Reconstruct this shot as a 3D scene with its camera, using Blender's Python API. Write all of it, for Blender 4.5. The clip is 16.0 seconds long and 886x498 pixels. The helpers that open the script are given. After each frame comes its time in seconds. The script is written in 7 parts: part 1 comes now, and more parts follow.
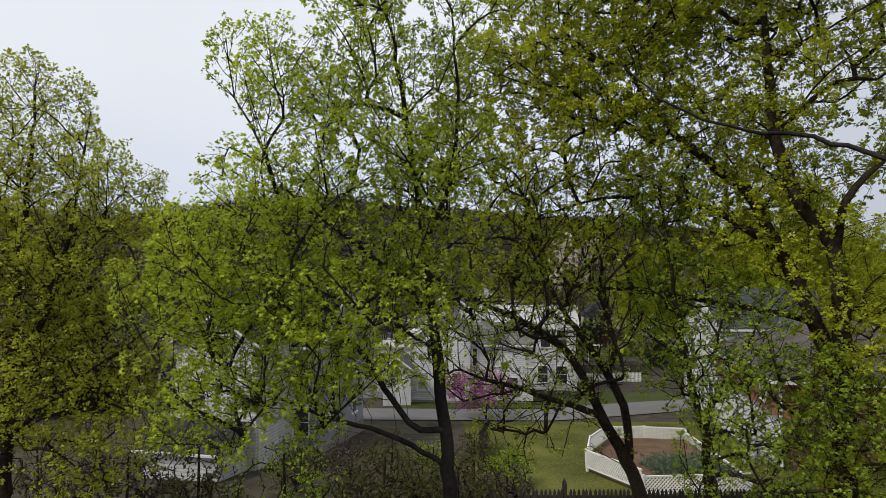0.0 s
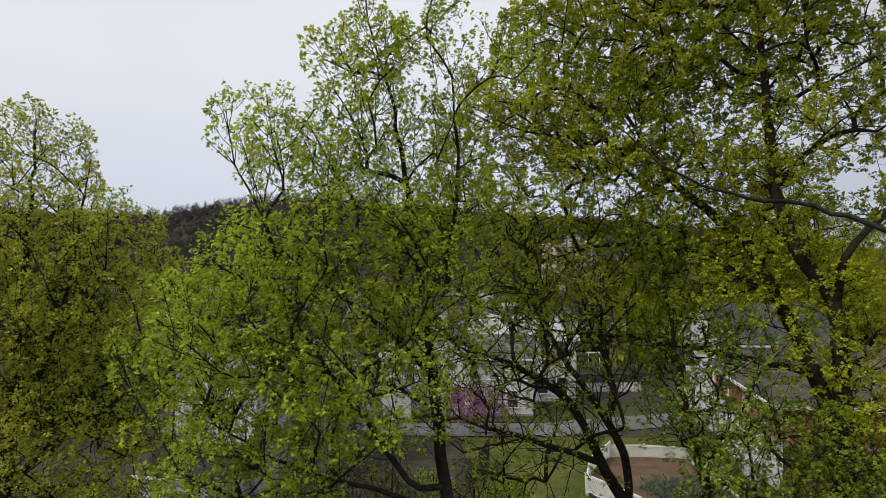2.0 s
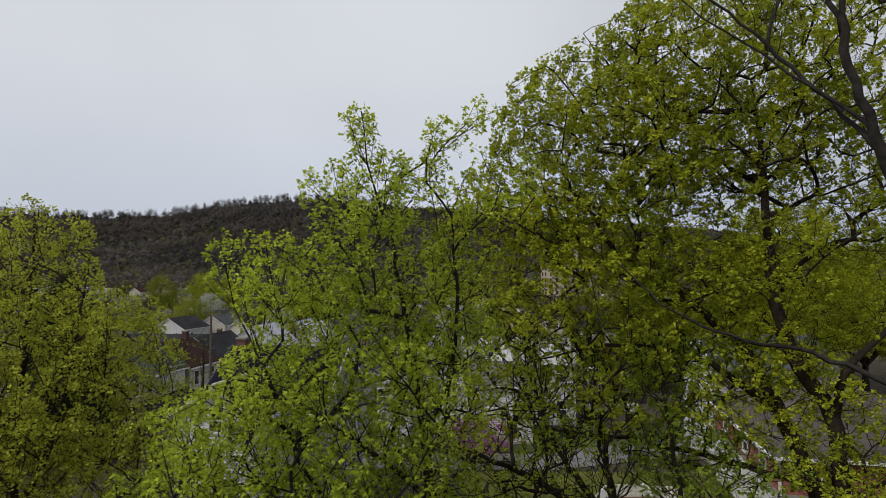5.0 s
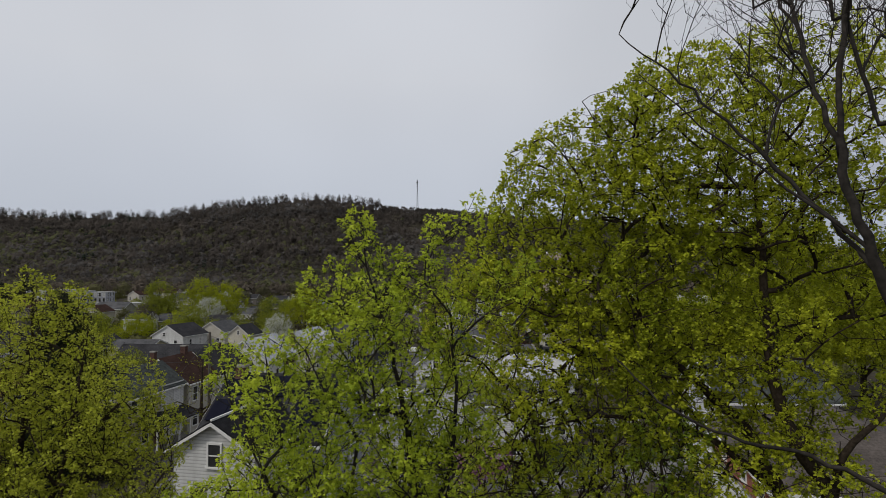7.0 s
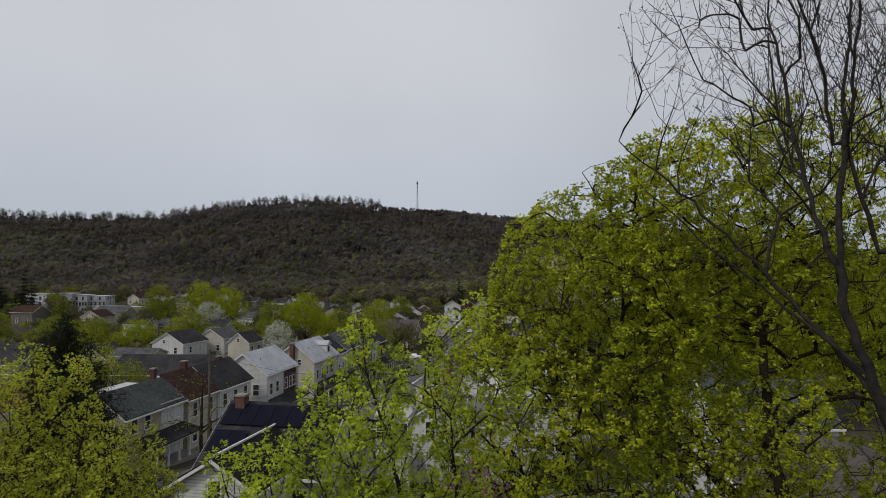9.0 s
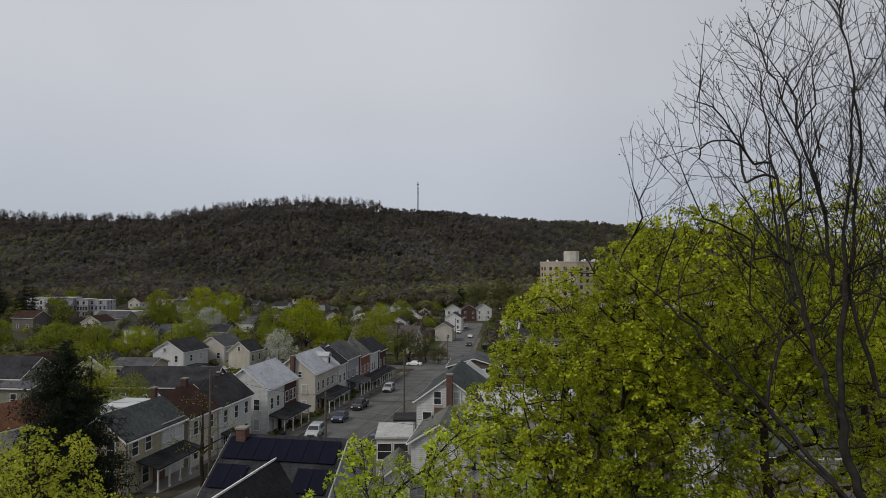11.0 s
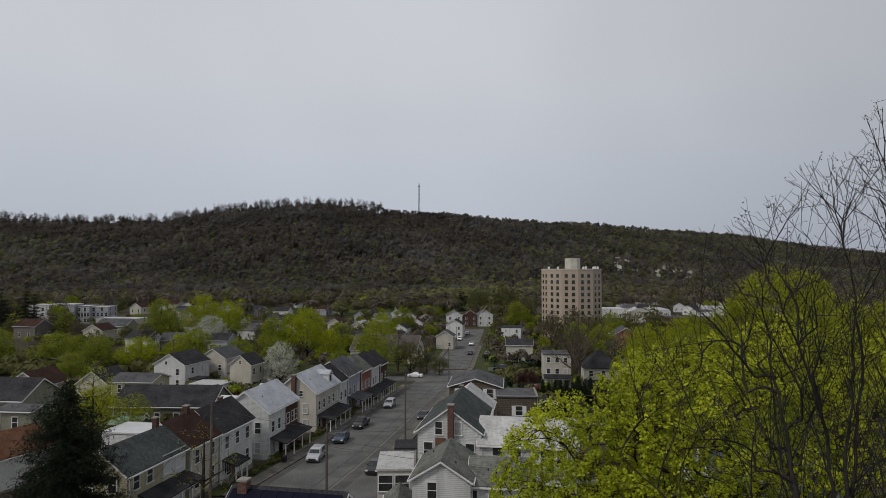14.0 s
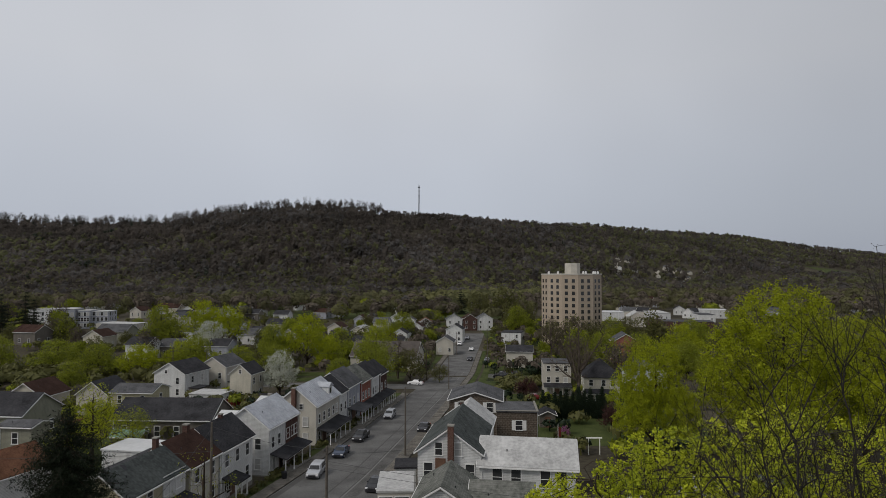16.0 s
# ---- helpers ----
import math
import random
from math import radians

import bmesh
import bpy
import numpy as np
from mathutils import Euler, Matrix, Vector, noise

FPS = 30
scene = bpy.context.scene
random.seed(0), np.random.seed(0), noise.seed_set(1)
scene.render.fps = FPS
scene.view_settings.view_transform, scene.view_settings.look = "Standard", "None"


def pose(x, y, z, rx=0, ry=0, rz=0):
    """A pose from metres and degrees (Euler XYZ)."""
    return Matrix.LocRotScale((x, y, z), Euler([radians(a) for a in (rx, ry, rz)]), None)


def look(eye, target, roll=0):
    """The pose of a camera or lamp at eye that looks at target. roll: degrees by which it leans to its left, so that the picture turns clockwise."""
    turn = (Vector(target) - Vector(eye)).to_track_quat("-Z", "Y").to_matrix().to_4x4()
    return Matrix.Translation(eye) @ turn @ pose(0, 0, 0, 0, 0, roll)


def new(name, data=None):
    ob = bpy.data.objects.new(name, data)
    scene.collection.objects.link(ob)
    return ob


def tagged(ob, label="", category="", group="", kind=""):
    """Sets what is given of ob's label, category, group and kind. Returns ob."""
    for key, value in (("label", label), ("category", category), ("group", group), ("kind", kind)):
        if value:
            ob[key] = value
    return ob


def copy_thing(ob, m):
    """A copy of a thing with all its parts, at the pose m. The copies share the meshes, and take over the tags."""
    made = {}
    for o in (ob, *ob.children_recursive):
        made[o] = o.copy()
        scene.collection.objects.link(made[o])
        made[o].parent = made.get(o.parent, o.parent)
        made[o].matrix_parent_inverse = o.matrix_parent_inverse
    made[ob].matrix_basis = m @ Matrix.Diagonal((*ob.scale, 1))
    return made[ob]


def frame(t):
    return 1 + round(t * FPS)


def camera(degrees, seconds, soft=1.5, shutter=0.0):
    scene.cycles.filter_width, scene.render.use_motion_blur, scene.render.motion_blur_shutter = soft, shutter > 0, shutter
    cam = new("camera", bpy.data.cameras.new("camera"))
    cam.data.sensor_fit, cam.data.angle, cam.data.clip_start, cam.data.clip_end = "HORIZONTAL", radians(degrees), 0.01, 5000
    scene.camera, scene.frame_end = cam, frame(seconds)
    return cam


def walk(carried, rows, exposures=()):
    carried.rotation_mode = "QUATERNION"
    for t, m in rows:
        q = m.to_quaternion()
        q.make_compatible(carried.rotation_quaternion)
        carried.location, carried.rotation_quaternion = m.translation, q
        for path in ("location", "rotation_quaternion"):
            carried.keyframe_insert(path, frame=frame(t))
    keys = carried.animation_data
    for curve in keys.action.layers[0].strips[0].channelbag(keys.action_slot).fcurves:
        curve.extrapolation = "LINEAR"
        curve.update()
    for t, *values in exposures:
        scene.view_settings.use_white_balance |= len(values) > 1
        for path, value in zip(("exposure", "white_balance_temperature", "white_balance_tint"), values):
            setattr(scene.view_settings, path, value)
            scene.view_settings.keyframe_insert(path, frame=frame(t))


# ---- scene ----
cam = camera(72, 16.0, 0.85)
PATH = [
    (0.0, pose(0, -0.612, 13.930, 92.07, 0, 0.000)),
    (0.5, pose(0, -0.618, 14.103, 92.07, 0, 0.000)),
    (1.0, pose(0, -0.628, 14.367, 92.07, 0, 0.000)),
    (1.5, pose(0, -0.640, 14.722, 92.07, 0, 0.000)),
    (2.0, pose(0, -0.654, 15.103, 92.07, 0, 0.000)),
    (3.0, pose(0, -0.683, 15.895, 92.07, 0, 0.000)),
    (4.0, pose(0, -0.713, 16.730, 92.07, 0, 0.000)),
    (5.2, pose(0, -0.751, 17.773, 92.07, 0, -0.073)),
    (6.5, pose(0, -0.792, 18.919, 92.07, 0, -0.160)),
    (8.0, pose(0, -0.841, 20.257, 92.07, 0, -0.160)),
    (9.0, pose(0, -0.875, 21.202, 92.07, 0, -0.160)),
    (10.2, pose(0, -0.919, 22.433, 92.07, 0, -0.135)),
    (11.0, pose(0, -0.950, 23.283, 92.07, 0, -0.102)),
    (12.0, pose(0, -0.989, 24.353, 92.07, 0, -0.060)),
    (13.0, pose(0, -1.028, 25.453, 92.07, 0, -0.020)),
    (14.0, pose(0, -1.069, 26.581, 92.07, 0, 0.000)),
    (15.0, pose(0, -1.110, 27.702, 92.07, 0, 0.000)),
    (16.0, pose(0, -1.150, 28.831, 92.07, 0, 0.000)),
]
EXPOSURES = [(0.0, 0.38), (2.0, 0.30), (4.0, 0.16), (7.0, -0.06), (9.0, -0.12), (12.0, -0.15), (16.0, -0.15)]
walk(cam, PATH, EXPOSURES)

# ---- world and sun: a thin overcast, soft sun from behind on the left ----
SUN_AZ, SUN_EL = radians(-126), radians(46)
world = bpy.data.worlds.new("overcast_sky")
scene.world = world
world.use_nodes = True
wn, wl = world.node_tree.nodes, world.node_tree.links
sky = wn.new("ShaderNodeTexSky")
sky.sky_type, sky.sun_disc = "NISHITA", False
sky.sun_elevation, sky.sun_rotation = SUN_EL, SUN_AZ
sky.dust_density, sky.air_density = 4.0, 1.0
veil = wn.new("ShaderNodeMix")
veil.data_type = "RGBA"
veil.inputs[0].default_value = 0.86
veilcoord = wn.new("ShaderNodeTexCoord")
veilsep = wn.new("ShaderNodeSeparateXYZ")
veilramp = wn.new("ShaderNodeMapRange")
veilramp.inputs[1].default_value, veilramp.inputs[2].default_value = 0.0, 0.3
veiltone = wn.new("ShaderNodeMix")
veiltone.data_type = "RGBA"
veiltone.inputs[6].default_value, veiltone.inputs[7].default_value = (5.3, 5.8, 6.85, 1), (6.8, 6.95, 7.35, 1)
wl.new(veilcoord.outputs["Generated"], veilsep.inputs[0])
wl.new(veilsep.outputs[2], veilramp.inputs[0])
wl.new(veilramp.outputs[0], veiltone.inputs[0])
wl.new(veiltone.outputs[2], veil.inputs[7])
cloudmap = wn.new("ShaderNodeTexCoord")
clouds = wn.new("ShaderNodeTexNoise")
clouds.inputs["Scale"].default_value, clouds.inputs["Detail"].default_value = 1.6, 3.0
cloudramp = wn.new("ShaderNodeMapRange")
cloudramp.inputs[1].default_value, cloudramp.inputs[2].default_value = 0.3, 0.7
cloudramp.inputs[3].default_value, cloudramp.inputs[4].default_value = 0.93, 1.07
cloudmul = wn.new("ShaderNodeVectorMath")
cloudmul.operation = "SCALE"
wl.new(cloudmap.outputs["Generated"], clouds.inputs["Vector"])
wl.new(clouds.outputs["Fac"], cloudramp.inputs[0])
wl.new(sky.outputs[0], veil.inputs[6])
wl.new(veil.outputs[2], cloudmul.inputs[0])
wl.new(cloudramp.outputs[0], cloudmul.inputs["Scale"])
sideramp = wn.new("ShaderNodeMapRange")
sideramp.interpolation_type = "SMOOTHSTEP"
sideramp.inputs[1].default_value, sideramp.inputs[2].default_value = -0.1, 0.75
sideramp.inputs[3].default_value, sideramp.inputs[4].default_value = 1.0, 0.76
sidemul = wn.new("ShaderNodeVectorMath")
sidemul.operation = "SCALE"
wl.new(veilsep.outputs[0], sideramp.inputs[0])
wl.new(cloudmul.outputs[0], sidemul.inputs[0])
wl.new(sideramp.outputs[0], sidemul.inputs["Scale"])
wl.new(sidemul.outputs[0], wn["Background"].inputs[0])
wn["Background"].inputs[1].default_value = 0.1
sun = new("sun", bpy.data.lights.new("sun", "SUN"))
sun.data.energy, sun.data.angle, sun.data.color = 1.55, radians(10), (1.0, 0.95, 0.87)
sun.matrix_world = look((math.sin(SUN_AZ) * 50, math.cos(SUN_AZ) * 50, 50 * math.tan(SUN_EL)), (0, 0, 0))

# ---- materials ----


def material(name, color, rough=0.8, metal=0.0, spread=0.12, grain=6.0, coarse=0.7, bump=0.15, tint=None, island=0.0, piece=0.0, spec=0.5):
    """A surface with grain and stains at two scales; island and piece vary the loose pieces and the objects."""
    m = bpy.data.materials.new(name)
    m.use_nodes = True
    nodes, links = m.node_tree.nodes, m.node_tree.links
    b = nodes["Principled BSDF"]
    b.inputs["Roughness"].default_value, b.inputs["Metallic"].default_value = rough, metal
    b.inputs["Specular IOR Level"].default_value = min(spec, 0.06) if rough >= 0.8 else spec
    tc = nodes.new("ShaderNodeTexCoord")
    fine, large = nodes.new("ShaderNodeTexNoise"), nodes.new("ShaderNodeTexNoise")
    fine.inputs["Scale"].default_value, fine.inputs["Detail"].default_value = grain, 5
    large.inputs["Scale"].default_value, large.inputs["Detail"].default_value = coarse, 4
    links.new(tc.outputs["Object"], fine.inputs["Vector"])
    links.new(tc.outputs["Object"], large.inputs["Vector"])
    add = nodes.new("ShaderNodeMath")
    links.new(fine.outputs["Fac"], add.inputs[0])
    links.new(large.outputs["Fac"], add.inputs[1])
    value = add
    if island or piece:
        info = nodes.new("ShaderNodeNewGeometry" if island else "ShaderNodeObjectInfo")
        mul = nodes.new("ShaderNodeMath")
        mul.operation = "MULTIPLY_ADD"
        mul.inputs[1].default_value = 2 * (island or piece)
        links.new(info.outputs["Random Per Island" if island else "Random"], mul.inputs[0])
        links.new(add.outputs[0], mul.inputs[2])
        off = nodes.new("ShaderNodeMath")
        off.inputs[1].default_value = -(island or piece)
        links.new(mul.outputs[0], off.inputs[0])
        value = off
    ramp = nodes.new("ShaderNodeMapRange")
    ramp.inputs[1].default_value, ramp.inputs[2].default_value = 0.7, 1.3
    links.new(value.outputs[0], ramp.inputs[0])
    mix = nodes.new("ShaderNodeMix")
    mix.data_type = "RGBA"
    c2 = tint or [c * (1 + spread * 1.6) for c in color]
    mix.inputs[6].default_value = (*[c * (1 - spread) for c in color], 1)
    mix.inputs[7].default_value = (*[min(1, c) for c in c2], 1)
    links.new(ramp.outputs[0], mix.inputs[0])
    links.new(mix.outputs[2], b.inputs["Base Color"])
    if bump:
        bp = nodes.new("ShaderNodeBump")
        bp.inputs["Strength"].default_value, bp.inputs["Distance"].default_value = bump, 0.02
        links.new(fine.outputs["Fac"], bp.inputs["Height"])
        links.new(bp.outputs[0], b.inputs["Normal"])
    m["mix"] = mix.name
    return m


def ruled(m, axis, pitch, depth=0.6, dark=0.75, rows=None):
    """Adds boards (axis Z) or shingles (rows: brick pattern in plan) to a material, as relief and a thin shade line."""
    nodes, links = m.node_tree.nodes, m.node_tree.links
    b = nodes["Principled BSDF"]
    mix = nodes[m["mix"]]
    tc = nodes.new("ShaderNodeTexCoord")
    sep = nodes.new("ShaderNodeSeparateXYZ")
    links.new(tc.outputs["Object"], sep.inputs[0])
    div = nodes.new("ShaderNodeMath")
    div.operation = "DIVIDE"
    div.inputs[1].default_value = pitch
    links.new(sep.outputs[axis], div.inputs[0])
    fr = nodes.new("ShaderNodeMath")
    fr.operation = "FRACT"
    links.new(div.outputs[0], fr.inputs[0])
    height = fr
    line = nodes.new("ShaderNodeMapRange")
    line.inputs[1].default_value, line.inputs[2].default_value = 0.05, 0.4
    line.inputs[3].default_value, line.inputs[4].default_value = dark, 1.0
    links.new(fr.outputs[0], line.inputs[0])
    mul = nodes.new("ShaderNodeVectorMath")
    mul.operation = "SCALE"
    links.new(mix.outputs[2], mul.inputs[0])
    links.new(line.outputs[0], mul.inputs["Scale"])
    way, streak, tone = nodes.new("ShaderNodeMapping"), nodes.new("ShaderNodeTexNoise"), nodes.new("ShaderNodeMapRange")
    way.inputs["Scale"].default_value = (1.6, 1.6, 0.16)
    streak.inputs["Scale"].default_value, streak.inputs["Detail"].default_value = 1.0, 6.0
    tone.inputs[1].default_value, tone.inputs[2].default_value = 0.35, 0.65
    tone.inputs[3].default_value, tone.inputs[4].default_value = 0.86, 1.04
    dirt = nodes.new("ShaderNodeVectorMath")
    dirt.operation = "SCALE"
    links.new(tc.outputs["Object"], way.inputs["Vector"])
    links.new(way.outputs[0], streak.inputs["Vector"])
    links.new(streak.outputs["Fac"], tone.inputs[0])
    links.new(mul.outputs[0], dirt.inputs[0])
    links.new(tone.outputs[0], dirt.inputs["Scale"])
    links.new(dirt.outputs[0], b.inputs["Base Color"])
    bp = nodes.new("ShaderNodeBump")
    bp.inputs["Strength"].default_value, bp.inputs["Distance"].default_value = depth, 0.03
    links.new(height.outputs[0], bp.inputs["Height"])
    links.new(bp.outputs[0], b.inputs["Normal"])
    return m


def bricked(m, mortar, scale, bw=0.22, rh=0.075, size=0.012):
    """Brick or tile courses, laid on the wall's own axes."""
    nodes, links = m.node_tree.nodes, m.node_tree.links
    b = nodes["Principled BSDF"]
    mix = nodes[m["mix"]]
    tc = nodes.new("ShaderNodeTexCoord")
    sep, com, add = nodes.new("ShaderNodeSeparateXYZ"), nodes.new("ShaderNodeCombineXYZ"), nodes.new("ShaderNodeMath")
    links.new(tc.outputs["Object"], sep.inputs[0])
    links.new(sep.outputs[0], add.inputs[0])
    links.new(sep.outputs[1], add.inputs[1])
    links.new(add.outputs[0], com.inputs[0])
    links.new(sep.outputs[2], com.inputs[1])
    br = nodes.new("ShaderNodeTexBrick")
    br.inputs["Scale"].default_value = scale
    br.inputs["Brick Width"].default_value, br.inputs["Row Height"].default_value = bw, rh
    br.inputs["Mortar Size"].default_value = size
    br.inputs["Mortar"].default_value = (*mortar, 1)
    links.new(com.outputs[0], br.inputs["Vector"])
    links.new(mix.outputs[2], br.inputs["Color1"])
    dark = nodes.new("ShaderNodeVectorMath")
    dark.operation = "SCALE"
    dark.inputs["Scale"].default_value = 0.72
    links.new(mix.outputs[2], dark.inputs[0])
    links.new(dark.outputs[0], br.inputs["Color2"])
    links.new(br.outputs["Color"], b.inputs["Base Color"])
    bp = nodes.new("ShaderNodeBump")
    bp.inputs["Strength"].default_value, bp.inputs["Distance"].default_value = 0.4, 0.02
    bp.invert = True
    links.new(br.outputs["Fac"], bp.inputs["Height"])
    links.new(bp.outputs[0], b.inputs["Normal"])
    return m


def leaf_material(name, dark, light, through_part=0.45, rough=0.6, patchy=0.55, own=0.6, detail=2.0):
    m = bpy.data.materials.new(name)
    m.use_nodes = True
    nodes, links = m.node_tree.nodes, m.node_tree.links
    out, b = nodes["Material Output"], nodes["Principled BSDF"]
    b.inputs["Roughness"].default_value = rough
    b.inputs["Specular IOR Level"].default_value = 0.15
    geo, tc, ns = nodes.new("ShaderNodeNewGeometry"), nodes.new("ShaderNodeTexCoord"), nodes.new("ShaderNodeTexNoise")
    ns.inputs["Scale"].default_value, ns.inputs["Detail"].default_value = patchy, detail
    links.new(tc.outputs["Object"], ns.inputs["Vector"])
    add = nodes.new("ShaderNodeMath")
    add.operation = "MULTIPLY_ADD"
    add.inputs[1].default_value = own
    links.new(geo.outputs["Random Per Island"], add.inputs[0])
    links.new(ns.outputs["Fac"], add.inputs[2])
    ramp = nodes.new("ShaderNodeMapRange")
    ramp.inputs[1].default_value, ramp.inputs[2].default_value = 0.36, 0.66 + own
    links.new(add.outputs[0], ramp.inputs[0])
    mix = nodes.new("ShaderNodeMix")
    mix.data_type = "RGBA"
    mix.inputs[6].default_value, mix.inputs[7].default_value = (*dark, 1), (*light, 1)
    links.new(ramp.outputs[0], mix.inputs[0])
    links.new(mix.outputs[2], b.inputs["Base Color"])
    tr = nodes.new("ShaderNodeBsdfTranslucent")
    links.new(mix.outputs[2], tr.inputs["Color"])
    sh = nodes.new("ShaderNodeMixShader")
    sh.inputs[0].default_value = through_part
    links.new(b.outputs[0], sh.inputs[1])
    links.new(tr.outputs[0], sh.inputs[2])
    links.new(sh.outputs[0], out.inputs["Surface"])
    return m


LAWN = material("bright_lawn_grass", (0.055, 0.07, 0.012), 0.9, 0, 0.4, 9.0, 0.3, 0.5, tint=(0.14, 0.145, 0.034))
GRASS = material("lawn_grass", (0.034, 0.05, 0.013), 0.9, 0, 0.35, 9.0, 0.25, 0.5, tint=(0.075, 0.09, 0.03))
EARTH = material("hillside_ground", (0.05, 0.043, 0.031), 0.95, 0, 0.3, 1.2, 0.03, 0.4, tint=(0.085, 0.076, 0.055))
SOIL = material("garden_soil", (0.12, 0.078, 0.05), 0.95, 0, 0.3, 14.0, 1.2, 0.6)
ASPHALT = material("worn_asphalt", (0.1, 0.099, 0.097), 0.9, 0, 0.35, 7.0, 0.22, 0.25)
ASPHALT_PALE = material("pale_alley_asphalt", (0.15, 0.148, 0.145), 0.9, 0, 0.2, 9.0, 0.18, 0.25)
PATCH = material("dark_asphalt_patch", (0.074, 0.072, 0.07), 0.9, 0, 0.2, 9.0, 0.4, 0.2)
LANE = material("darker_lane_asphalt", (0.085, 0.083, 0.08), 0.9, 0, 0.35, 5.0, 0.4, 0.25)
CONCRETE = material("old_concrete", (0.21, 0.2, 0.18), 0.9, 0, 0.2, 12.0, 0.5, 0.2)
SIDEWALK = material("dirty_pavement", (0.105, 0.097, 0.085), 0.9, 0, 0.5, 5.0, 0.6, 0.3)
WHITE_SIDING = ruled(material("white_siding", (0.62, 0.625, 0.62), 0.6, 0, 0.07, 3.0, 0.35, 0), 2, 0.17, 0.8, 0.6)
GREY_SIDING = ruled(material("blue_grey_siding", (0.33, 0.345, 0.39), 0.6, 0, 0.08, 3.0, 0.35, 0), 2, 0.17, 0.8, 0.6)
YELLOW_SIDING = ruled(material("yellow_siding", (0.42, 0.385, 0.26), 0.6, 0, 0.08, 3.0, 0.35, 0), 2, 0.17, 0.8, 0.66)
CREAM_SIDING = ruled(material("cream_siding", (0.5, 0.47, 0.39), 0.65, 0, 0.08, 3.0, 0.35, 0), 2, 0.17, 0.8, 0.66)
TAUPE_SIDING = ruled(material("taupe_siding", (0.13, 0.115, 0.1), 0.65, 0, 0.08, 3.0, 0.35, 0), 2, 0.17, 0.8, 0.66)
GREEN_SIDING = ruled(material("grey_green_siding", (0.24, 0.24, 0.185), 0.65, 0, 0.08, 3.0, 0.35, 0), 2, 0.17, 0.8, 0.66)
STUCCO = material("cream_stucco", (0.4, 0.38, 0.335), 0.9, 0, 0.14, 8.0, 0.4, 0.2)
TOWER_CONCRETE = material("tan_tower_brick", (0.36, 0.3, 0.235), 0.9, 0, 0.07, 1.5, 0.05, 0.1)
RED_BRICK = bricked(material("red_brick", (0.26, 0.075, 0.05), 0.9, 0, 0.25, 6.0, 0.5, 0), (0.24, 0.16, 0.13), 1.0)
CHIMNEY_BRICK = bricked(material("sooty_brown_brick", (0.11, 0.05, 0.038), 0.9, 0, 0.3, 6.0, 0.5, 0), (0.13, 0.1, 0.085), 1.0)
DARK_BRICK = bricked(material("dark_red_brick", (0.075, 0.034, 0.028), 0.9, 0, 0.25, 6.0, 0.5, 0), (0.1, 0.075, 0.065), 1.0)
BROWN_SHINGLE = bricked(material("brown_wall_shingle", (0.125, 0.105, 0.085), 0.9, 0, 0.25, 4.0, 0.5, 0), (0.06, 0.045, 0.035), 1.0, 0.5, 0.28, 0.03)
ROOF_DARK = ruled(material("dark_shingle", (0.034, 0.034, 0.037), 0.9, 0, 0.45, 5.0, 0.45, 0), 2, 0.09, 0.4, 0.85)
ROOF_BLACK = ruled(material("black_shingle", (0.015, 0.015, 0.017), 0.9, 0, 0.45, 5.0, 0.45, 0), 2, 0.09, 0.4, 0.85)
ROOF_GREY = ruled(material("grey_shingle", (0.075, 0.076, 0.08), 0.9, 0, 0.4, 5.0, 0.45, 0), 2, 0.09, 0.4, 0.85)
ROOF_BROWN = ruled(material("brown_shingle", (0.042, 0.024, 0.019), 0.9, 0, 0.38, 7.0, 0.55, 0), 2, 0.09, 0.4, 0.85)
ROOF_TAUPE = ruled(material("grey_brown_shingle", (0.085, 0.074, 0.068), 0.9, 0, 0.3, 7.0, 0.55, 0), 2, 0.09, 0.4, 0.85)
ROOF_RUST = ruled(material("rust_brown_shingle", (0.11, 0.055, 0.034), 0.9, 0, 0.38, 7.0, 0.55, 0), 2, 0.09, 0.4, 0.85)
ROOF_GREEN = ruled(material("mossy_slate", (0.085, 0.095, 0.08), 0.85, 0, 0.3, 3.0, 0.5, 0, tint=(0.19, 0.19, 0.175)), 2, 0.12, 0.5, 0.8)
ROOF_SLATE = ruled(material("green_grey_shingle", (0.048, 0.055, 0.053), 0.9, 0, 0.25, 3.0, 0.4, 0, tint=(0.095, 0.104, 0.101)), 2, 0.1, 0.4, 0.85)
ROOF_METAL = material("painted_metal_roof", (0.34, 0.355, 0.385), 0.5, 0.25, 0.2, 2.5, 0.5, 0.05)
ROOF_WHITE = material("white_membrane_roof", (0.46, 0.465, 0.47), 0.7, 0, 0.08, 2.0, 0.3, 0.05)
ROOF_PALE = material("pale_grey_membrane", (0.36, 0.36, 0.355), 0.8, 0, 0.22, 3.0, 0.6, 0.05)
PANEL = material("solar_glass", (0.008, 0.009, 0.018), 0.6, 0, 0.1, 2.0, 0.5, 0, spec=0.03)
WHITE_PAINT = material("white_masonry_paint", (0.52, 0.52, 0.5), 0.8, 0, 0.12, 5.0, 0.5, 0.1)
TRIM = material("white_trim", (0.62, 0.62, 0.61), 0.5, 0, 0.06, 6.0, 0.8, 0.05)
GLASS = material("dark_window_glass", (0.016, 0.017, 0.019), 0.08, 0, 0.5, 0.9, 0.3, 0, tint=(0.06, 0.062, 0.064), spec=0.5)
BLIND = material("window_with_blind", (0.35, 0.35, 0.34), 0.3, 0, 0.1, 2.0, 0.6, 0)
DOOR_PAINT = material("brown_door_paint", (0.13, 0.07, 0.045), 0.5, 0, 0.1, 6.0, 0.6, 0.05)
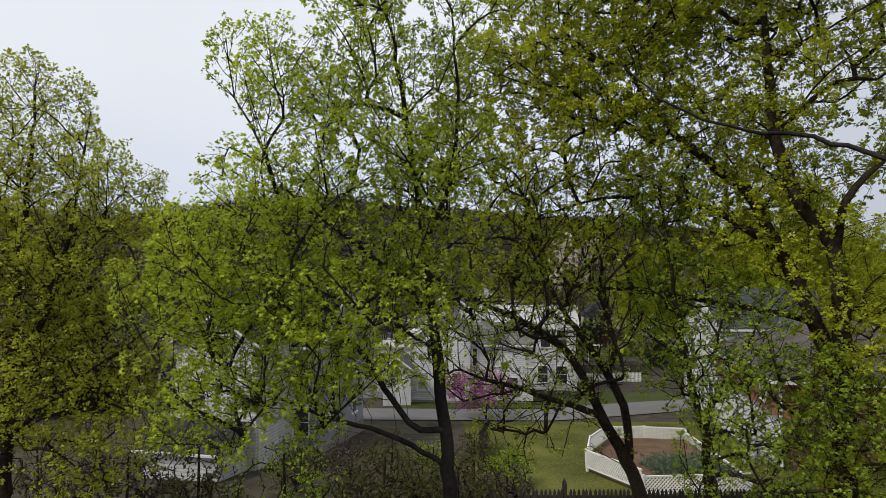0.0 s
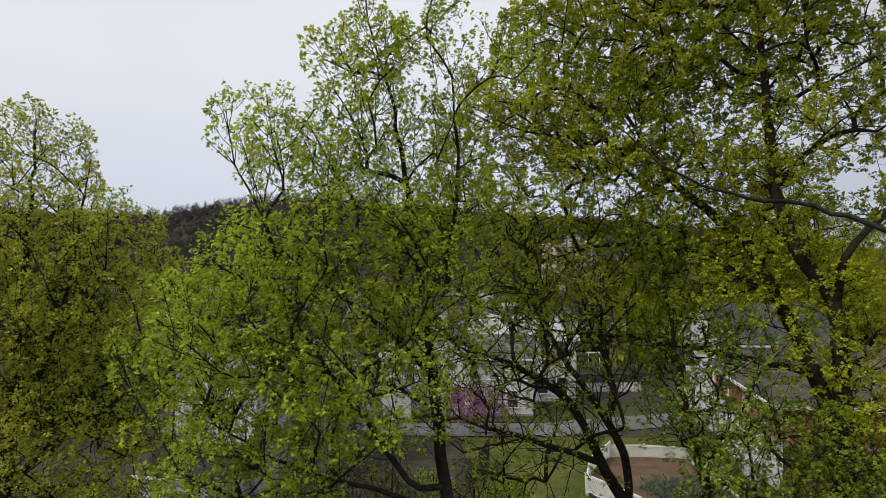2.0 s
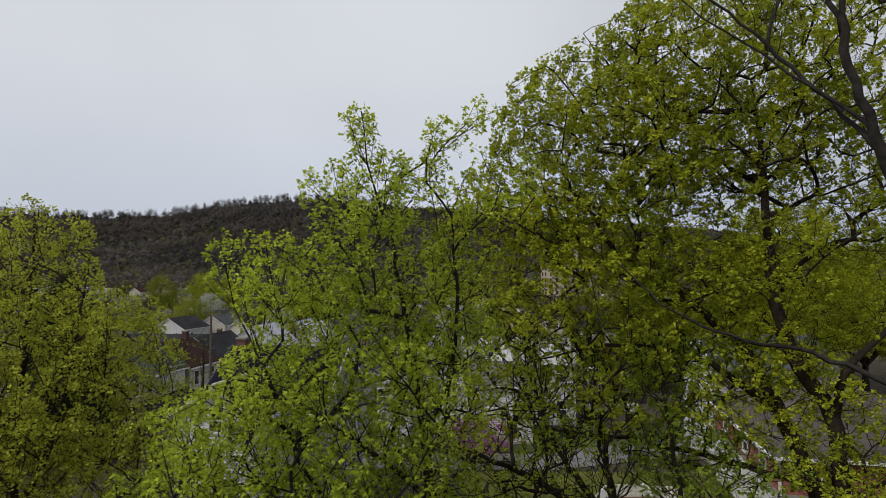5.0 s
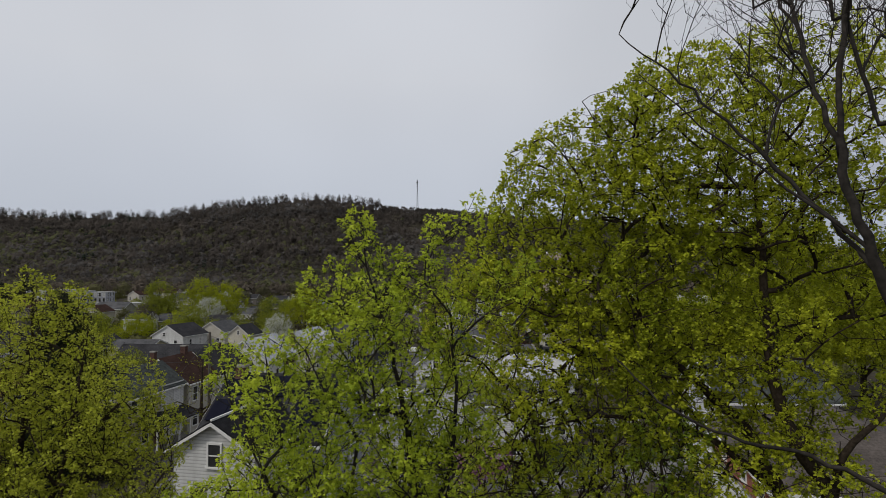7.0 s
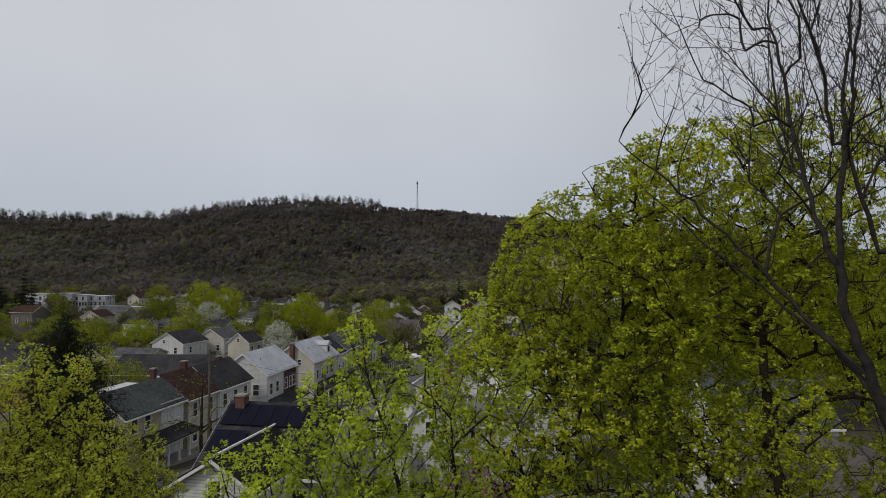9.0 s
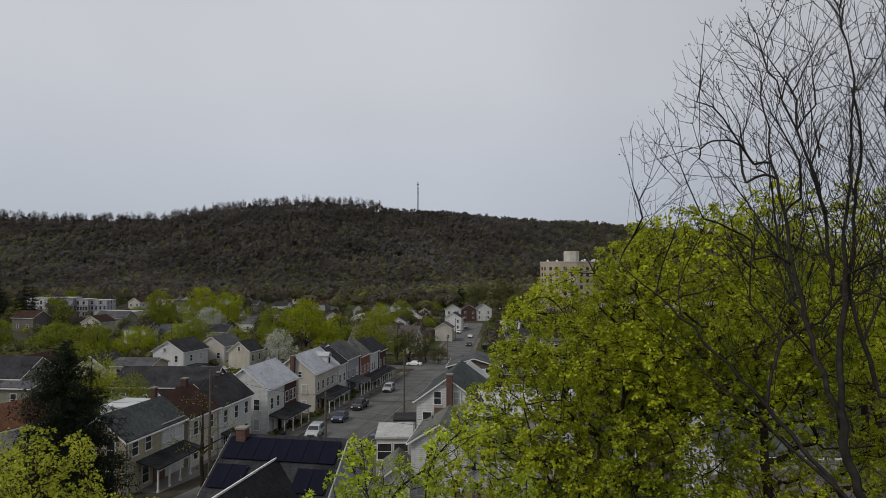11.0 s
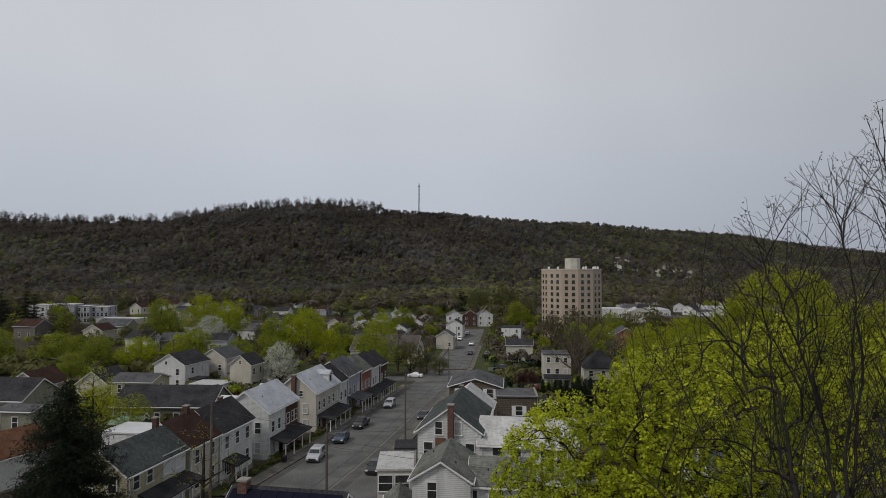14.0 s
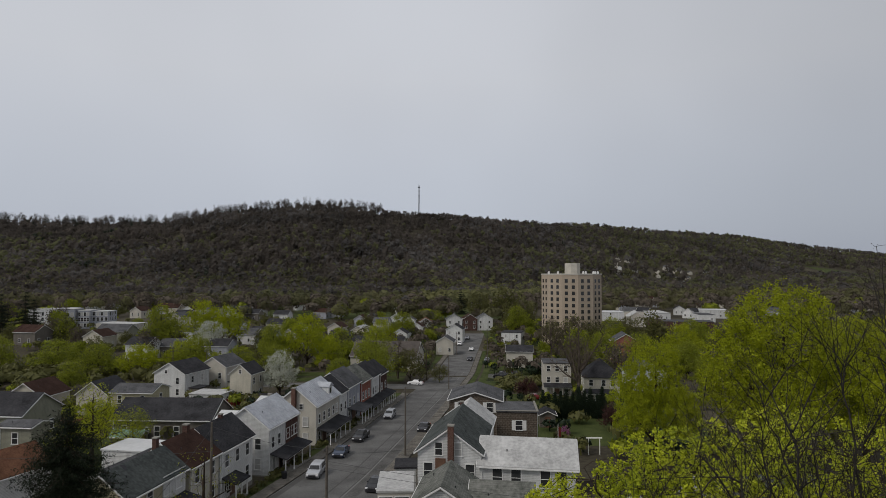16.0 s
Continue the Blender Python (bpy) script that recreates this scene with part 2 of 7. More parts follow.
POLE_WOOD = material("weathered_pole_wood", (0.1, 0.088, 0.075), 0.9, 0, 0.2, 10.0, 1.0, 0.4)
WIRE = material("cable_rubber", (0.03, 0.03, 0.03), 0.6, 0, 0.1, 8.0, 1.0, 0)
IRON = material("dark_iron", (0.04, 0.04, 0.045), 0.5, 0.6, 0.1, 8.0, 1.0, 0)
FENCE_WOOD = material("dark_fence_wood", (0.05, 0.045, 0.04), 0.9, 0, 0.25, 10.0, 1.0, 0.3, piece=0.2)
LATTICE = material("white_lattice", (0.72, 0.72, 0.68), 0.6, 0, 0.08, 8.0, 0.8, 0.1)
BARK = material("grey_brown_bark", (0.024, 0.018, 0.0135), 0.95, 0, 0.4, 14.0, 1.0, 0.9, tint=(0.062, 0.048, 0.036))
BUD = leaf_material("dark_bud", (0.03, 0.022, 0.016), (0.06, 0.045, 0.03), 0.1)
BARK_TWIG = material("brown_twig_bark", (0.075, 0.06, 0.05), 0.95, 0, 0.3, 4.0, 0.5, 0)
BARK_PALE = material("pale_grey_bark", (0.029, 0.026, 0.023), 0.95, 0, 0.45, 9.0, 1.0, 0.7)
MAPLE = leaf_material("young_maple_leaf", (0.18, 0.255, 0.016), (0.61, 0.695, 0.06), 0.45, patchy=0.8, own=0.4)
MAPLE_YELLOW = leaf_material("yellow_green_leaf", (0.165, 0.212, 0.012), (0.58, 0.615, 0.04), 0.42, patchy=0.6, own=0.35)
MAPLE_LEFT = leaf_material("olive_young_leaf", (0.2, 0.225, 0.02), (0.6, 0.64, 0.07), 0.45, patchy=1.0, own=0.5)
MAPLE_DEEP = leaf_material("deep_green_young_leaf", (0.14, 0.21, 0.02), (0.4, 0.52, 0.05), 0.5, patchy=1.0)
DOME_LEAF = leaf_material("dense_yellow_green_leaf", (0.15, 0.175, 0.006), (0.43, 0.475, 0.021), 0.45)
TOWN_LEAF = leaf_material("spring_tree_leaf", (0.11, 0.135, 0.013), (0.29, 0.32, 0.03), 0.35)
OLIVE_LEAF = leaf_material("half_open_olive_leaf", (0.07, 0.07, 0.024), (0.14, 0.14, 0.047), 0.3)
BLOSSOM = leaf_material("white_pear_blossom", (0.38, 0.4, 0.33), (0.6, 0.61, 0.52), 0.25)
REDBUD = leaf_material("redbud_blossom", (0.2, 0.065, 0.15), (0.4, 0.17, 0.31), 0.25)
NEEDLES = leaf_material("dark_spruce_needles", (0.006, 0.011, 0.006), (0.018, 0.027, 0.012), 0.1)
CEDAR = leaf_material("dark_cedar_leaf", (0.008, 0.015, 0.008), (0.02, 0.033, 0.015), 0.1)
PURPLE_LEAF = leaf_material("purple_plum_leaf", (0.035, 0.016, 0.015), (0.085, 0.038, 0.033), 0.2)
TWIGS = leaf_material("bare_twig_mass", (0.065, 0.054, 0.043), (0.155, 0.13, 0.102), 0.25, 0.9, 0.05, 0.12, 5.0)
OLIVE_FAR = leaf_material("far_olive_leaf", (0.09, 0.085, 0.047), (0.17, 0.165, 0.08), 0.5, 0.9, 0.02, 0.05, 4.0)
OLIVE_BELT = leaf_material("pale_olive_leaf", (0.13, 0.13, 0.06), (0.23, 0.23, 0.1), 0.5, 0.9, 0.02, 0.05, 4.0)
WOODS = leaf_material("bare_spring_woods", (0.062, 0.054, 0.047), (0.132, 0.114, 0.098), 0.5, 0.9, 0.012, 0.05, 5.0)
WOODS_GREY = leaf_material("grey_spring_woods", (0.08, 0.075, 0.071), (0.155, 0.144, 0.135), 0.5, 0.9, 0.012, 0.05, 5.0)
WOODS_GREEN = leaf_material("greening_woods", (0.086, 0.087, 0.048), (0.172, 0.174, 0.087), 0.5, 0.9, 0.012, 0.05, 5.0)
HERB = leaf_material("grey_green_herb", (0.07, 0.1, 0.06), (0.16, 0.2, 0.13), 0.2)


def paint(name, c, metal=0.3):
    return material(name, c, 0.25, metal, 0.05, 3.0, 0.8, 0)


TYRE = material("tyre_rubber", (0.02, 0.02, 0.02), 0.85, 0, 0.1, 8.0, 1.0, 0.1)
RIM = material("alloy_rim", (0.4, 0.4, 0.42), 0.35, 0.8, 0.1, 8.0, 1.0, 0)
LAMP_CLEAR = material("headlight_plastic", (0.7, 0.7, 0.72), 0.15, 0, 0.05, 8.0, 1.0, 0)
LAMP_RED = material("tail_light_plastic", (0.4, 0.02, 0.02), 0.2, 0, 0.05, 8.0, 1.0, 0)

# ---- building blocks ----
RNG = np.random.default_rng(7)


def mesh_of(name, verts, faces, mat, smooth=False):
    me = bpy.data.meshes.new(name)
    me.from_pydata([tuple(v) for v in verts], [], [tuple(q) for q in faces])
    me.materials.append(mat)
    if smooth:
        me.polygons.foreach_set("use_smooth", [True] * len(me.polygons))
    me.update()
    return me


def quads_mesh(name, verts, k, mat, smooth=False):
    """A mesh of loose k-sided faces, from an array of corner points laid one face after another."""
    verts = np.asarray(verts, dtype=np.float32).reshape(-1, 3)
    n = len(verts) // k
    me = bpy.data.meshes.new(name)
    me.vertices.add(len(verts))
    me.vertices.foreach_set("co", verts.ravel())
    me.loops.add(len(verts))
    me.loops.foreach_set("vertex_index", np.arange(len(verts), dtype=np.int32))
    me.polygons.add(n)
    me.polygons.foreach_set("loop_start", np.arange(0, len(verts), k, dtype=np.int32))
    if smooth:
        me.polygons.foreach_set("use_smooth", [True] * n)
    me.materials.append(mat)
    me.update(calc_edges=True)
    return me


def child(name, me, parent, m=None, label=""):
    ob = new(name, me)
    ob.parent = parent
    if m is not None:
        ob.matrix_local = m
    return tagged(ob, label)


class Solid:
    """Gathers boxes and slabs into one mesh."""

    def __init__(self):
        self.v, self.f = [], []

    def hull(self, low, high):
        """A prism between two polygons with the same number of corners."""
        n, o = len(low), len(self.v)
        self.v += [tuple(p) for p in low] + [tuple(p) for p in high]
        self.f += [tuple(o + i for i in reversed(range(n))), tuple(o + n + i for i in range(n))]
        self.f += [(o + i, o + (i + 1) % n, o + n + (i + 1) % n, o + n + i) for i in range(n)]
        return self

    def box(self, x0, y0, z0, x1, y1, z1):
        ring = [(x0, y0), (x1, y0), (x1, y1), (x0, y1)]
        return self.hull([(x, y, z0) for x, y in ring], [(x, y, z1) for x, y in ring])

    def prism(self, cx, cy, z0, z1, r0, r1, n=8, turn=0.0):
        a = [turn + 2 * math.pi * i / n for i in range(n)]
        return self.hull([(cx + r0 * math.cos(t), cy + r0 * math.sin(t), z0) for t in a],
                         [(cx + r1 * math.cos(t), cy + r1 * math.sin(t), z1) for t in a])

    def slab(self, corners, thick):
        """A sheet over four corners, thickened downwards."""
        return self.hull([(x, y, z - thick) for x, y, z in corners], corners)

    def bar(self, a, b, r, n=4):
        a, b = Vector(a), Vector(b)
        d = (b - a).normalized()
        s = d.cross(Vector((0, 0, 1)) if abs(d.z) < 0.9 else Vector((1, 0, 0))).normalized()
        u = s.cross(d)
        ring = [s * math.cos(t) * r + u * math.sin(t) * r for t in [2 * math.pi * (i + 0.5) / n for i in range(n)]]
        return self.hull([a + q for q in ring], [b + q for q in ring])

    def mesh(self, name, mat, smooth=False):
        return mesh_of(name, self.v, self.f, mat, smooth)


def thing(name, m, label, category, group=""):
    ob = new(name)
    ob.matrix_world = m
    ob.empty_display_size = 0.3
    return tagged(ob, label, category, group)


# ---- the ground: one sheet from the hillside down to the valley and up the wooded ridge ----
GROUND_Y = (-60, -10, 8, 14, 20, 26, 33, 46, 54, 62, 70, 87, 120, 196, 290, 400, 650)
GROUND_Z = (17, 11.0, 8.8, 7.0, 5.25, 4.5, 3.8, 2.7, 2.3, 1.5, 0.8, -0.2, -1.7, -5, -5.5, -5, -4)
RIDGE_S = (-1.6, -0.727, -0.634, -0.541, -0.449, -0.402, -0.337, -0.226, -0.152, -0.078, 0.015, 0.108, 0.247, 0.367, 0.478, 0.589, 0.664, 0.727, 1.2)
RIDGE_E = (88, 88, 82, 81, 84, 94, 104, 114, 111, 102, 96, 85, 79, 69, 61, 45, 36, 29, 12)
RIDGE_R = (1250, 1250, 1250, 1250, 1250, 1250, 1250, 1250, 1250, 1250, 1250, 1320, 1500, 1700, 1900, 2150, 2350, 2500, 2600)


def hill(x, y):
    s = np.clip(x / np.maximum(y, 1.0), -1.6, 1.2)
    r = np.interp(s, RIDGE_S, RIDGE_R)
    top = 28.8 + np.interp(s, RIDGE_S, RIDGE_E) / 1079 * r - 6
    foot = np.interp(s, (-1.0, 0.0, 0.35, 0.8), (640, 700, 850, 1000))
    u = (y - foot) / (r - foot)
    rise = np.clip(u, 0, 1)
    shape = rise ** 1.25 * (1.0 + 0.12 * np.sin(rise * math.pi))
    shape = np.where(u > 1, np.maximum(1 - 0.8 * (u - 1), 0.2), shape)
    lumps = 5.0 * np.sin(x / 71.0 + 1) * np.sin(y / 93.0) * np.clip(u * 3, 0, 1) * (u < 1) * np.clip((1 - u) * 4, 0, 1)
    return np.where(u > 0, (top + 4) * shape + lumps, 0.0)


def land(x, y):
    x, y = np.asarray(x, dtype=float), np.asarray(y, dtype=float)
    z = sum(np.interp(y + d, GROUND_Y, GROUND_Z) for d in (-2.0, 0.0, 2.0)) / 3
    west = 6.0 * np.clip((-x - 90) / 80, 0, 1) * np.clip((y - 170) / 60, 0, 1) * np.clip((520 - y) / 120, 0, 1)
    return z + hill(x, y) + west


def at(x, y):
    return float(land(x, y))


ys = np.concatenate([np.arange(-60, 140, 3.0), np.arange(140, 420, 10.0), np.arange(420, 1100, 20.0), np.arange(1100, 1300, 10.0), np.arange(1300, 2620, 24.0), np.arange(2640, 4600, 90.0)])
cs = np.linspace(-1, 1, 121)
gx = np.stack([cs * (90 + 1.5 * abs(y)) for y in ys])
gy = np.repeat(ys[:, None], len(cs), 1)
gz = land(gx, gy)
nc = len(cs)
gfaces = [(j * nc + i, j * nc + i + 1, (j + 1) * nc + i + 1, (j + 1) * nc + i) for j in range(len(ys) - 1) for i in range(nc - 1)]
ground = new("ground", mesh_of("ground", np.stack([gx, gy, gz], -1).reshape(-1, 3), gfaces, EARTH, True))
tagged(ground, "sloping earthy ground falling to the town and rising to a wooded ridge", "ground", kind="structure")


def strip(name, points, width, mat, label, category, lift=0.05, thick=0.0):
    """A road or path that follows the land along a line of (x, y)."""
    pts = []
    for (ax, ay), (bx, by) in zip(points, points[1:]):
        n = max(2, int(math.hypot(bx - ax, by - ay) / 3))
        pts += [(ax + (bx - ax) * i / n, ay + (by - ay) * i / n) for i in range(n)]
    pts.append(points[-1])
    v, faces = [], []
    for i, (x, y) in enumerate(pts):
        ax, ay = pts[max(i - 1, 0)]
        bx, by = pts[min(i + 1, len(pts) - 1)]
        d = math.hypot(bx - ax, by - ay)
        nx, ny = (by - ay) / d, -(bx - ax) / d
        for k in range(5):
            o = (k / 4 - 0.5) * width
            px, py = x + nx * o, y + ny * o
            v.append((px, py, at(px, py) + lift))
    for i in range(len(pts) - 1):
        faces += [(i * 5 + k, i * 5 + k + 1, i * 5 + k + 6, i * 5 + k + 5) for k in range(4)]
    if thick:
        o = len(v)
        v += [(x, y, z - thick) for x, y, z in v]
        for i in range(len(pts) - 1):
            faces += [(i * 5, i * 5 + 5, o + i * 5 + 5, o + i * 5), (i * 5 + 4, o + i * 5 + 4, o + i * 5 + 9, i * 5 + 9)]
    return tagged(new(name, mesh_of(name, v, faces, mat, not thick)), label, category, kind="structure")


def patch(name, x0, y0, x1, y1, mat, label, category, lift=0.03, turn=0.0, step=2.5):
    nx, ny = max(2, int((x1 - x0) / step)), max(2, int((y1 - y0) / step))
    cx, cy, ct, st = (x0 + x1) / 2, (y0 + y1) / 2, math.cos(radians(turn)), math.sin(radians(turn))
    v, faces = [], []
    for j in range(ny + 1):
        for i in range(nx + 1):
            lx, ly = x0 + (x1 - x0) * i / nx - cx, y0 + (y1 - y0) * j / ny - cy
            x, y = cx + lx * ct - ly * st, cy + lx * st + ly * ct
            v.append((x, y, at(x, y) + lift))
    faces = [(j * (nx + 1) + i, j * (nx + 1) + i + 1, (j + 1) * (nx + 1) + i + 1, (j + 1) * (nx + 1) + i) for j in range(ny) for i in range(nx)]
    return tagged(new(name, mesh_of(name, v, faces, mat, True)), label, category, kind="structure")


STREET = [(-20.5, 52), (-17.8, 68), (-14.4, 87), (-9.6, 118), (-3.2, 160), (3.4, 205), (9.4, 261), (13.6, 301), (17.0, 334)]
strip("road", STREET, 11.0, ASPHALT, "worn grey asphalt street running downhill through the town", "road", 0.05)


def beside(off, line=STREET):
    out = []
    for i, (x, y) in enumerate(line):
        ax, ay = line[max(i - 1, 0)]
        bx, by = line[min(i + 1, len(line) - 1)]
        d = math.hypot(bx - ax, by - ay)
        out.append((x + (by - ay) / d * off, y - (bx - ax) / d * off))
    return out


strip("pavement_1", beside(-6.6)[1:5], 2.0, SIDEWALK, "old concrete pavement with kerb along the street", "pavement", 0.19, 0.3)
strip("pavement_2", beside(6.6)[2:5], 2.0, SIDEWALK, "old concrete pavement with kerb along the street", "pavement", 0.19, 0.3)
strip("cross_road", [(-70, 178), (-30, 176), (0, 172), (40, 176)], 9.0, ASPHALT, "asphalt cross street", "road", 0.06)
strip("alley", [(-22, 49), (-8, 48), (8, 47.5), (22, 53), (40, 58)], 5.0, ASPHALT_PALE, "pale asphalt alley behind the houses", "road", 0.07)
strip("road_seam_1", beside(1.2)[1:6], 0.22, PATCH, "dark tar seam along the street", "road seam", 0.056)
strip("road_seam_2", beside(3.3)[1:5], 0.16, PATCH, "dark tar seam along the street", "road seam", 0.056)
strip("road_seam_3", beside(3.55)[1:6], 0.2, ASPHALT_PALE, "pale worn joint along the street", "road seam", 0.057)
strip("parking_lane", beside(4.5)[1:5], 1.6, LANE, "darker asphalt of the parking lane", "road", 0.053)
strip("road_edge_1", beside(-4.9)[1:5], 0.9, PATCH, "dark worn edge of the street", "road edge", 0.054)
for k, (y, w) in enumerate(((74, 0.14), (91, 0.18), (113, 0.2), (131, 0.6), (146, 0.3))):
    c = float(np.interp(y, [q[1] for q in STREET], [q[0] for q in STREET]))
    strip("road_patch_%d" % (k + 1), [(c - 4.6 + k % 3 * 1.5, y + 0.8), (c + 4.8 - k % 2 * 3, y - 0.8)], w, PATCH, "dark asphalt repair across the street", "road patch", 0.058)
strip("verge_1", beside(-8.5)[1:5], 1.7, GRASS, "thin grass in front of the porches", "verge", 0.12)
strip("verge_2", beside(8.4)[4:7], 1.6, GRASS, "grass verge along the far street", "verge", 0.12)
strip("pavement_3", beside(6.6)[4:7], 1.6, SIDEWALK, "pale concrete pavement along the far street", "pavement", 0.19, 0.3)
strip("pavement_4", beside(-6.6)[5:8], 1.6, SIDEWALK, "pale concrete pavement along the far street", "pavement", 0.19, 0.3)
patch("lawn_5", -6, 365, 36, 400, GRASS, "green lawn behind the row of white houses", "lawn", 0.06, 0, 6)
patch("drive_1", -12.4, 57, -5.2, 84, ASPHALT, "asphalt forecourt between the street and the white houses", "forecourt", 0.045, 0)
strip("verge_3", beside(-12.5)[5:8], 9.0, GRASS, "grass of the front yards along the far street", "verge", 0.1)
strip("verge_4", beside(15.5)[4:7], 11.0, GRASS, "grass of the yards beside the far street", "verge", 0.09)
patch("car_park", 14.5, 184, 24, 208, ASPHALT, "small asphalt car park beside the far street", "car park", 0.09, -6, 4)
patch("lawn_6", 20, 181, 62, 262, GRASS, "rough grass of the side yards", "lawn", 0.05, 0, 5)
patch("lawn_9", -42, 232, -1, 362, GRASS, "grass of the yards along the far street", "lawn", 0.03, 0, 6)
patch("lawn_10", 22, 264, 52, 350, GRASS, "grass behind the far houses", "lawn", 0.03, 0, 6)
patch("lawn_7", -60, 184, -12, 204, GRASS, "rough grass under the street trees", "lawn", 0.05, 0, 5)
patch("lawn_1", 1.5, 20.5, 22, 44.5, LAWN, "mown green back lawn", "lawn", 0.04)
patch("lawn_8", -4, 50.6, 24, 62, GRASS, "grass strip behind the alley", "lawn", 0.05)
patch("lawn_2", -62, 88, -32, 150, GRASS, "grass of the back yards", "lawn", 0.03)
patch("lawn_3", 16, 104, 50, 160, GRASS, "grass of the side yards", "lawn", 0.03)
patch("lawn_4", -260, 430, 60, 560, GRASS, "green playing field at the foot of the hill", "field", 0.1, 0, 12)

# ---- windows, doors, houses ----
MESHES = {}


def shared(key, make):
    if key not in MESHES:
        MESHES[key] = make()
    return MESHES[key]


def window_frame_mesh(w, h, mat):
    def make():
        s, b = Solid(), 0.09
        s.box(-w / 2 - b, -0.07, -b, -w / 2, 0.0, h + b).box(w / 2, -0.07, -b, w / 2 + b, 0.0, h + b)
        s.box(-w / 2, -0.07, h, w / 2, 0.0, h + b).box(-w / 2 - 0.14, -0.13, -b, w / 2 + 0.14, 0.0, 0.0)
        s.box(-w / 2, -0.05, h / 2 - 0.03, w / 2, 0.0, h / 2 + 0.03)
        return s.mesh("window_frame", mat)
    return shared(("wf", w, h, mat.name), make)


def pane_mesh(w, h, mat):
    return shared(("wp", w, h, mat.name), lambda: Solid().box(-w / 2, -0.025, 0, w / 2, -0.004, h).mesh("pane", mat))


FACES = {"S": 0, "E": 90, "N": 180, "W": 270}


def on_face(w, l, face, u, z):
    """The pose of something on a face of a block w wide and l deep: u along the face, z up; it looks outwards along -y."""
    out = {"S": l / 2, "N": l / 2, "E": w / 2, "W": w / 2}[face]
    return pose(0, 0, 0, 0, 0, FACES[face]) @ pose(u, -out, z)


def add_window(house, w, l, face, u, z, ww=0.85, wh=1.5, trim=TRIM, glass=None):
    g = glass or (BLIND if RNG.random() < 0.2 else GLASS)
    m = on_face(w, l, face, u, z)
    win = child("window", window_frame_mesh(ww, wh, trim), house, m)
    child("pane", pane_mesh(ww, wh, g), win)
    return win


def add_shutters(house, w, l, face, u, z, ww=1.0, wh=1.5):
    leaf = shared(("shutter", wh), lambda: Solid().box(-0.25, -0.05, -0.05, 0.25, -0.003, wh + 0.05).mesh("shutter", TRIM))
    for sg in (-1, 1):
        child("shutter", leaf, house, on_face(w, l, face, u, z) @ pose(sg * (ww / 2 + 0.37), 0, 0))


def add_door(house, w, l, face, u, z=0.15, mat=DOOR_PAINT):
    def make():
        s = Solid().box(-0.45, -0.06, 0, 0.45, -0.004, 2.05)
        s.box(-0.57, -0.09, 0, -0.45, 0, 2.15).box(0.45, -0.09, 0, 0.57, 0, 2.15).box(-0.45, -0.09, 2.05, 0.45, 0, 2.15)
        return s.mesh("door", mat)
    door = child("door", shared(("door", mat.name), make), house, on_face(w, l, face, u, z))
    child("door_handle", shared("knob", lambda: Solid().prism(0, 0, -0.03, 0.03, 0.03, 0.03, 6).mesh("door_handle", IRON)), door, pose(0.36, -0.09, 1.0))
    return door


def add_chimney(house, x, y, z0, z1, size=0.55, mat=CHIMNEY_BRICK):
    ch = child("chimney", Solid().box(x - size / 2, y - size / 2, z0, x + size / 2, y + size / 2, z1).mesh("chimney", mat), house, None, "brick chimney")
    s = size / 2 + 0.05
    child("chimney_cap", Solid().box(x - s, y - s, z1, x + s, y + s, z1 + 0.12).mesh("chimney_cap", CONCRETE), ch)
    return ch


def add_porch(house, w, l, face, u0, u1, depth=2.0, high=2.9, roof=ROOF_DARK, posts=4, deck=0.35):
    m = on_face(w, l, face, 0, 0)
    p = child("porch_roof", Solid().slab([(u0 - 0.2, -depth - 0.3, high - 0.35), (u1 + 0.2, -depth - 0.3, high - 0.35), (u1 + 0.2, 0.0, high + 0.25), (u0 - 0.2, 0.0, high + 0.25)], 0.14).mesh("porch_roof", roof), house, m)
    child("porch_beam", Solid().box(u0, -depth - 0.08, high - 0.72, u1, -depth + 0.08, high - 0.48).mesh("porch_beam", TRIM), p)
    child("porch_deck", Solid().box(u0, -depth - 0.1, -1.0, u1, -0.01, deck).mesh("porch_deck", CONCRETE), house, m)
    post = shared(("post", high, deck), lambda: Solid().box(-0.07, -0.07, deck, 0.07, 0.07, high - 0.72).box(-0.1, -0.1, deck, 0.1, 0.1, deck + 0.25).mesh("post", TRIM))
    for i in range(posts):
        child("post", post, house, m @ pose(u0 + 0.1 + (u1 - u0 - 0.2) * i / (posts - 1), -depth, 0))
    n = int((u1 - u0) / 1.9)
    for i in range(n):
        u = u0 + (u1 - u0) * (i + 0.5) / n
        if i % 3 == 1:
            add_door(house, w, l, face, u, deck)
        else:
            add_window(house, w, l, face, u, deck + 0.55, 0.95, 1.6)


def gable_roof(w, l, h, rise, over=0.3, thick=0.14):
    """Two slabs that meet at a ridge along y."""
    k = rise / (w / 2)
    e, ez = w / 2 + over, h - over * k
    y0, y1 = -l / 2 - over, l / 2 + over
    s = Solid()
    s.slab([(-e, y0, ez), (0, y0, h + rise), (0, y1, h + rise), (-e, y1, ez)], -thick)
    s.slab([(0, y0, h + rise), (e, y0, ez), (e, y1, ez), (0, y1, h + rise)], -thick)
    return s


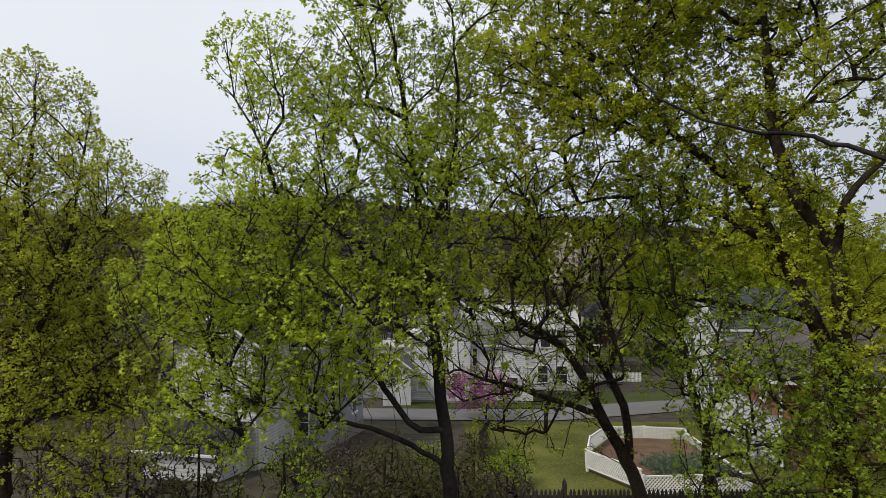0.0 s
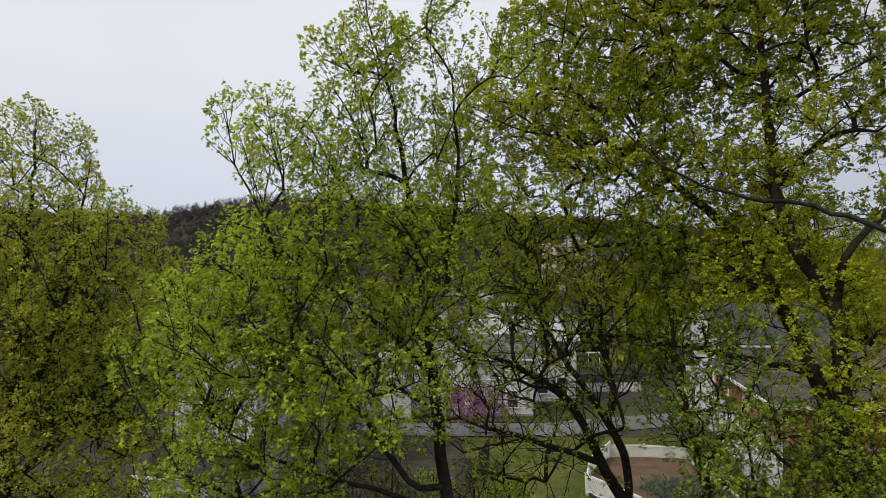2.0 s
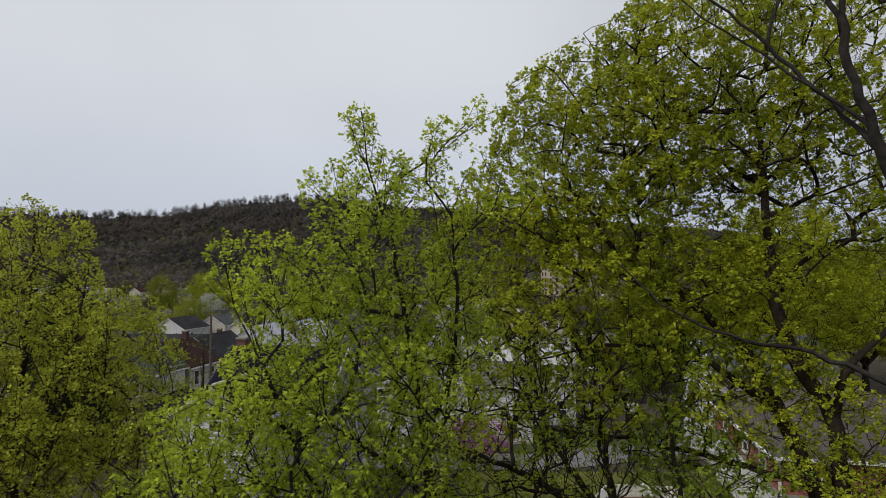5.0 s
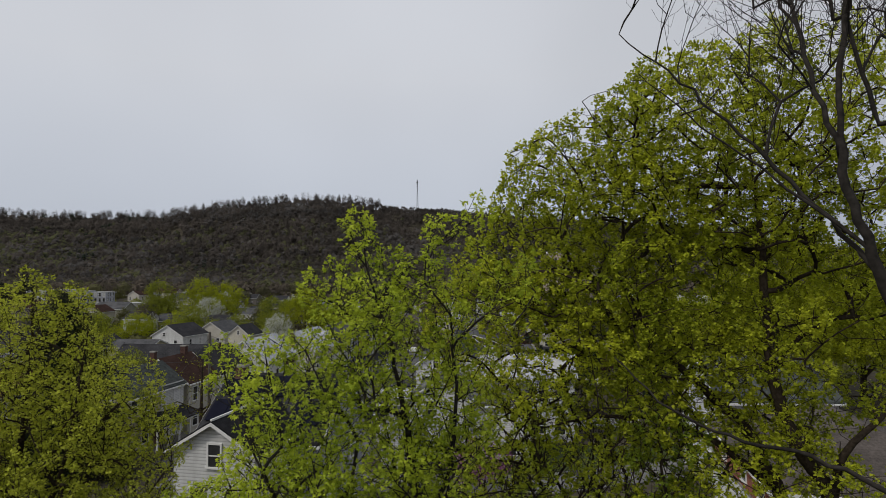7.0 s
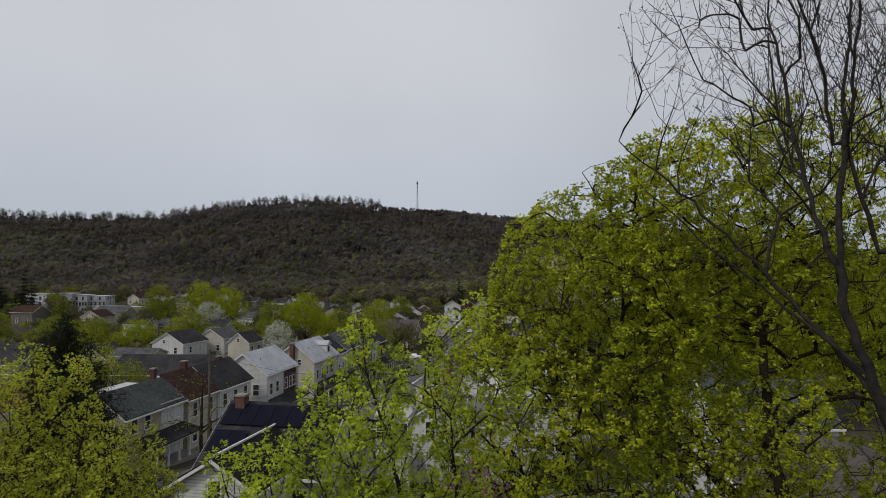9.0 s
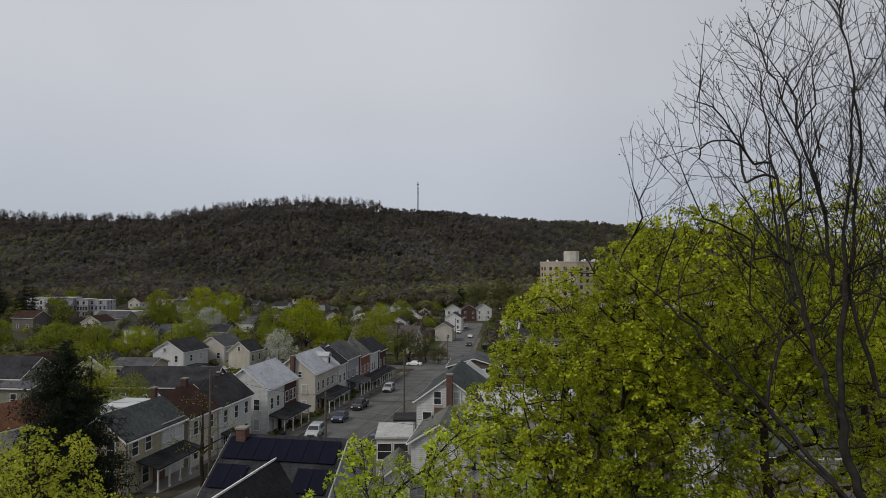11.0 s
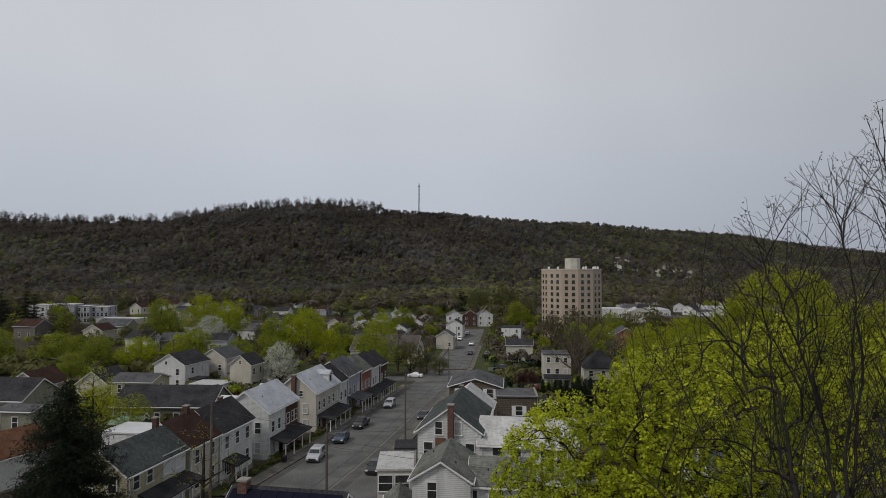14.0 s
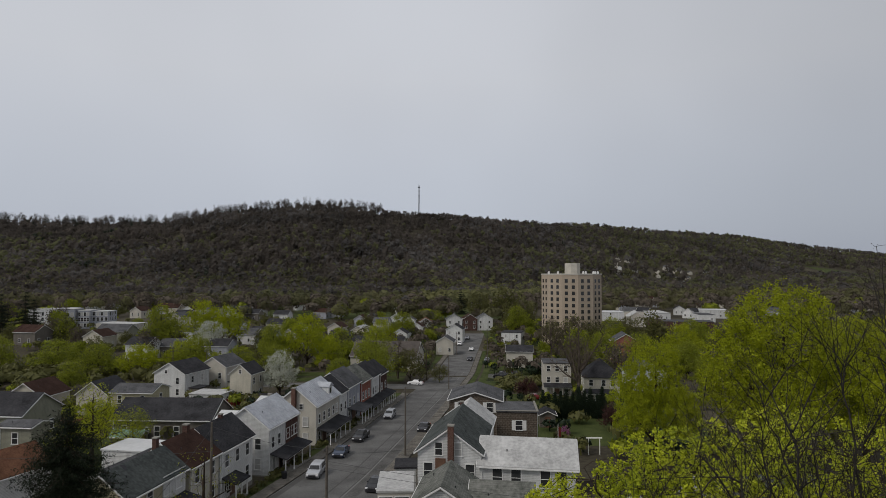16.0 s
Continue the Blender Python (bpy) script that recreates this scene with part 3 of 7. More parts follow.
def house(x, y, turn, w, l, h, rise, wall, roof, label, z=None, windows=(), porch=(), chimney=(), door=(), group="", category="house", flat=False, verge=True, hip=False):
    """A gabled (or flat) block: x, y its middle, turn its heading, ridge along its own y."""
    base = at(x, y) if z is None else z
    ob = thing("house", pose(x, y, base, 0, 0, turn), label, category, group)
    low, hw, hl = -1.5, w / 2, l / 2
    ring = [(-hw, -hl), (hw, -hl), (hw, hl), (-hw, hl)]
    v = [(a, b, low) for a, b in ring] + [(a, b, h) for a, b in ring]
    q = [(0, 1, 5, 4), (1, 2, 6, 5), (2, 3, 7, 6), (3, 0, 4, 7), (3, 2, 1, 0)]
    if flat:
        q.append((4, 5, 6, 7))
        child("wall", mesh_of("wall", v, q, wall), ob)
        child("roof", Solid().box(-hw - 0.15, -hl - 0.15, h + 0.002, hw + 0.15, hl + 0.15, h + 0.18).mesh("roof", roof), ob)
    elif hip:
        q.append((4, 5, 6, 7))
        child("wall", mesh_of("wall", v, q, wall), ob)
        e, f, g = hw + 0.45, hl + 0.45, max(0.3, hl - hw)
        s = Solid().hull([(-e, -f, h + 0.002), (e, -f, h + 0.002), (e, f, h + 0.002), (-e, f, h + 0.002)], [(-e, -f, h + 0.14), (e, -f, h + 0.14), (e, f, h + 0.14), (-e, f, h + 0.14)])
        s.hull([(-e, -f, h + 0.142), (e, -f, h + 0.142), (e, f, h + 0.142), (-e, f, h + 0.142)], [(-0.05, -g, h + rise), (0.05, -g, h + rise), (0.05, g, h + rise), (-0.05, g, h + rise)])
        child("roof", s.mesh("roof", roof), ob)
    else:
        v += [(0, -hl, h + rise), (0, hl, h + rise)]
        q[0], q[2] = (0, 1, 5, 8, 4), (2, 3, 7, 9, 6)
        q += [(4, 8, 9, 7), (8, 5, 6, 9)]
        child("wall", mesh_of("wall", v, q, wall), ob)
        rf = child("roof", gable_roof(w, l, h + 0.01, rise).mesh("roof", roof), ob)
        if roof is ROOF_METAL:
            rib, k = Solid(), rise / hw
            for i in range(int(l / 0.6) + 1):
                yy = -hl - 0.2 + (l + 0.4) * i / int(l / 0.6)
                for sx in (-1, 1):
                    e = hw + 0.28
                    rib.bar((0, yy, h + rise + 0.165), (sx * e, yy, h - 0.28 * k + 0.165), 0.03)
            child("roof_seams", rib.mesh("roof_seams", ROOF_METAL), rf)
        if verge:
            for yy in (-hl - 0.33, hl + 0.33):
                s, k = Solid(), rise / hw
                for sx in (-1, 1):
                    e = hw + 0.3
                    s.hull([(0, yy - 0.03, h + rise - 0.1), (sx * e, yy - 0.03, h - 0.3 * k - 0.1), (sx * e, yy + 0.03, h - 0.3 * k - 0.1), (0, yy + 0.03, h + rise - 0.1)],
                           [(0, yy - 0.03, h + rise + 0.07), (sx * e, yy - 0.03, h - 0.3 * k + 0.07), (sx * e, yy + 0.03, h - 0.3 * k + 0.07), (0, yy + 0.03, h + rise + 0.07)])
                child("bargeboard", s.mesh("bargeboard", TRIM), rf)
            for sx in (-1, 1):
                e = hw + 0.36
                child("gutter", Solid().box(sx * e - 0.06, -hl - 0.3, h - 0.3 * rise / hw - 0.1, sx * e + 0.06, hl + 0.3, h - 0.3 * rise / hw + 0.04).mesh("gutter", TRIM), rf)
    if y < 200 and category == "house":
        for sx, sy in ((1, -1), (-1, 1)):
            s = Solid().box(sx * (hw + 0.05) - 0.045, sy * (hl - 0.25) - 0.045, -0.2, sx * (hw + 0.05) + 0.045, sy * (hl - 0.25) + 0.045, h - 0.1)
            child("downpipe", s.mesh("downpipe", TRIM), ob)
        e = 0.022
        s = Solid()
        for x0, y0, x1, y1 in ((-hw - e, -hl - e, hw + e, -hl - 0.001), (-hw - e, hl + 0.001, hw + e, hl + e), (-hw - e, -hl - 0.001, -hw - 0.001, hl + 0.001), (hw + 0.001, -hl - 0.001, hw + e, hl + 0.001)):
            s.box(x0, y0, -1.4, x1, y1, 0.42)
        child("foundation", s.mesh("foundation", CONCRETE), ob, None, "grey concrete foundation")
        if not flat and not hip:
            for u, k in ((0.45, -0.3), (-0.55, 0.22)):
                zz = h + rise * (1 - abs(u)) + 0.1
                child("vent_pipe", shared("vent_pipe", lambda: Solid().prism(0, 0, -0.3, 0.22, 0.05, 0.05, 8).prism(0, 0, 0.22, 0.28, 0.07, 0.05, 8).mesh("vent_pipe", IRON)), ob, pose(u * hw, k * l, zz))
    for a in windows:
        add_window(ob, w, l, *a)
    for a in porch:
        add_porch(ob, w, l, **a)
    for a in chimney:
        add_chimney(ob, *a)
    for a in door:
        add_door(ob, w, l, *a)
    return ob


def rows_of(face, us, zs, ww=0.85, wh=1.5):
    return [(face, u, z, ww, wh) for z in zs for u in us]


# ---- trees ----


def grow(limbs, blobs, n, seed, step=0.3, shell=0.35, bend=0.4, climb=0.5):
    """Branches: fixed limbs (points with radii), then n twigs drawn into the crown's ellipsoids, each from its nearest wood."""
    rng = np.random.default_rng(seed)
    pos, par, rad, chains = [], [], [], []
    for limb in limbs:
        pts = np.array([q[:3] for q in limb], float)
        rs = np.array([q[3] for q in limb], float)
        seg = np.linalg.norm(np.diff(pts, axis=0), axis=1)
        acc = np.concatenate([[0], np.cumsum(seg)])
        m = max(3, int(acc[-1] / step))
        tt = np.linspace(0, acc[-1], m)
        q = np.stack([np.interp(tt, acc, pts[:, k]) for k in range(3)], 1)
        for _ in range(2):
            q[1:-1] = (q[:-2] + 2 * q[1:-1] + q[2:]) / 4
        q[1:-1] += rng.normal(0, 0.02 * min(1, acc[-1] / 4), (m - 2, 3))
        rr = np.interp(tt, acc, rs)
        prev = -1
        chain = []
        if pos:
            prev = int(np.argmin(np.linalg.norm(np.array(pos) - q[0], axis=1)))
            chain = [prev]
        for a, r in zip(q, rr):
            pos.append(a)
            par.append(prev)
            rad.append(r)
            prev = len(pos) - 1
            chain.append(prev)
        chains.append(chain)
    wts = np.array([b[3] * b[4] * b[5] * (b[6] if len(b) > 6 else 1) for b in blobs])
    which = rng.choice(len(blobs), n, p=wts / wts.sum())
    d = rng.normal(0, 1, (n, 3))
    d /= np.linalg.norm(d, axis=1)[:, None]
    d *= (rng.random(n) ** shell)[:, None]
    bl = np.array([b[:6] for b in blobs], float)[which]
    tips = bl[:, :3] + d * bl[:, 3:6]
    P = np.zeros((len(pos) + n * 14, 3))
    P[:len(pos)] = pos
    cnt = len(pos)
    heart = np.array(pos)
    far = np.min(np.linalg.norm(tips[:, None] - heart[None, ::3], axis=2), axis=1)
    ends = []
    for i in np.argsort(far):
        tip = tips[i]
        dd = P[:cnt] - tip
        dist = np.sqrt((dd * dd).sum(1))
        flat = np.sqrt(dd[:, 0] ** 2 + dd[:, 1] ** 2)
        dist += 0.8 * np.maximum(0, dd[:, 2] + climb * flat)
        j = int(np.argmin(dist))
        L = float(np.linalg.norm(P[j] - tip))
        if L < 0.08:
            continue
        k = min(13, max(2, int(L / step)))
        pd = P[j] - P[par[j]] if par[j] >= 0 else np.array((0, 0, 1.0))
        pd = pd / (np.linalg.norm(pd) + 1e-6)
        ctrl = P[j] + pd * L * bend + (tip - P[j]) * (0.45 - bend) + np.array((0, 0, 0.06 * L))
        chain, prev = [j], j
        for s in range(1, k + 1):
            t = s / k
            a = (1 - t) ** 2 * P[j] + 2 * t * (1 - t) * ctrl + t * t * tip + rng.normal(0, 0.03 * step, 3)
            P[cnt] = a
            par.append(prev)
            rad.append(0.0)
            prev = cnt
            chain.append(cnt)
            cnt += 1
        chains.append(chain)
        ends.append(chain)
    return P[:cnt], np.array(par), np.array(rad), chains, ends


def wood_mesh(name, P, par, rad, chains, mat, tip=0.004, thick=1.0):
    n = len(P)
    area = np.zeros(n)
    kids = np.zeros(n, int)
    for i in range(n):
        if par[i] >= 0:
            kids[par[i]] += 1
    for i in range(n - 1, -1, -1):
        if kids[i] == 0:
            area[i] = max(area[i], tip ** 2.3)
        if par[i] >= 0:
            area[par[i]] += area[i]
    r = np.maximum(area ** (1 / 2.3) * thick, 0)
    r = np.where(rad > 0, np.maximum(rad, np.minimum(r, rad * 1.3)), r)
    v, faces = [], []
    for ch in chains:
        if len(ch) < 2:
            continue
        rs = r[ch].copy()
        if par[ch[0]] >= 0 or len(ch) > 1:
            rs[0] = min(rs[0], rs[1] * 1.35)
        big = rs.max()
        k = 9 if big > 0.09 else 6 if big > 0.03 else 4 if big > 0.012 else 3
        pts = P[ch]
        tan = np.gradient(pts, axis=0)
        tan /= np.linalg.norm(tan, axis=1)[:, None] + 1e-9
        ref = np.array((0.31, 0.95, 0.05))
        s = np.cross(tan, ref)
        s /= np.linalg.norm(s, axis=1)[:, None] + 1e-9
        u = np.cross(s, tan)
        ang = 2 * math.pi * np.arange(k) / k
        ring = pts[:, None] + rs[:, None, None] * (np.cos(ang)[None, :, None] * s[:, None] + np.sin(ang)[None, :, None] * u[:, None])
        o = len(v)
        v += ring.reshape(-1, 3).tolist()
        for a in range(len(ch) - 1):
            for b in range(k):
                faces.append((o + a * k + b, o + a * k + (b + 1) % k, o + (a + 1) * k + (b + 1) % k, o + (a + 1) * k + b))
    return mesh_of(name, v, faces, mat, True)


def leaves_mesh(name, centres, per, size, mat, seed, spread=0.12, hang=0.35, width=0.62):
    """Leaves round each centre: folded four-cornered blades that stand off and hang a little."""
    rng = np.random.default_rng(seed)
    c = np.repeat(np.asarray(centres), per, axis=0)
    n = len(c)
    d = rng.normal(0, 1, (n, 3))
    d[:, 2] -= hang
    d /= np.linalg.norm(d, axis=1)[:, None]
    s = np.cross(d, rng.normal(0, 1, (n, 3)))
    s /= np.linalg.norm(s, axis=1)[:, None]
    ln = size * rng.uniform(0.6, 1.25, (n, 1))
    b = c + d * spread * rng.uniform(0.1, 1, (n, 1)) + rng.normal(0, spread * 0.3, (n, 3))
    nrm = np.cross(d, s)
    mid = b + d * ln * 0.45 + nrm * ln * 0.1
    quad = np.stack([b, mid + s * ln * width * 0.5, b + d * ln, mid - s * ln * width * 0.5], 1)
    return quads_mesh(name, quad, 4, mat)


def tufts_mesh(name, tips, dirs, per, size, mat, seed, open_=70.0, droop=0.35, stalk=0.06, lobes=3):
    """Rosettes of leaves round the shoot tips; each leaf is one piece of three blades, or one folded blade for small far leaves."""
    rng = np.random.default_rng(seed)
    n = len(tips)
    count = np.maximum(1, rng.poisson(per, n))
    c = np.repeat(np.asarray(tips), count, axis=0)
    d = np.repeat(np.asarray(dirs), count, axis=0)
    n = len(c)
    az = rng.uniform(0, 2 * math.pi, n)
    ref = np.cross(d, np.tile((0.3, 0.2, 0.93), (n, 1)))
    ref /= np.linalg.norm(ref, axis=1)[:, None] + 1e-6
    oth = np.cross(d, ref)
    th = np.radians(open_) * rng.uniform(0.35, 1.35, n)
    v = d * np.cos(th)[:, None] + (ref * np.cos(az)[:, None] + oth * np.sin(az)[:, None]) * np.sin(th)[:, None]
    v[:, 2] -= droop * rng.uniform(0.2, 1.6, n)
    v /= np.linalg.norm(v, axis=1)[:, None] + 1e-6
    up = np.array((0, 0, 1.0)) + rng.normal(0, 0.55, (n, 3))
    s = np.cross(v, up)
    s /= np.linalg.norm(s, axis=1)[:, None] + 1e-6
    nrm = np.cross(s, v)
    ln = (size * rng.uniform(0.55, 1.3, n))[:, None]
    base = c + v * (stalk * rng.uniform(0.3, 1.5, n))[:, None]

    def q(f, w, h):
        return base + (v * f + s * w + nrm * h) * ln
    if lobes == 1:
        blade = np.stack([q(0, 0, 0), q(0.5, -0.42, -0.12), q(1.0, 0.0, -0.06), q(0.5, 0.42, -0.12)], 1)
        return quads_mesh(name, blade.reshape(-1, 4, 3), 4, mat)
    pts = np.stack([q(0, 0, 0), q(0.02, -0.34, -0.03), q(0.42, -0.56, -0.14), q(0.44, -0.2, 0.05), q(1.0, 0.0, -0.1), q(0.44, 0.2, 0.05), q(0.42, 0.56, -0.14), q(0.02, 0.34, -0.03)], 1)
    idx = np.array((0, 1, 2, 3, 0, 3, 4, 5, 0, 5, 6, 7))
    loops = (np.arange(n)[:, None] * 8 + idx[None]).ravel().astype(np.int32)
    me = bpy.data.meshes.new(name)
    me.vertices.add(n * 8)
    me.vertices.foreach_set("co", pts.astype(np.float32).ravel())
    me.loops.add(len(loops))
    me.loops.foreach_set("vertex_index", loops)
    me.polygons.add(n * 3)
    me.polygons.foreach_set("loop_start", np.arange(0, len(loops), 4, dtype=np.int32))
    me.materials.append(mat)
    me.update(calc_edges=True)
    return me


def leaf_points(P, ends, along, rng, jitter=0.08):
    out = []
    for ch in ends:
        q = P[ch]
        for _ in range(along):
            t = (len(q) - 1) * (1 - 0.75 * rng.random() ** 1.5)
            i = min(int(t), len(q) - 2)
            out.append(q[i] + (q[i + 1] - q[i]) * (t - i))
        out.append(q[-1])
    out = np.array(out)
    return out + rng.normal(0, jitter, out.shape)


def ramify(limbs, blobs, n, orders, seed, step=0.3, shell=0.35, bend=0.12, climb=0.8):
    """Branches in orders: the given limbs, n branches drawn out to the crown, then straight side branches at even spacing, each cut off where it leaves the crown's space."""
    rng = np.random.default_rng(seed)
    blobs = [(*b[:3], *[1.13 * r for r in b[3:6]], *b[6:]) for b in blobs]
    P, par, rad, chains, _ = grow(limbs, blobs, n, seed, step, shell, bend, climb)
    pos, par, rad = list(P), list(par), list(rad)
    bc, br = np.array([b[:3] for b in blobs]), np.array([b[3:6] for b in blobs])

    def inside(q):
        return ((((q[:, None] - bc) / br) ** 2).sum(2) < 1.0).any(1)
    last, tips = chains, list(chains[len(limbs):])
    for o, (space, lmax, angle, up, start) in enumerate(orders):
        made = []
        for ch in last:
            q = np.array([pos[i] for i in ch])
            acc = np.concatenate([[0], np.cumsum(np.linalg.norm(np.diff(q, axis=0), axis=1))])
            total = acc[-1]
            d = total * start + space * rng.uniform(0.2, 1)
            az = rng.uniform(0, 6.283)
            while d < total:
                i = min(int(np.searchsorted(acc, d)), len(ch) - 1)
                f = (d - acc[i - 1]) / (acc[i] - acc[i - 1] + 1e-9)
                p = q[i - 1] + (q[i] - q[i - 1]) * f
                tan = (q[i] - q[i - 1]) / (np.linalg.norm(q[i] - q[i - 1]) + 1e-9)
                e1 = np.cross(tan, (0.13, 0.4, 0.9))
                e1 /= np.linalg.norm(e1) + 1e-9
                e2 = np.cross(tan, e1)
                az += 2.4 + rng.normal(0, 0.35)
                a = radians(angle) * rng.uniform(0.75, 1.25)
                v = tan * math.cos(a) + (e1 * math.cos(az) + e2 * math.sin(az)) * math.sin(a)
                v[2] += up
                v /= np.linalg.norm(v)
                far = lmax * rng.uniform(0.6, 1.15) * (1 - 0.45 * d / total)
                tt = np.arange(0.12, far + 0.12, 0.12)
                ok = np.nonzero(inside(p + v * tt[:, None] + np.array((0, 0, 1.0)) * (up * 0.25 * tt ** 2 / far)[:, None]))[0]
                d += space * rng.uniform(0.65, 1.4)
                if len(ok) == 0:
                    continue
                L = min(tt[ok[-1]] * rng.uniform(0.8, 1.08), far)
                if L < 0.1:
                    continue
                k = max(2, min(9, int(L / 0.28)))
                chain, prev = [ch[i]], ch[i]
                at_ = p
                for _ in range(k):
                    at_ = at_ + v * L / k
                    v = v + rng.normal(0, 0.045, 3)
                    v[2] += up * 0.5 / k
                    v = v / np.linalg.norm(v)
                    pos.append(at_)
                    par.append(prev)
                    rad.append(0.0)
                    prev = len(pos) - 1
                    chain.append(prev)
                made.append(chain)
        tips += made
        chains = chains + made
        last = made
    return np.array(pos), np.array(par), np.array(rad), chains, tips


def tree(m, limbs, blobs, n, seed, label, leaf=None, bark=BARK, per=5, along=3, size=0.1, spread=0.12, step=0.3, tip=0.004, thick=1.0, shell=0.35, category="tree", name="tree", group="", bend=0.4, shoots=(), skip=0.0, climb=0.5, tuft=False, lobes=3):
    """shoots: for each further order of twigs its spacing, length, angle, upward pull and start; with tuft the leaves sit in rosettes on the shoot tips."""
    ob = thing(name, m, label, category, group)
    if tuft:
        P, par, rad, chains, ends = ramify(limbs, blobs, n, shoots, seed, step, shell, bend, climb)
    else:
        P, par, rad, chains, ends = grow(limbs, blobs, n, seed, step, shell, bend, climb)
    child("trunk", wood_mesh("trunk", P, par, rad, chains, bark, tip, thick), ob)
    if leaf:
        rg = np.random.default_rng(seed + 1)
        keep = [c for c in ends if rg.random() > skip]
        if tuft:
            q = np.array([P[c[-1]] for c in keep])
            d = np.array([P[c[-1]] - P[c[-2]] for c in keep])
            d /= np.linalg.norm(d, axis=1)[:, None] + 1e-9
            child("crown", tufts_mesh("crown", q, d, per, size, leaf, seed + 2, lobes=lobes), ob)
        else:
            child("crown", leaves_mesh("crown", leaf_points(P, keep, along, rg, spread * 0.6), per, size, leaf, seed + 2, spread), ob)
    return ob


HERE = pose(0, 0, 0)

# ---- near trees on the hillside ----
MAPLE_STEM = [(0.23, 12.39, 8.54, 0.170), (0.13, 12.36, 9.43, 0.150), (0.04, 12.11, 10.90, 0.130), (-0.14, 11.65, 12.35, 0.110), (-0.30, 11.20, 13.93, 0.080), (-0.49, 10.74, 15.51, 0.055), (-0.74, 10.38, 17.01, 0.035), (-0.94, 10.04, 18.33, 0.020), (-1.27, 9.80, 19.23, 0.012), (-1.40, 9.66, 20.35, 0.008)]
MAPLE_LIMB_A = [(0.01, 12.11, 10.66, 0.070), (-0.56, 11.82, 10.63, 0.065), (-1.05, 11.48, 11.49, 0.055), (-1.45, 11.16, 12.20, 0.045), (-2.07, 10.93, 13.08, 0.035), (-2.66, 10.69, 14.04, 0.020)]
MAPLE_LIMB_B = [(0.09, 12.25, 9.81, 0.050), (-0.96, 11.82, 10.63, 0.045), (-2.01, 11.30, 11.03, 0.035), (-3.21, 10.88, 11.61, 0.020), (-4.19, 10.66, 12.27, 0.012)]
MAPLE_LIMB_C = [(-0.21, 11.43, 13.04, 0.050), (-1.01, 11.00, 13.93, 0.040), (-1.93, 10.67, 14.66, 0.030), (-2.92, 10.44, 15.47, 0.018)]
MAPLE_LIMB_D = [(-0.37, 11.08, 14.47, 0.045), (0.17, 10.74, 15.51, 0.035), (0.27, 10.48, 17.04, 0.025), (0.16, 10.23, 18.62, 0.012)]
MAPLE_LIMB_E = [(-0.14, 11.65, 12.35, 0.030), (-0.89, 10.84, 12.95, 0.024), (-2.20, 10.04, 13.60, 0.016), (-3.44, 9.64, 14.20, 0.008)]
MAPLE_CROWN = [(-1.48, 9.68, 19.76, 0.34, 0.50, 0.63), (-1.86, 10.13, 18.63, 0.63, 0.90, 0.93), (-0.09, 10.20, 19.47, 0.36, 0.60, 0.92), (0.79, 10.40, 19.22, 0.88, 0.90, 1.45), (-4.64, 10.79, 13.99, 1.11, 1.60, 1.16), (-1.04, 10.04, 18.21, 1.10, 1.50, 1.50), (-2.39, 10.28, 17.23, 1.22, 1.70, 1.02), (-3.08, 10.44, 15.44, 1.08, 1.90, 0.98), (-3.35, 10.26, 17.64, 0.76, 1.00, 0.76), (-4.14, 10.60, 13.93, 1.56, 2.00, 1.35), (-1.70, 10.54, 15.48, 1.66, 2.00, 1.66), (-0.15, 10.72, 16.10, 1.16, 1.80, 2.01), (-1.94, 10.82, 13.15, 2.54, 2.10, 1.48), (-3.71, 10.77, 11.92, 2.09, 1.80, 1.36, 1.1)]
LEFT_STEM = [(-11.48, 15.47, 6.32, 0.200), (-11.36, 15.37, 9.25, 0.170), (-11.04, 15.08, 11.62, 0.130), (-10.76, 14.89, 14.22, 0.090), (-10.40, 14.70, 16.78, 0.050), (-10.19, 14.52, 18.89, 0.015)]
LEFT_LIMB_A = [(-11.19, 15.21, 10.73, 0.080), (-10.11, 14.94, 12.78, 0.060), (-9.33, 14.75, 15.21, 0.040), (-8.85, 14.55, 17.90, 0.012)]
LEFT_LIMB_B = [(-11.33, 15.36, 9.54, 0.070), (-9.60, 15.10, 11.04, 0.050), (-8.05, 14.87, 11.93, 0.030), (-6.96, 14.64, 12.80, 0.012)]
LEFT_LIMB_C = [(-11.04, 15.07, 11.91, 0.070), (-12.20, 15.00, 13.93, 0.050), (-12.70, 14.82, 16.08, 0.030)]
LEFT_CROWN = [(-10.44, 14.56, 17.66, 1.28, 2.00, 1.63), (-9.01, 14.73, 15.94, 1.64, 2.40, 1.43), (-9.58, 14.55, 17.94, 0.71, 1.00, 1.13), (-10.36, 14.87, 14.77, 3.16, 2.80, 2.30), (-8.01, 14.78, 14.37, 1.36, 2.00, 1.57), (-13.31, 14.93, 15.89, 2.17, 2.60, 3.18), (-9.99, 15.07, 11.85, 3.47, 2.60, 2.31, 1.5), (-8.69, 15.14, 9.97, 2.02, 2.20, 1.73)]
BIG_STEM = [(9.02, 13.26, 6.75, 0.260), (8.85, 12.98, 8.97, 0.230), (8.73, 12.79, 11.22, 0.210), (8.64, 12.63, 12.95, 0.180), (8.58, 12.68, 14.42, 0.150), (7.83, 12.94, 15.63, 0.120), (7.52, 13.09, 16.87, 0.100), (7.50, 13.24, 18.34, 0.080), (7.50, 13.47, 20.29, 0.050), (7.39, 13.70, 22.18, 0.020)]
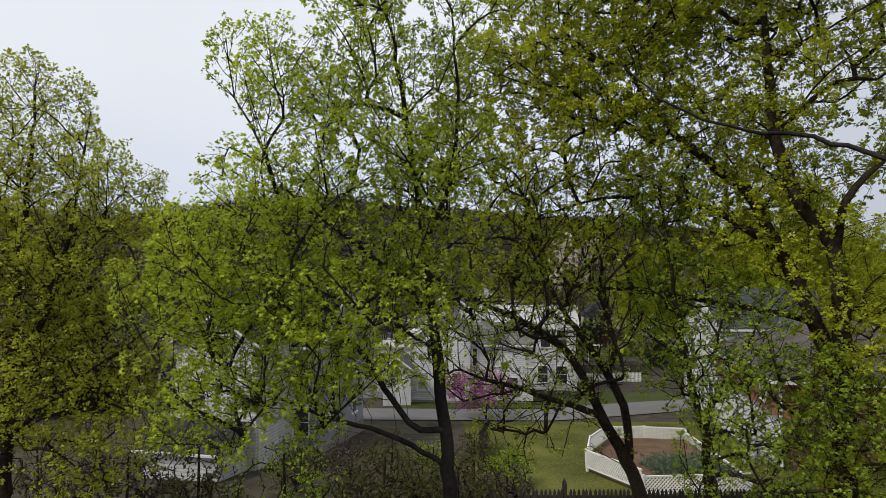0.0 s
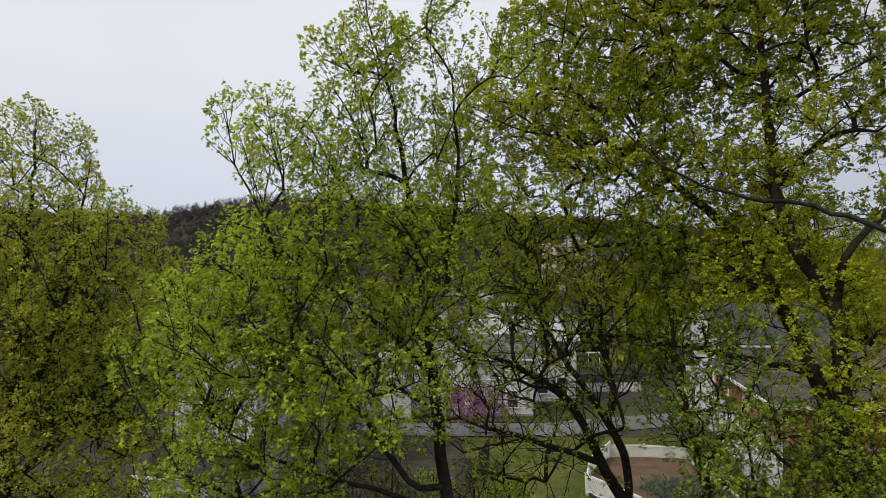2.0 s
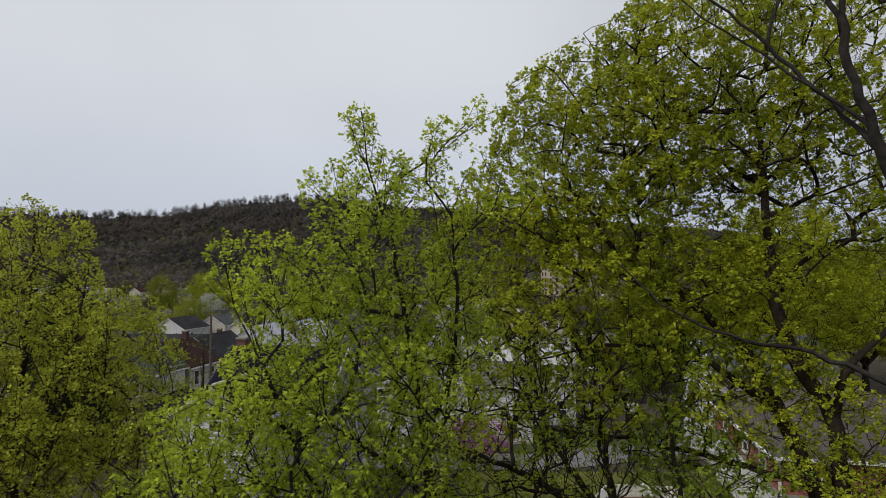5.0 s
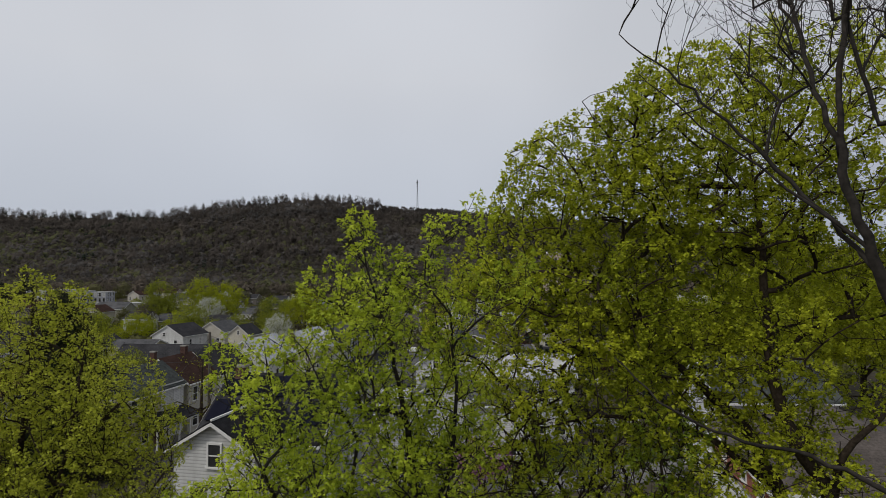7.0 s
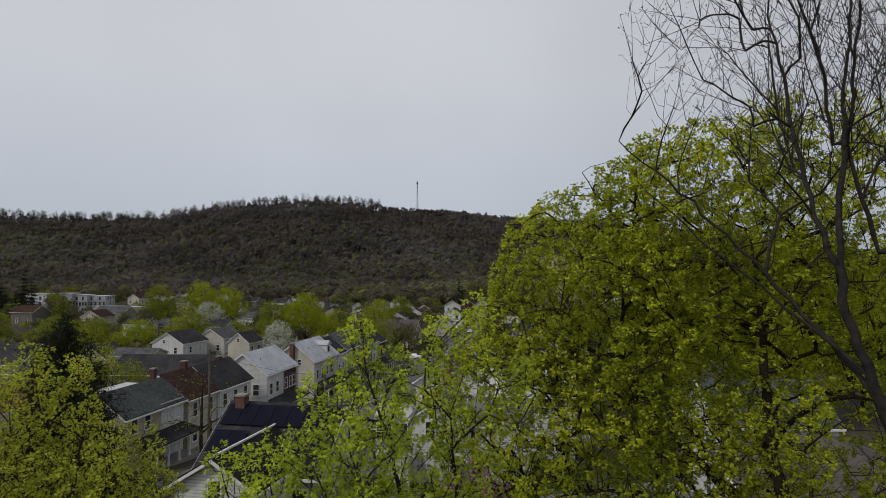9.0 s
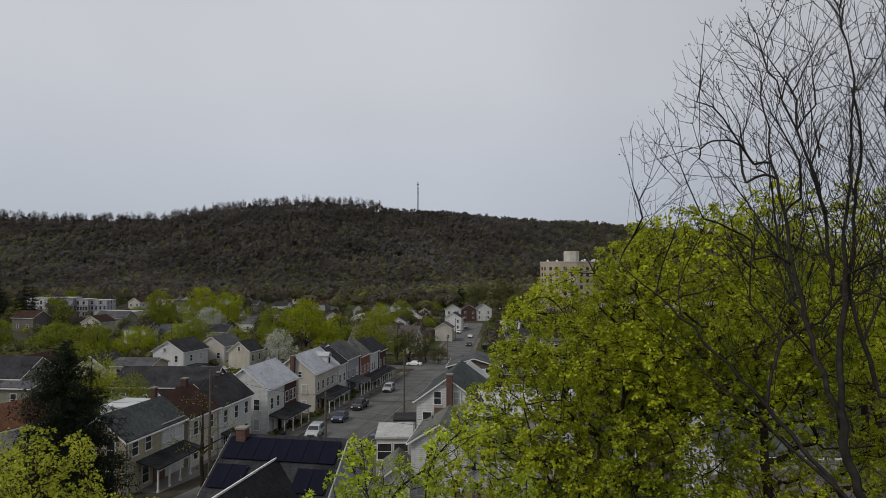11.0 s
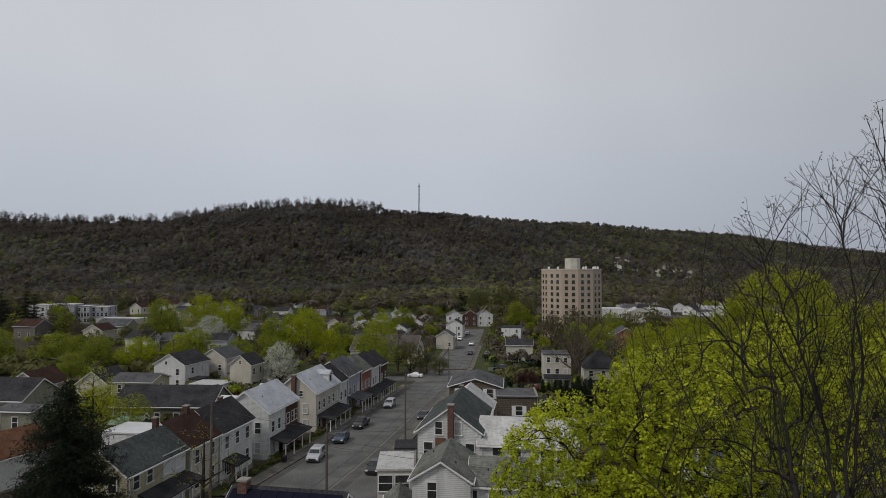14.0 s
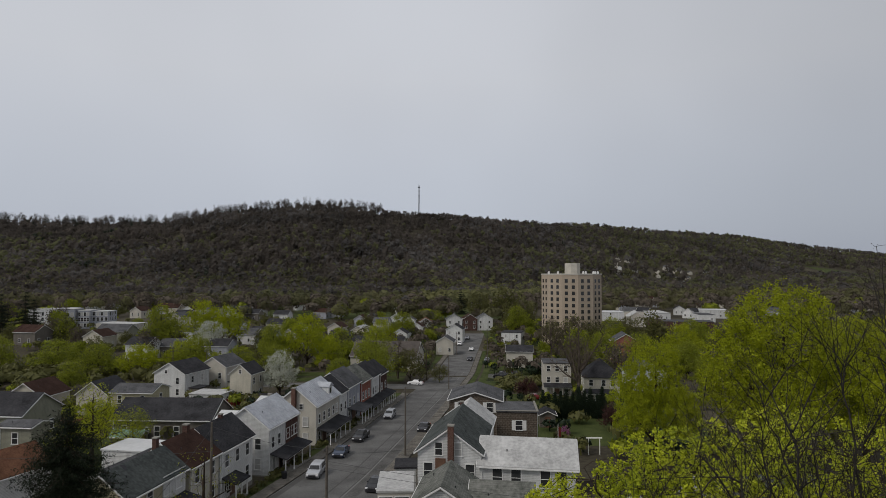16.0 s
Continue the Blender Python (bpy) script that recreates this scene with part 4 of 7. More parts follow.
BIG_LIMB_A = [(8.73, 12.79, 11.34, 0.150), (8.21, 12.94, 12.81, 0.140), (7.88, 13.10, 13.80, 0.120), (7.42, 13.26, 14.96, 0.110), (7.07, 13.43, 15.82, 0.100), (6.29, 13.71, 16.46, 0.080), (5.60, 13.98, 17.20, 0.060), (4.81, 14.24, 18.38, 0.040), (4.20, 14.48, 19.88, 0.020)]
BIG_LIMB_B = [(8.58, 12.68, 14.42, 0.100), (8.51, 12.34, 15.50, 0.080), (9.15, 12.12, 16.18, 0.060), (10.15, 12.08, 17.25, 0.030)]
BIG_LIMB_C = [(7.56, 13.18, 14.44, 0.080), (6.49, 13.75, 15.33, 0.060), (5.43, 14.13, 15.78, 0.050), (3.89, 14.53, 15.76, 0.030), (2.53, 14.85, 15.37, 0.015)]
BIG_LIMB_D = [(8.21, 12.94, 12.81, 0.080), (6.79, 13.63, 13.14, 0.060), (5.43, 14.22, 13.38, 0.045), (3.75, 14.61, 13.51, 0.030), (2.10, 14.91, 13.64, 0.015)]
BIG_LIMB_E = [(7.17, 13.23, 21.32, 0.050), (5.75, 13.93, 21.42, 0.035), (4.27, 14.48, 22.64, 0.020), (3.65, 14.84, 23.75, 0.010)]
BIG_CROWN = [(6.61, 14.31, 22.03, 2.89, 2.80, 2.61, 1.5), (3.67, 14.77, 20.30, 2.24, 2.50, 2.82, 2.0), (8.78, 13.70, 22.27, 3.11, 2.60, 2.91, 0.8), (3.60, 14.88, 17.34, 3.47, 2.60, 2.60, 0.35), (7.63, 14.24, 18.25, 3.61, 2.80, 3.06, 0.5), (1.30, 15.06, 17.90, 1.61, 2.00, 2.20, 0.6), (10.50, 13.16, 20.40, 2.08, 2.20, 3.50, 0.5), (6.69, 14.76, 14.94, 4.00, 2.40, 1.86, 0.3), (2.60, 15.06, 15.00, 2.91, 2.20, 1.75, 0.2), (2.55, 15.01, 19.07, 1.54, 1.80, 1.61), (5.90, 14.49, 16.83, 2.82, 2.20, 2.25, 0.7), (9.80, 12.60, 12.40, 1.90, 1.50, 1.60, 1.3), (9.30, 12.40, 10.50, 1.70, 1.40, 1.90, 1.8), (8.60, 12.40, 13.90, 1.80, 1.50, 1.30, 0.5)]
LEANING_STEM = [(5.37, 14.84, 7.17, 0.200), (4.85, 14.79, 8.58, 0.170), (4.42, 14.76, 9.50, 0.150), (3.96, 14.73, 10.27, 0.120), (3.51, 14.59, 11.34, 0.100), (2.86, 14.46, 12.19, 0.080), (2.00, 14.24, 12.67, 0.060), (1.03, 14.03, 13.12, 0.040), (0.08, 13.81, 13.60, 0.020)]
LEANING_LIMB_A = [(4.66, 14.77, 9.29, 0.100), (4.56, 14.72, 10.55, 0.085), (3.96, 14.68, 11.68, 0.070), (3.04, 14.64, 12.80, 0.050), (2.41, 14.59, 14.21, 0.030), (2.06, 14.55, 15.34, 0.012)]
LEANING_LIMB_B = [(3.89, 14.73, 10.34, 0.070), (2.81, 14.61, 10.74, 0.055), (1.46, 14.40, 11.17, 0.040), (0.42, 14.18, 11.55, 0.020)]
LEANING_CROWN = [(1.59, 14.19, 14.07, 2.47, 1.90, 1.78), (3.18, 14.57, 14.78, 1.97, 1.90, 1.97), (1.03, 14.06, 12.17, 1.76, 1.60, 1.22), (3.18, 14.64, 12.80, 1.69, 1.50, 1.27), (1.99, 14.19, 11.48, 2.32, 1.50, 1.23), (2.11, 14.11, 10.75, 2.03, 1.40, 0.88, 1.1), (3.00, 14.55, 9.69, 1.53, 1.00, 0.56, 0.6)]
SLIM_STEM = [(6.16, 13.52, 7.75, 0.090), (6.08, 13.47, 9.17, 0.080), (5.94, 13.42, 10.45, 0.070), (5.68, 13.39, 11.23, 0.060), (5.42, 13.34, 12.64, 0.045), (5.13, 13.28, 14.32, 0.030), (4.91, 13.23, 15.86, 0.012)]
SLIM_LIMB_A = [(6.00, 13.43, 10.26, 0.040), (6.11, 13.30, 11.12, 0.030), (6.63, 13.07, 11.92, 0.015)]
SLIM_CROWN = [(5.23, 13.34, 12.77, 1.16, 1.20, 1.93), (6.78, 12.86, 12.19, 1.61, 1.40, 1.61), (7.06, 12.50, 11.04, 2.29, 1.40, 1.81, 2.4), (5.23, 13.26, 14.96, 0.90, 1.00, 1.29), (8.46, 11.93, 10.26, 1.38, 1.20, 1.38), (6.31, 12.75, 9.77, 1.35, 1.00, 0.86)]
BARE_STEM = [(8.35, 8.71, 10.67, 0.170), (7.83, 8.35, 15.03, 0.140), (7.08, 8.15, 17.96, 0.110), (6.39, 8.00, 19.20, 0.085), (5.86, 7.95, 20.58, 0.055), (5.72, 7.92, 21.48, 0.042), (5.86, 7.98, 22.49, 0.034), (6.00, 8.04, 23.86, 0.025), (6.15, 8.06, 25.93, 0.012)]
BARE_LIMB_A = [(5.78, 7.94, 20.99, 0.035), (5.50, 8.10, 22.11, 0.028), (5.32, 8.26, 23.28, 0.025), (5.13, 8.40, 24.84, 0.014), (4.97, 8.54, 26.56, 0.006)]
BARE_LIMB_B = [(6.35, 8.00, 19.28, 0.042), (5.68, 8.46, 20.39, 0.032), (4.80, 8.92, 21.58, 0.025), (3.87, 9.28, 22.62, 0.014), (3.06, 9.55, 23.44, 0.006)]
BARE_LIMB_C = [(8.06, 8.95, 15.26, 0.056), (7.27, 9.33, 15.78, 0.045), (6.23, 9.71, 16.27, 0.038), (5.12, 10.01, 16.39, 0.028), (4.10, 10.19, 16.86, 0.021), (3.18, 10.46, 17.77, 0.011)]
BARE_LIMB_D = [(7.08, 8.15, 17.96, 0.056), (6.85, 7.77, 20.00, 0.042), (6.61, 7.60, 21.96, 0.035), (6.37, 7.63, 23.98, 0.025), (6.36, 7.66, 25.89, 0.011)]
BARE_LIMB_E = [(6.19, 7.99, 19.69, 0.035), (5.33, 8.45, 20.61, 0.021), (4.26, 8.92, 21.63, 0.014), (3.33, 9.38, 22.70, 0.006)]
BARE_LIMB_F = [(5.79, 8.06, 23.07, 0.021), (5.77, 8.22, 24.39, 0.018), (5.37, 8.37, 25.69, 0.011), (4.82, 8.51, 27.21, 0.004)]
BARE_LIMB_G = [(6.33, 7.92, 21.48, 0.028), (5.98, 8.06, 23.07, 0.021), (6.30, 8.09, 25.16, 0.015), (6.11, 8.13, 26.69, 0.010), (5.96, 8.19, 27.75, 0.004)]
BARE_LIMB_H = [(6.83, 7.69, 22.35, 0.028), (6.50, 7.70, 24.74, 0.021), (6.50, 7.73, 26.78, 0.014), (6.47, 7.78, 28.04, 0.007), (6.41, 7.75, 28.98, 0.003)]
BARE_CROWN = [(3.77, 8.82, 24.40, 0.54, 0.90, 0.77), (4.56, 8.66, 25.85, 0.63, 1.00, 1.08), (6.04, 8.10, 24.90, 1.01, 1.30, 1.35), (5.25, 8.49, 25.17, 0.97, 1.20, 1.14), (6.03, 8.15, 26.27, 0.68, 1.30, 1.24), (7.07, 7.81, 27.29, 0.91, 1.50, 1.98), (5.18, 8.76, 23.29, 1.35, 1.40, 1.17), (5.94, 8.23, 23.88, 1.28, 1.40, 1.45), (6.82, 7.82, 24.33, 1.14, 1.40, 2.04), (4.30, 8.70, 26.20, 0.60, 1.00, 1.10), (5.20, 8.50, 26.80, 0.60, 1.00, 1.00), (5.90, 8.30, 27.40, 0.60, 1.00, 1.00), (3.50, 9.00, 25.10, 0.50, 0.90, 0.90)]
SPRAYS = [(0.16, 1.35, 42, 0.2, 0.1), (0.1, 0.34, 44, 0.15, 0.1)]
tree(HERE, [MAPLE_STEM, MAPLE_LIMB_A, MAPLE_LIMB_B, MAPLE_LIMB_C, MAPLE_LIMB_D, MAPLE_LIMB_E], MAPLE_CROWN, 290, 11, "tall young maple with fresh bright green leaves on the slope", MAPLE, BARK_PALE, per=9, size=0.066, tip=0.0034, shoots=SPRAYS, shell=0.4, bend=0.1, climb=1.0, skip=0.05, tuft=True)
tree(HERE, [LEFT_STEM, LEFT_LIMB_A, LEFT_LIMB_B, LEFT_LIMB_C], LEFT_CROWN, 600, 21, "maple with small olive yellow spring leaves and bare twig tips", MAPLE_LEFT, lobes=1, per=13, size=0.072, tip=0.0038, shoots=[(0.2, 1.4, 38, 0.3, 0.12), (0.16, 0.42, 40, 0.35, 0.12)], shell=0.4, bend=0.1, climb=1.0, skip=0.08, tuft=True)
tree(HERE, [BIG_STEM, BIG_LIMB_A, BIG_LIMB_B, BIG_LIMB_C, BIG_LIMB_D, BIG_LIMB_E], BIG_CROWN, 1160, 31, "large spreading maple with dark limbs and yellow green leaves", MAPLE_YELLOW, lobes=1, per=23, size=0.072, tip=0.0044, shoots=[(0.23, 1.35, 46, 0.08, 0.12), (0.17, 0.42, 46, 0.12, 0.12)], shell=0.24, bend=0.15, climb=0.3, skip=0.05, tuft=True)
tree(HERE, [LEANING_STEM, LEANING_LIMB_A, LEANING_LIMB_B], LEANING_CROWN, 190, 41, "dark leaning tree with a forked trunk and sparse leaves", MAPLE, per=8, size=0.068, shoots=[(0.16, 1.3, 30, 0.15, 0.2), (0.16, 0.35, 40, 0.15, 0.2)], skip=0.5, tip=0.0055, climb=0.9, bend=0.08, thick=1.1, tuft=True)
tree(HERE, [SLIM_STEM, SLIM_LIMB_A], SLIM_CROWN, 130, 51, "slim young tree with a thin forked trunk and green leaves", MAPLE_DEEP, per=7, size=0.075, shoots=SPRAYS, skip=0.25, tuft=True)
tree(HERE, [BARE_STEM, BARE_LIMB_A, BARE_LIMB_B, BARE_LIMB_C, BARE_LIMB_D, BARE_LIMB_E, BARE_LIMB_F, BARE_LIMB_G, BARE_LIMB_H], BARE_CROWN, 220, 61, "tall bare tree with grey branches and upright leafless twigs", BUD, BARK_PALE, per=1.2, size=0.03, step=0.25, tip=0.0032, shell=0.45, bend=0.06, climb=1.6, shoots=[(0.17, 1.6, 32, 0.25, 0.15), (0.2, 0.7, 36, 0.25, 0.2)], skip=0.5, tuft=True)

# ---- houses along the street ----
AZ = -10.0


def row_house(ex, ey, l, w, eave, rise, wall, roof, label, turn=AZ, **kw):
    """A house known by the near corner of its street eave, which looks to the street on its east."""
    c = pose(ex, ey, 0, 0, 0, turn) @ Vector((-w / 2, l / 2, 0))
    base = at(c.x, c.y)
    return house(c.x, c.y, turn, w, l, eave - base, rise, wall, roof, label, z=base, group="houses along the street", **kw)


yellow = row_house(-30.0, 57.6, 9.4, 5.7, 7.2, 2.1, YELLOW_SIDING, ROOF_SLATE, "yellow sided two storey house with a green grey shingle roof",
          windows=rows_of("E", (-3.4, -1.4, 1.4, 3.4), (4.0,)) + rows_of("S", (-1.3, 1.3), (1.2, 4.0)),
          porch=[dict(face="E", u0=-3.0, u1=4.4, depth=2.2, high=3.1, posts=5)], chimney=[(-0.3, 3.9, 7.0, 9.0, 0.5, DARK_BRICK)], door=[("E", 0)])
child("white_facing", Solid().box(2.85, 0.7, 0.2, 2.88, 4.69, 6.0).mesh("white_facing", WHITE_SIDING), yellow, None, "white sided part of the front")
row_house(-28.3, 67.9, 6.0, 7.0, 6.9, 2.5, STUCCO, ROOF_BROWN, "tan stucco house with a brown shingle roof and a brick chimney",
          windows=rows_of("E", (-1.6, 1.6), (1.2, 4.0)), chimney=[(0.0, 1.6, 7.0, 9.6, 0.6, DARK_BRICK)])
row_house(-27.2, 74.2, 8.2, 6.6, 6.8, 2.6, WHITE_SIDING, ROOF_DARK, "white sided house with a dark shingle roof",
          windows=rows_of("E", (-2.6, 0, 2.6), (1.3, 4.2)) + rows_of("S", (-1.4, 1.4), (4.2,)), chimney=[(0, 1.5, 7.5, 9.6, 0.5, DARK_BRICK)],
          porch=[dict(face="E", u0=-3.6, u1=-0.6, depth=1.8, high=2.9, posts=3)], door=[("E", -1.2)])
double = row_house(-24.6, 85.8, 9.9, 7.2, 6.7, 2.7, WHITE_SIDING, ROOF_METAL, "white double house with a silvery metal roof and long porch",
          windows=rows_of("S", (-1.4, 2.0), (1.2, 4.0)) + rows_of("S", (-2.6,), (6.6,), 0.5, 0.8) + rows_of("E", (-3.6, -1.6, 1.4, 3.0, 4.2), (4.0,)),
          porch=[dict(face="E", u0=-4.4, u1=4.6, depth=2.3, high=3.1, posts=4)], door=[("E", -1.0), ("E", 1.0)], chimney=[(-0.4, 3.6, 7.5, 10.0, 0.5, CONCRETE)])
child("brick_facing", Solid().box(3.6, 0.6, 0.2, 3.63, 4.94, 6.6).mesh("brick_facing", DARK_BRICK), double, None, "dark red brick half of the front")
stone = row_house(-21.6, 103.6, 11.3, 7.4, 5.9, 2.9, STUCCO, ROOF_METAL, "cream stone house with a metal roof and red brick chimney",
          windows=rows_of("S", (-2.0, 1.8), (0.9, 3.6)) + rows_of("S", (-1.1, 1.0), (6.4,), 0.6, 0.9) + rows_of("E", (-4.2, -2, 0.4, 2.6, 4.4), (3.9,)),
          porch=[dict(face="E", u0=-5.2, u1=5.2, depth=2.4, high=3.0, posts=5)], chimney=[(-0.2, -5.95, 0, 10.0, 0.7, CHIMNEY_BRICK)], door=[("E", -1.6), ("E", 1.8)])
dormer = child("dormer", Solid().box(1.3, 1.6, 7.2, 3.2, 3.4, 9.0).mesh("dormer", WHITE_SIDING), stone, None, "small white dormer")
child("dormer_roof", Solid().hull([(1.0, 1.4, 9.002), (3.4, 1.4, 9.002), (3.4, 3.6, 9.002), (1.0, 3.6, 9.002)], [(0.6, 2.4, 9.7), (3.4, 2.4, 9.7), (3.4, 2.6, 9.7), (0.6, 2.6, 9.7)]).mesh("dormer_roof", ROOF_METAL), dormer)
child("pane", Solid().box(3.202, 2.1, 7.7, 3.22, 2.9, 8.7).mesh("pane", GLASS), dormer)
house(-29.5, 109.5, 80, 6.0, 6.5, 6.4, 1.0, WHITE_SIDING, ROOF_WHITE, "white rear wing with a bright metal roof")
row_house(-19.7, 115.4, 4.6, 7.0, 5.6, 2.7, WHITE_SIDING, ROOF_DARK, "narrow white row house with a dark roof", windows=rows_of("E", (-1.2, 1.2), (3.6,)) + rows_of("E", (0.9,), (0.9,)), door=[("E", -0.9)])
row_house(-18.9, 120.6, 8.0, 7.4, 5.8, 2.8, GREY_SIDING, ROOF_GREY, "pale grey house with a light shingle roof and a white porch", windows=rows_of("E", (-2.6, 0, 2.6), (3.7,)) + rows_of("S", (1.6,), (3.6,)), porch=[dict(face="E", u0=-3.8, u1=2.4, depth=3.0, high=3.4, posts=4, roof=ROOF_GREY, deck=0.6)], door=[("E", 0.4, 0.6)])
row_house(-17.4, 129.4, 7.0, 7.2, 5.2, 2.8, RED_BRICK, ROOF_GREEN, "red brick house with a mossy grey roof", windows=rows_of("E", (-2, 0, 2), (3.6,)) + rows_of("S", (1.8,), (3.4,)), porch=[dict(face="E", u0=-3.2, u1=3.2, depth=2.7, high=2.7, posts=3, roof=ROOF_DARK)])
row_house(-16.1, 137.0, 6.4, 7.0, 4.9, 2.7, WHITE_SIDING, ROOF_DARK, "white row house with a dark roof and porch", windows=rows_of("E", (-1.8, 0.2, 2.0), (3.5,)), porch=[dict(face="E", u0=-3.0, u1=3.0, depth=2.2, high=2.8, posts=4)])
row_house(-14.9, 144.2, 6.0, 7.0, 4.4, 2.6, DARK_BRICK, ROOF_DARK, "dark brick row house with a black porch roof", windows=rows_of("E", (-1.6, 1.6), (3.5,)), porch=[dict(face="E", u0=-2.8, u1=2.8, depth=2.2, high=2.8, posts=4)])

# ---- white house across the street, with its wings ----
white = house(1.6, 72.2, -9, 7.0, 12.0, 8.1, 2.5, WHITE_SIDING, ROOF_SLATE, "white gabled house with a weathered grey roof beside the street", z=1.0,
      windows=rows_of("S", (-1.15, 1.0), (7.7,), 0.75, 1.35) + rows_of("S", (-2.3, 2.3), (5.1, 1.6), 0.95, 1.7) + rows_of("W", (-4.2, -1.2, 2.2), (1.4, 4.4)),
      chimney=[(0.25, -6.36, -0.5, 11.0, 0.65, CHIMNEY_BRICK)], door=[("S", -0.95, 5.2)])
house(9.6, 68.5, 81, 8.0, 10.2, 7.0, 1.95, WHITE_SIDING, ROOF_PALE, "long white wing with a pale grey roof", z=1.0,
      windows=rows_of("W", (-3.2, -1.2, 1.9, 3.6), (4.9,), 1.0, 1.75) + rows_of("W", (-3.7, -1.6, 1.6, 3.6), (1.2,), 1.0, 1.7))
house(-5.1, 66.0, 2, 3.6, 6.0, 4.8, 0.5, STUCCO, ROOF_PALE, "single storey side room with a pale flat roof and wide windows", z=1.1, flat=True,
      windows=rows_of("S", (-0.95, 0.75), (2.7,), 1.4, 1.6), category="side room")
house(-4.4, 72.6, 2, 2.4, 3.4, 5.2, 0.5, WHITE_SIDING, ROOF_DARK, "small side porch with a dark flat roof", z=0.6, flat=True, category="side room")
house(0.3, 57.2, -8, 5.2, 7.0, 6.0, 1.6, WHITE_SIDING, ROOF_GREEN, "white house with a mossy slate roof", z=2.1,
      windows=rows_of("S", (-0.8,), (4.3,), 0.8, 1.4) + rows_of("S", (-1.6, 1.4), (1.3,)))
house(5.6, 57.0, 82, 6.4, 5.6, 5.4, 1.5, WHITE_SIDING, ROOF_GREEN, "white rear wing with a mossy slate roof", z=2.1,
      windows=rows_of("W", (2.6, -0.6, -2.6), (3.4,), 0.9, 1.5) + rows_of("W", (1.0, -2.0), (1.0,), 0.9, 1.4))
house(-4.0, 54.6, 1, 2.4, 5.0, 3.6, 0.9, WHITE_SIDING, ROOF_GREEN, "low side porch with a mossy roof", z=2.0, category="side room")
house(3.4, 87.0, -9, 7.0, 10.0, 7.5, 2.5, WHITE_SIDING, ROOF_PALE, "white house with a broad grey shingle roof", z=-0.4, windows=rows_of("S", (-3, 3), (4,)), chimney=[(-0.4, -2.5, 8.6, 11.0, 0.5, DARK_BRICK)])
brown = house(5.8, 105.0, -6, 8.6, 9.0, 8.6, 1.3, BROWN_SHINGLE, ROOF_GREY, "brown shingled house with white shuttered windows", z=-1.1, windows=rows_of("S", (-2.3, 2.4), (6.7,), 1.0, 1.5) + rows_of("S", (-2.3, 2.4), (3.6,), 1.0, 1.5))
for u in (-2.3, 2.4):
    add_shutters(brown, 8.6, 9.0, "S", u, 6.7)
brown = house(11.7, 97.5, -4, 6.2, 7.0, 7.7, 0.5, BROWN_SHINGLE, ROOF_GREY, "brown shingled wing with a flat roof and grey parapet cap", z=-0.7, flat=True, windows=rows_of("S", (0.3,), (5.0,), 1.0, 1.4))
add_shutters(brown, 6.2, 7.0, "S", 0.3, 5.0, 1.0, 1.4)
child("parapet_cap", Solid().box(-3.3, -3.7, 7.885, 3.3, -3.4, 8.0).box(2.95, -3.4, 7.885, 3.3, 3.7, 8.0).mesh("parapet_cap", CONCRETE), brown)

# ---- house with dark panels below the hillside ----
solar = house(-9.7, 38.0, 79.5, 8.0, 7.2, 6.3, 2.85, GREY_SIDING, ROOF_DARK, "blue grey sided house with dark solar panels on its roof", z=3.6,
              windows=rows_of("W", (2.6,), (1.2, 3.9)) + rows_of("S", (-2, 2), (1.2, 3.8)), chimney=[(-0.4, 2.9, 8.0, 9.7, 0.6, CHIMNEY_BRICK)])
PITCH = 2.85 / 4.0
panel_mesh = Solid().box(-0.82, -0.51, 0.08, 0.82, 0.51, 0.12).mesh("solar_panel", PANEL)
for i, j in [(i, 0) for i in range(7)] + [(0, 1), (1, 1), (5, 1), (6, 1)]:
    u = -(0.98 + 1.68 * j)
    child("solar_panel", panel_mesh, solar, pose(u, 3.15 - 1.05 * i, 6.3 + 2.85 + u * PITCH + 0.17, 0, -math.degrees(math.atan(PITCH)), 0))
gable = house(-10.75, 33.3, -12, 4.5, 6.4, 6.9, 1.35, WHITE_SIDING, ROOF_BLACK, "white gabled front wing with a dark shingled roof", z=3.5,
              windows=rows_of("S", (0.05,), (6.05,), 0.66, 1.1) + rows_of("S", (1.05,), (3.55,), 0.75, 1.35) + rows_of("S", (-0.9,), (3.55,), 0.75, 1.35) + rows_of("E", (-1.4, 1.2), (3.4,), 0.7, 1.3))
child("valley_flashing", Solid().bar((0.1, 3.55, 8.42), (1.75, 2.0, 7.14), 0.06).mesh("valley_flashing", TRIM), gable, None, "white metal flashing in the roof valley")
child("ridge_cap", Solid().bar((0, -3.5, 8.42), (0, 3.5, 8.42), 0.07).mesh("ridge_cap", TRIM), gable)
sporch = child("porch_roof", Solid().slab([(-2.6, -5.9, 2.15), (2.0, -5.9, 2.15), (2.0, -3.22, 3.0), (-2.6, -3.22, 3.0)], 0.14).mesh("porch_roof", ROOF_DARK), gable, None, "dark shingled porch roof")
child("gutter", Solid().box(-2.6, -6.0, 2.02, 2.0, -5.9, 2.13).mesh("gutter", TRIM), sporch)
child("porch_wall", Solid().box(-2.4, -5.7, -1.2, 1.8, -3.22, 1.98).mesh("porch_wall", WHITE_SIDING), gable, None, "white sided porch wall")

